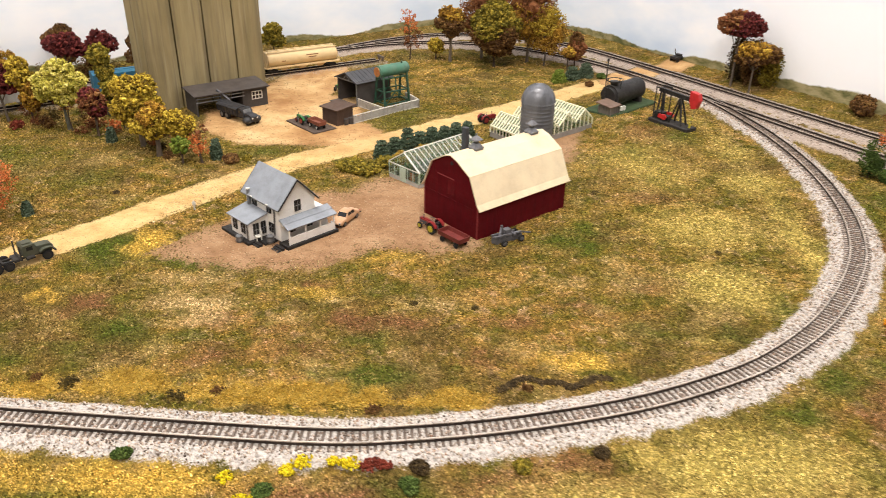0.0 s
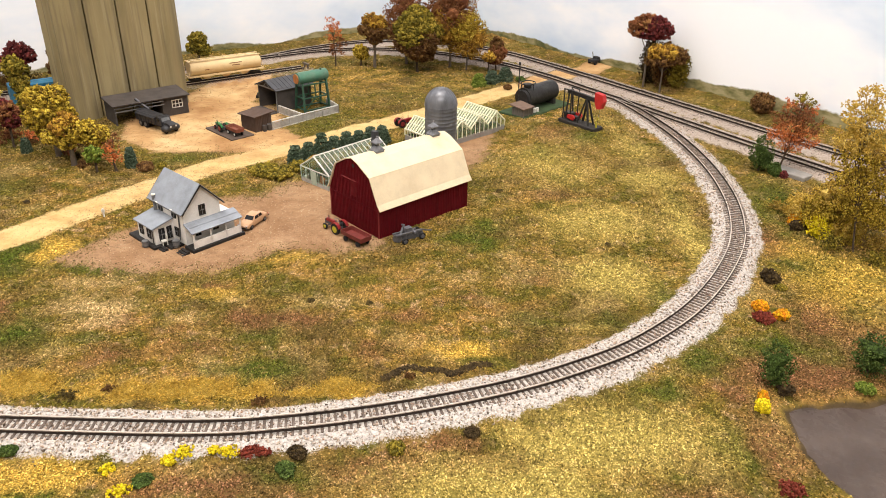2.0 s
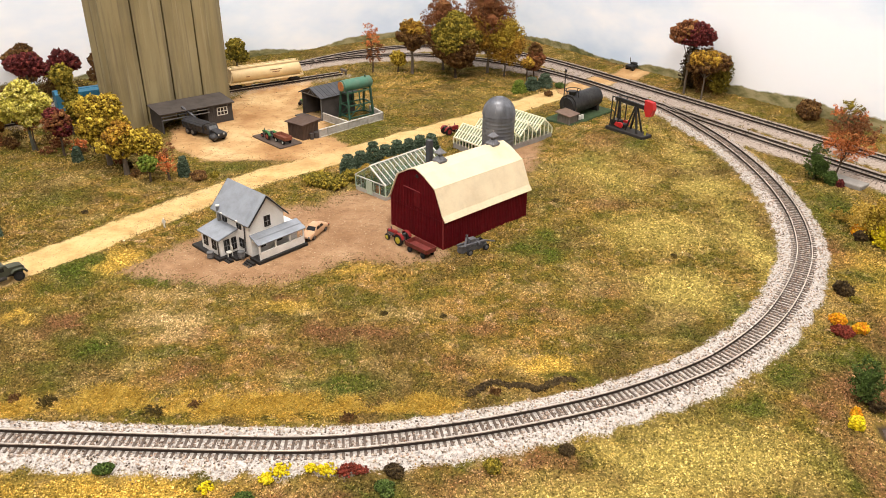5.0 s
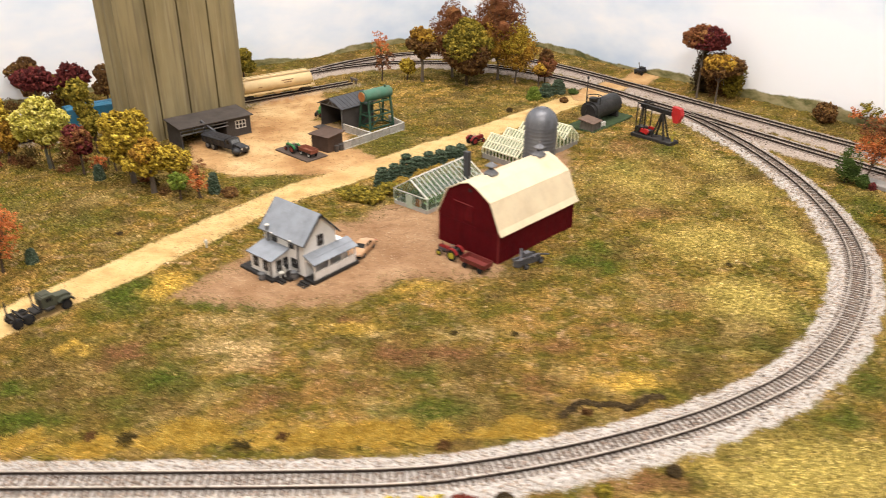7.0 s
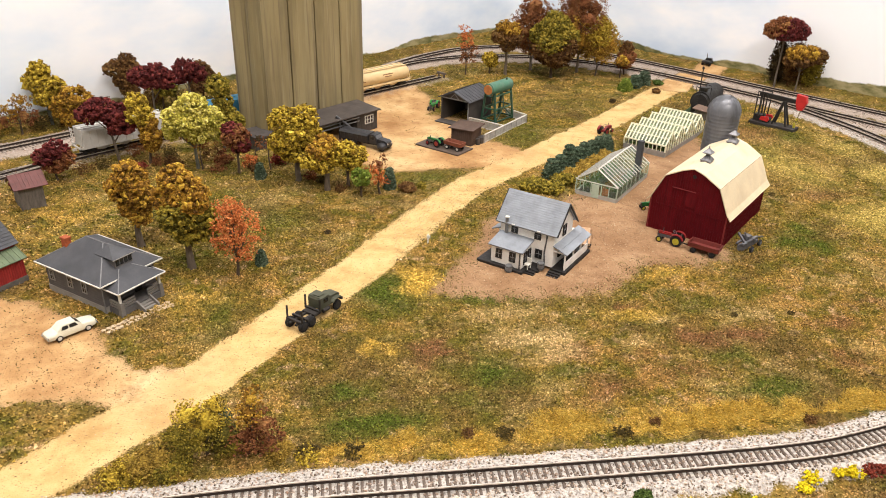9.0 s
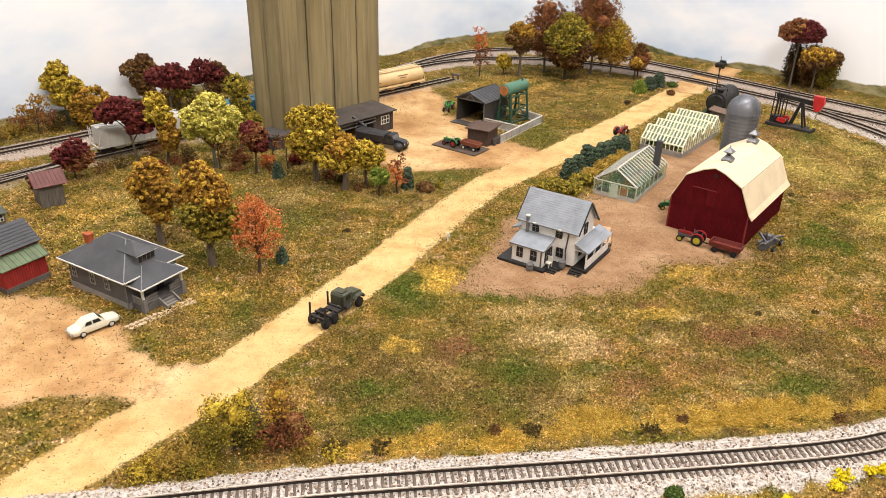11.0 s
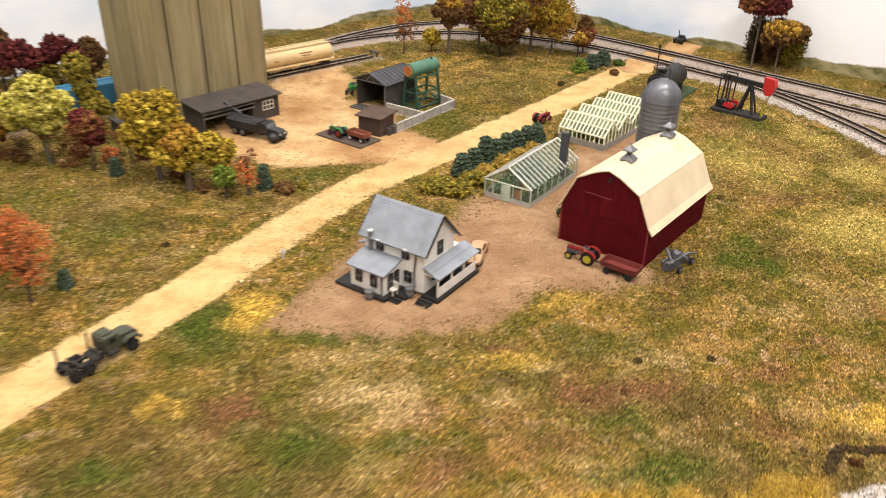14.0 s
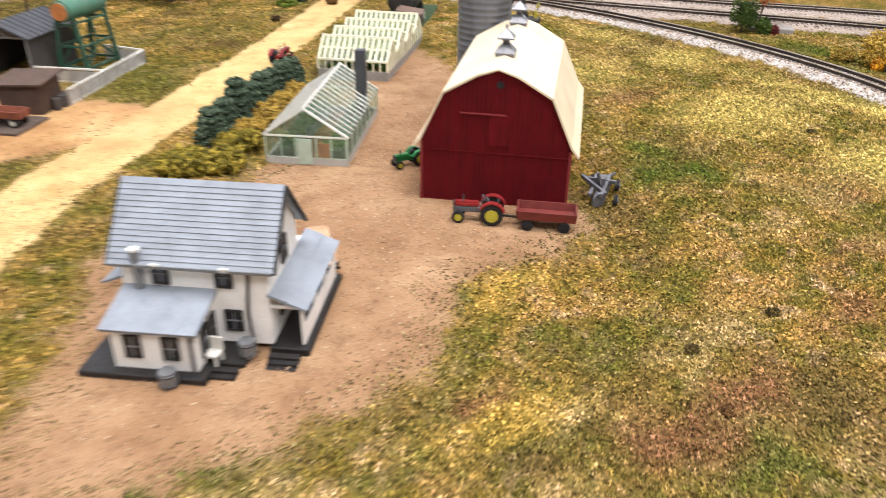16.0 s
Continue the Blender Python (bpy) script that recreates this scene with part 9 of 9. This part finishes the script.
tree(37.6, 50.4, 11.6, "gold", "tall twiggy yellow-brown tree", [(-1.6, 0.2, 11.0, 0.9, 0.9), (-1.9, 0, 9.9, 1.3, 1.0), (-0.8, 0.1, 9.1, 1.5, 1.0), (-1.8, 0.2, 8.1, 1.5, 1.1), (0.2, 0, 7.6, 1.8, 1.1), (-1.4, 0.2, 6.7, 1.5, 1.1), (0.4, -0.2, 6.0, 1.8, 1.1), (-1.0, 0, 5.2, 1.5, 1.0), (0.7, 0.2, 4.4, 1.7, 1.0), (-0.4, 0, 3.6, 1.5, 0.9), (1.1, 0, 2.9, 1.5, 0.9)], trunk_r=0.07, airy=0.40, grain=0.095, density=2.2, leaf_b="fibre", lean=(-0.6, 0.2))
for x, y, r, h, lf in ((35.8, 50.6, 1.1, 1.4, "olive"), (37.6, 51.8, 1.2, 1.8, "gold"), (39.4, 50.2, 1.3, 1.6, "straw"), (38.2, 48.4, 1.1, 1.1, "olive"), (40.8, 54.6, 1.2, 2.2, "gold"), (35.2, 57.6, 0.9, 1.0, "straw")):
    shrub(x, y, r, h, lf, "twiggy golden brush beside the curve", airy=0.7, grain=0.09, lumps=5, group="golden brush")
tree(43.0, 56.5, 6.5, "brown", "twiggy brown tree behind the golden brush", None, 0.4, 0.2, 0.1, 0.10, 0.7, 0.8, count=8, leaf_b="gold")
shrub(39.3, 55.6, 1.0, 2.6, "green", "dark green bush within the brush", airy=0.3)
shrub(30.2, 45.9, 0.55, 0.85, "dark", "round dark green bush by the ballast")
shrub(30.6, 44.8, 0.4, 0.3, "olive", "low olive bush by the ballast")
shrub(28.4, 42.2, 0.55, 0.7, "flame", "flame orange lichen bush", lumps=3)
shrub(29.3, 41.4, 0.5, 0.55, "flame", "flame orange lichen bush", lumps=3)
shrub(28.2, 41.3, 0.6, 0.5, "scarlet", "brick red lichen bush", lumps=3)
tree(26.5, 34.9, 2.6, "green", "egg-shaped dark green bush beside the pond", [(0, 0, 1.40, 0.80, 1.05), (0, 0, 0.85, 0.78, 0.7)], trunk_r=0.08, grain=0.075, density=1.5)
shrub(25.2, 32.5, 0.42, 0.75, "yellow", "bright yellow lichen flowers", lumps=3)
shrub(25.4, 33.2, 0.3, 0.8, "flame", "orange lichen flowers at the pond", lumps=2)
tree(31.9, 36.0, 2.5, "green", "egg-shaped dark green bush beside the pond", [(0, 0, 1.4, 0.95, 1.0), (0.1, 0, 0.9, 0.95, 0.8)], trunk_r=0.08, grain=0.075, density=1.4)
shrub(31.0, 34.4, 0.5, 0.5, "fresh", "lime lichen flowers at the pond", lumps=3)
shrub(26.9, 34.2, 0.6, 0.5, "dark", "dark weeds at the pond edge", airy=0.5)
# spruce hedge and brush by the small greenhouse
for i in range(8):
    u = i / 7
    spruce(-4.5 + 7.0 * u, 65.0 + 6.4 * u, (1.65, 1.75, 2.3, 1.7, 1.8, 1.65, 1.75, 1.7)[i], 0.74, "dark green spruce of a hedge along the road", "spruce", 6, "hedge of spruces")
for x, y, r, h in ((-6.7, 62.4, 1.3, 0.8), (-5.2, 61.9, 1.2, 0.8), (-3.9, 63.4, 1.1, 0.9), (-2.6, 64.8, 1.0, 0.9), (-1.2, 66.2, 1.0, 0.9), (0.4, 67.8, 1.0, 0.8), (1.9, 69.3, 0.9, 0.8)):
    shrub(x, y, r, h, "straw" if x > -3 else "olive", "low yellow-green brush beside the greenhouse", lumps=5, group="brush by the greenhouse")
# front corner by the road
tree(-29.0, 32.8, 2.7, "olive", "bushy olive and yellow shrub beside the road", [(-0.7, 0.2, 2.2, 0.72, 0.6), (0.2, 0.1, 2.0, 0.8, 0.65), (0.5, 0.3, 2.6, 0.45, 0.4), (-1.1, 0, 1.1, 0.75, 0.7), (-0.2, -0.2, 1.3, 1.0, 0.8), (0.8, 0, 1.0, 0.8, 0.7), (1.3, -0.1, 0.6, 0.6, 0.5)], trunk_r=0.07, airy=0.25, leaf_b="gold", grain=0.062, density=2.0)
tree(-26.9, 32.7, 3.3, "russet", "orange brown twiggy shrub at the track side", [(0.1, 0.1, 3.0, 0.5, 0.5), (-0.1, 0, 2.3, 0.65, 0.6), (0.4, 0, 1.6, 0.7, 0.7), (-0.3, -0.1, 1.0, 0.8, 0.7), (0.7, -0.1, 0.7, 0.8, 0.6)], trunk_r=0.06, airy=0.35, leaf_b="amber", grain=0.08, density=2.8)
shrub(-28.3, 33.9, 0.5, 1.9, "spruce", "dull blue-green bush by the road", grain=0.055, density=2.5, airy=0.4)
shrub(-25.7, 32.4, 0.8, 0.8, "straw", "brown and gold brush at the track side", grain=0.06, density=2.5, airy=0.2)
for x, y, r, h, lf in ((-31.2, 32.0, 1.2, 1.1, "straw"), (-32.4, 31.7, 1.0, 0.8, "gold"), (-30.4, 31.8, 1.0, 1.0, "olive"), (-31.0, 32.5, 0.55, 0.85, "weed"), (-29.9, 31.5, 0.7, 0.5, "straw"), (-24.6, 32.2, 0.8, 0.35, "gold")):
    shrub(x, y, r, h, lf, "soft golden moss clump by the road", grain=0.06, density=3.0, airy=0.1, group="moss by the road")
for x, y, r, h, lf in ((-31.6, 31.8, 0.5, 0.6, "straw"), (-30.6, 32.0, 0.5, 0.6, "olive")):
    tuft(x, y, r, h, lf, "soft golden static-grass tuft by the road", 200)
for x, y, r in ((-9.6, 32.3, 0.7), (-15.1, 32.7, 0.6), (0.2, 32.4, 0.5), (-22.5, 32.3, 0.7), (-7.7, 32.9, 0.45), (-24.5, 32.6, 0.7), (-17.0, 33.0, 0.4), (7.5, 34.6, 0.3)):
    shrub(x, y, r, 0.36, "brown" if r < 0.55 else "weed", "dark brown weed clump beside the track", grain=0.06, airy=0.7, density=0.8, lumps=5, group="weeds")


def dry_fibres():
    """Golden static-grass fibres matted along the edge of the ballast."""
    rng = np.random.default_rng(77)
    n = 60000
    x, y = rng.uniform(-34, 40, n), rng.uniform(24, 56, n)
    x[: n // 2], y[: n // 2] = rng.uniform(-27, 9, n // 2), rng.uniform(31.3, 34.4, n // 2)
    z, cov = survey(x, y)
    keep = (cov["gold"] > 0.2 + 0.5 * rng.random(n)) & (cov["stone"] < 0.3) & (cov["road"] < 0.3)
    x, y, z = x[keep], y[keep], z[keep]
    n = len(x)
    a, l, up = rng.uniform(0, 6.28, n), rng.uniform(0.22, 0.5, n), rng.uniform(0.05, 0.28, n)
    w = 0.022
    ca, sa = np.cos(a), np.sin(a)
    v = np.stack([np.column_stack([x - sa * w, y + ca * w, z - 0.02]), np.column_stack([x + sa * w, y - ca * w, z - 0.02]), np.column_stack([x - ca * w, y - sa * w, z + 0.03]), np.column_stack([x + ca * l, y + sa * l, z + up])], 1).reshape(-1, 3)
    f = (np.array([[(0, 1, 3), (1, 2, 3), (2, 0, 3)]]) + (np.arange(n) * 4)[:, None, None]).reshape(-1, 3)
    tagged(new("dry_grass", raw_mesh("dry_grass", v, f, LEAF["fibre"])), "matted golden static grass along the ballast", "grass", kind="stuff")


dry_fibres()
for x, y, r, lf, label in ((-2.9, 27.9, 0.34, "yellow", "bright yellow lichen flowers"), (-2.3, 28.2, 0.34, "yellow", "bright yellow lichen flowers"), (-0.9, 28.4, 0.25, "yellow", "bright yellow lichen flowers"), (-0.2, 28.4, 0.32, "yellow", "bright yellow lichen flowers"), (-5.4, 27.2, 0.3, "yellow", "bright yellow lichen flowers"), (-4.4, 26.0, 0.35, "yellow", "bright yellow lichen flowers"), (0.6, 28.4, 0.35, "scarlet", "dark red lichen flowers in the turf"), (1.2, 28.5, 0.35, "scarlet", "dark red lichen flowers in the turf"), (14.2, 25.4, 0.35, "flame", "orange lichen flowers at the pond"), (24.6, 27.2, 0.45, "scarlet", "dark red lichen flowers in the turf")):
    shrub(x, y, r * 1.35, r * 0.85, lf, label, grain=0.07, density=2.5, lumps=5, name="flower_clump", group="lichen flowers", category="flowers")
for x, y, r, h, lf in ((2.9, 28.6, 0.5, 0.4, "dark"), (2.5, 27.5, 0.5, 0.4, "green"), (-3.6, 26.6, 0.5, 0.2, "green"), (-10.2, 28.0, 0.5, 0.3, "green"), (7.3, 29.0, 0.42, 0.55, "olive"), (10.8, 30.3, 0.45, 0.4, "dark"), (14.9, 25.7, 0.4, 0.4, "green"), (1.0, 42.0, 0.2, 0.16, "weed"), (4.6, 41.9, 0.22, 0.18, "weed"), (-0.4, 39.8, 0.22, 0.13, "brown"), (13.2, 59.9, 0.25, 0.18, "weed"), (20.5, 50.5, 0.2, 0.16, "weed"), (-23.6, 55.6, 0.3, 0.2, "dark")):
    shrub(x, y, r, h, lf, "small low weed clump in the turf", grain=0.09, lumps=3, group="weeds")


def torn_edge():
    """The ragged dark crack in the turf beside the curve."""
    rng = np.random.default_rng(41)
    u = rng.random(900)
    line = smooth_line([(6.2, 34.3), (6.8, 35.0), (7.6, 35.5), (8.2, 35.2), (9.2, 35.2), (9.8, 35.0), (10.8, 35.6), (11.9, 35.9)], 0.05)
    p = line[(u * (len(line) - 1)).astype(int)] + rng.normal(0, 0.10, (900, 2))
    z, _ = survey(p[:, 0], p[:, 1])
    v, f = grains(np.column_stack([p, z + 0.06]), rng.uniform(0.05, 0.13, 900), 0.8, 42)
    tagged(new("torn_turf", raw_mesh("torn_turf", v, f, LEAF["dark"])), "ragged dark brown tear in the turf beside the curve", "turf edge", kind="stuff")


torn_edge()
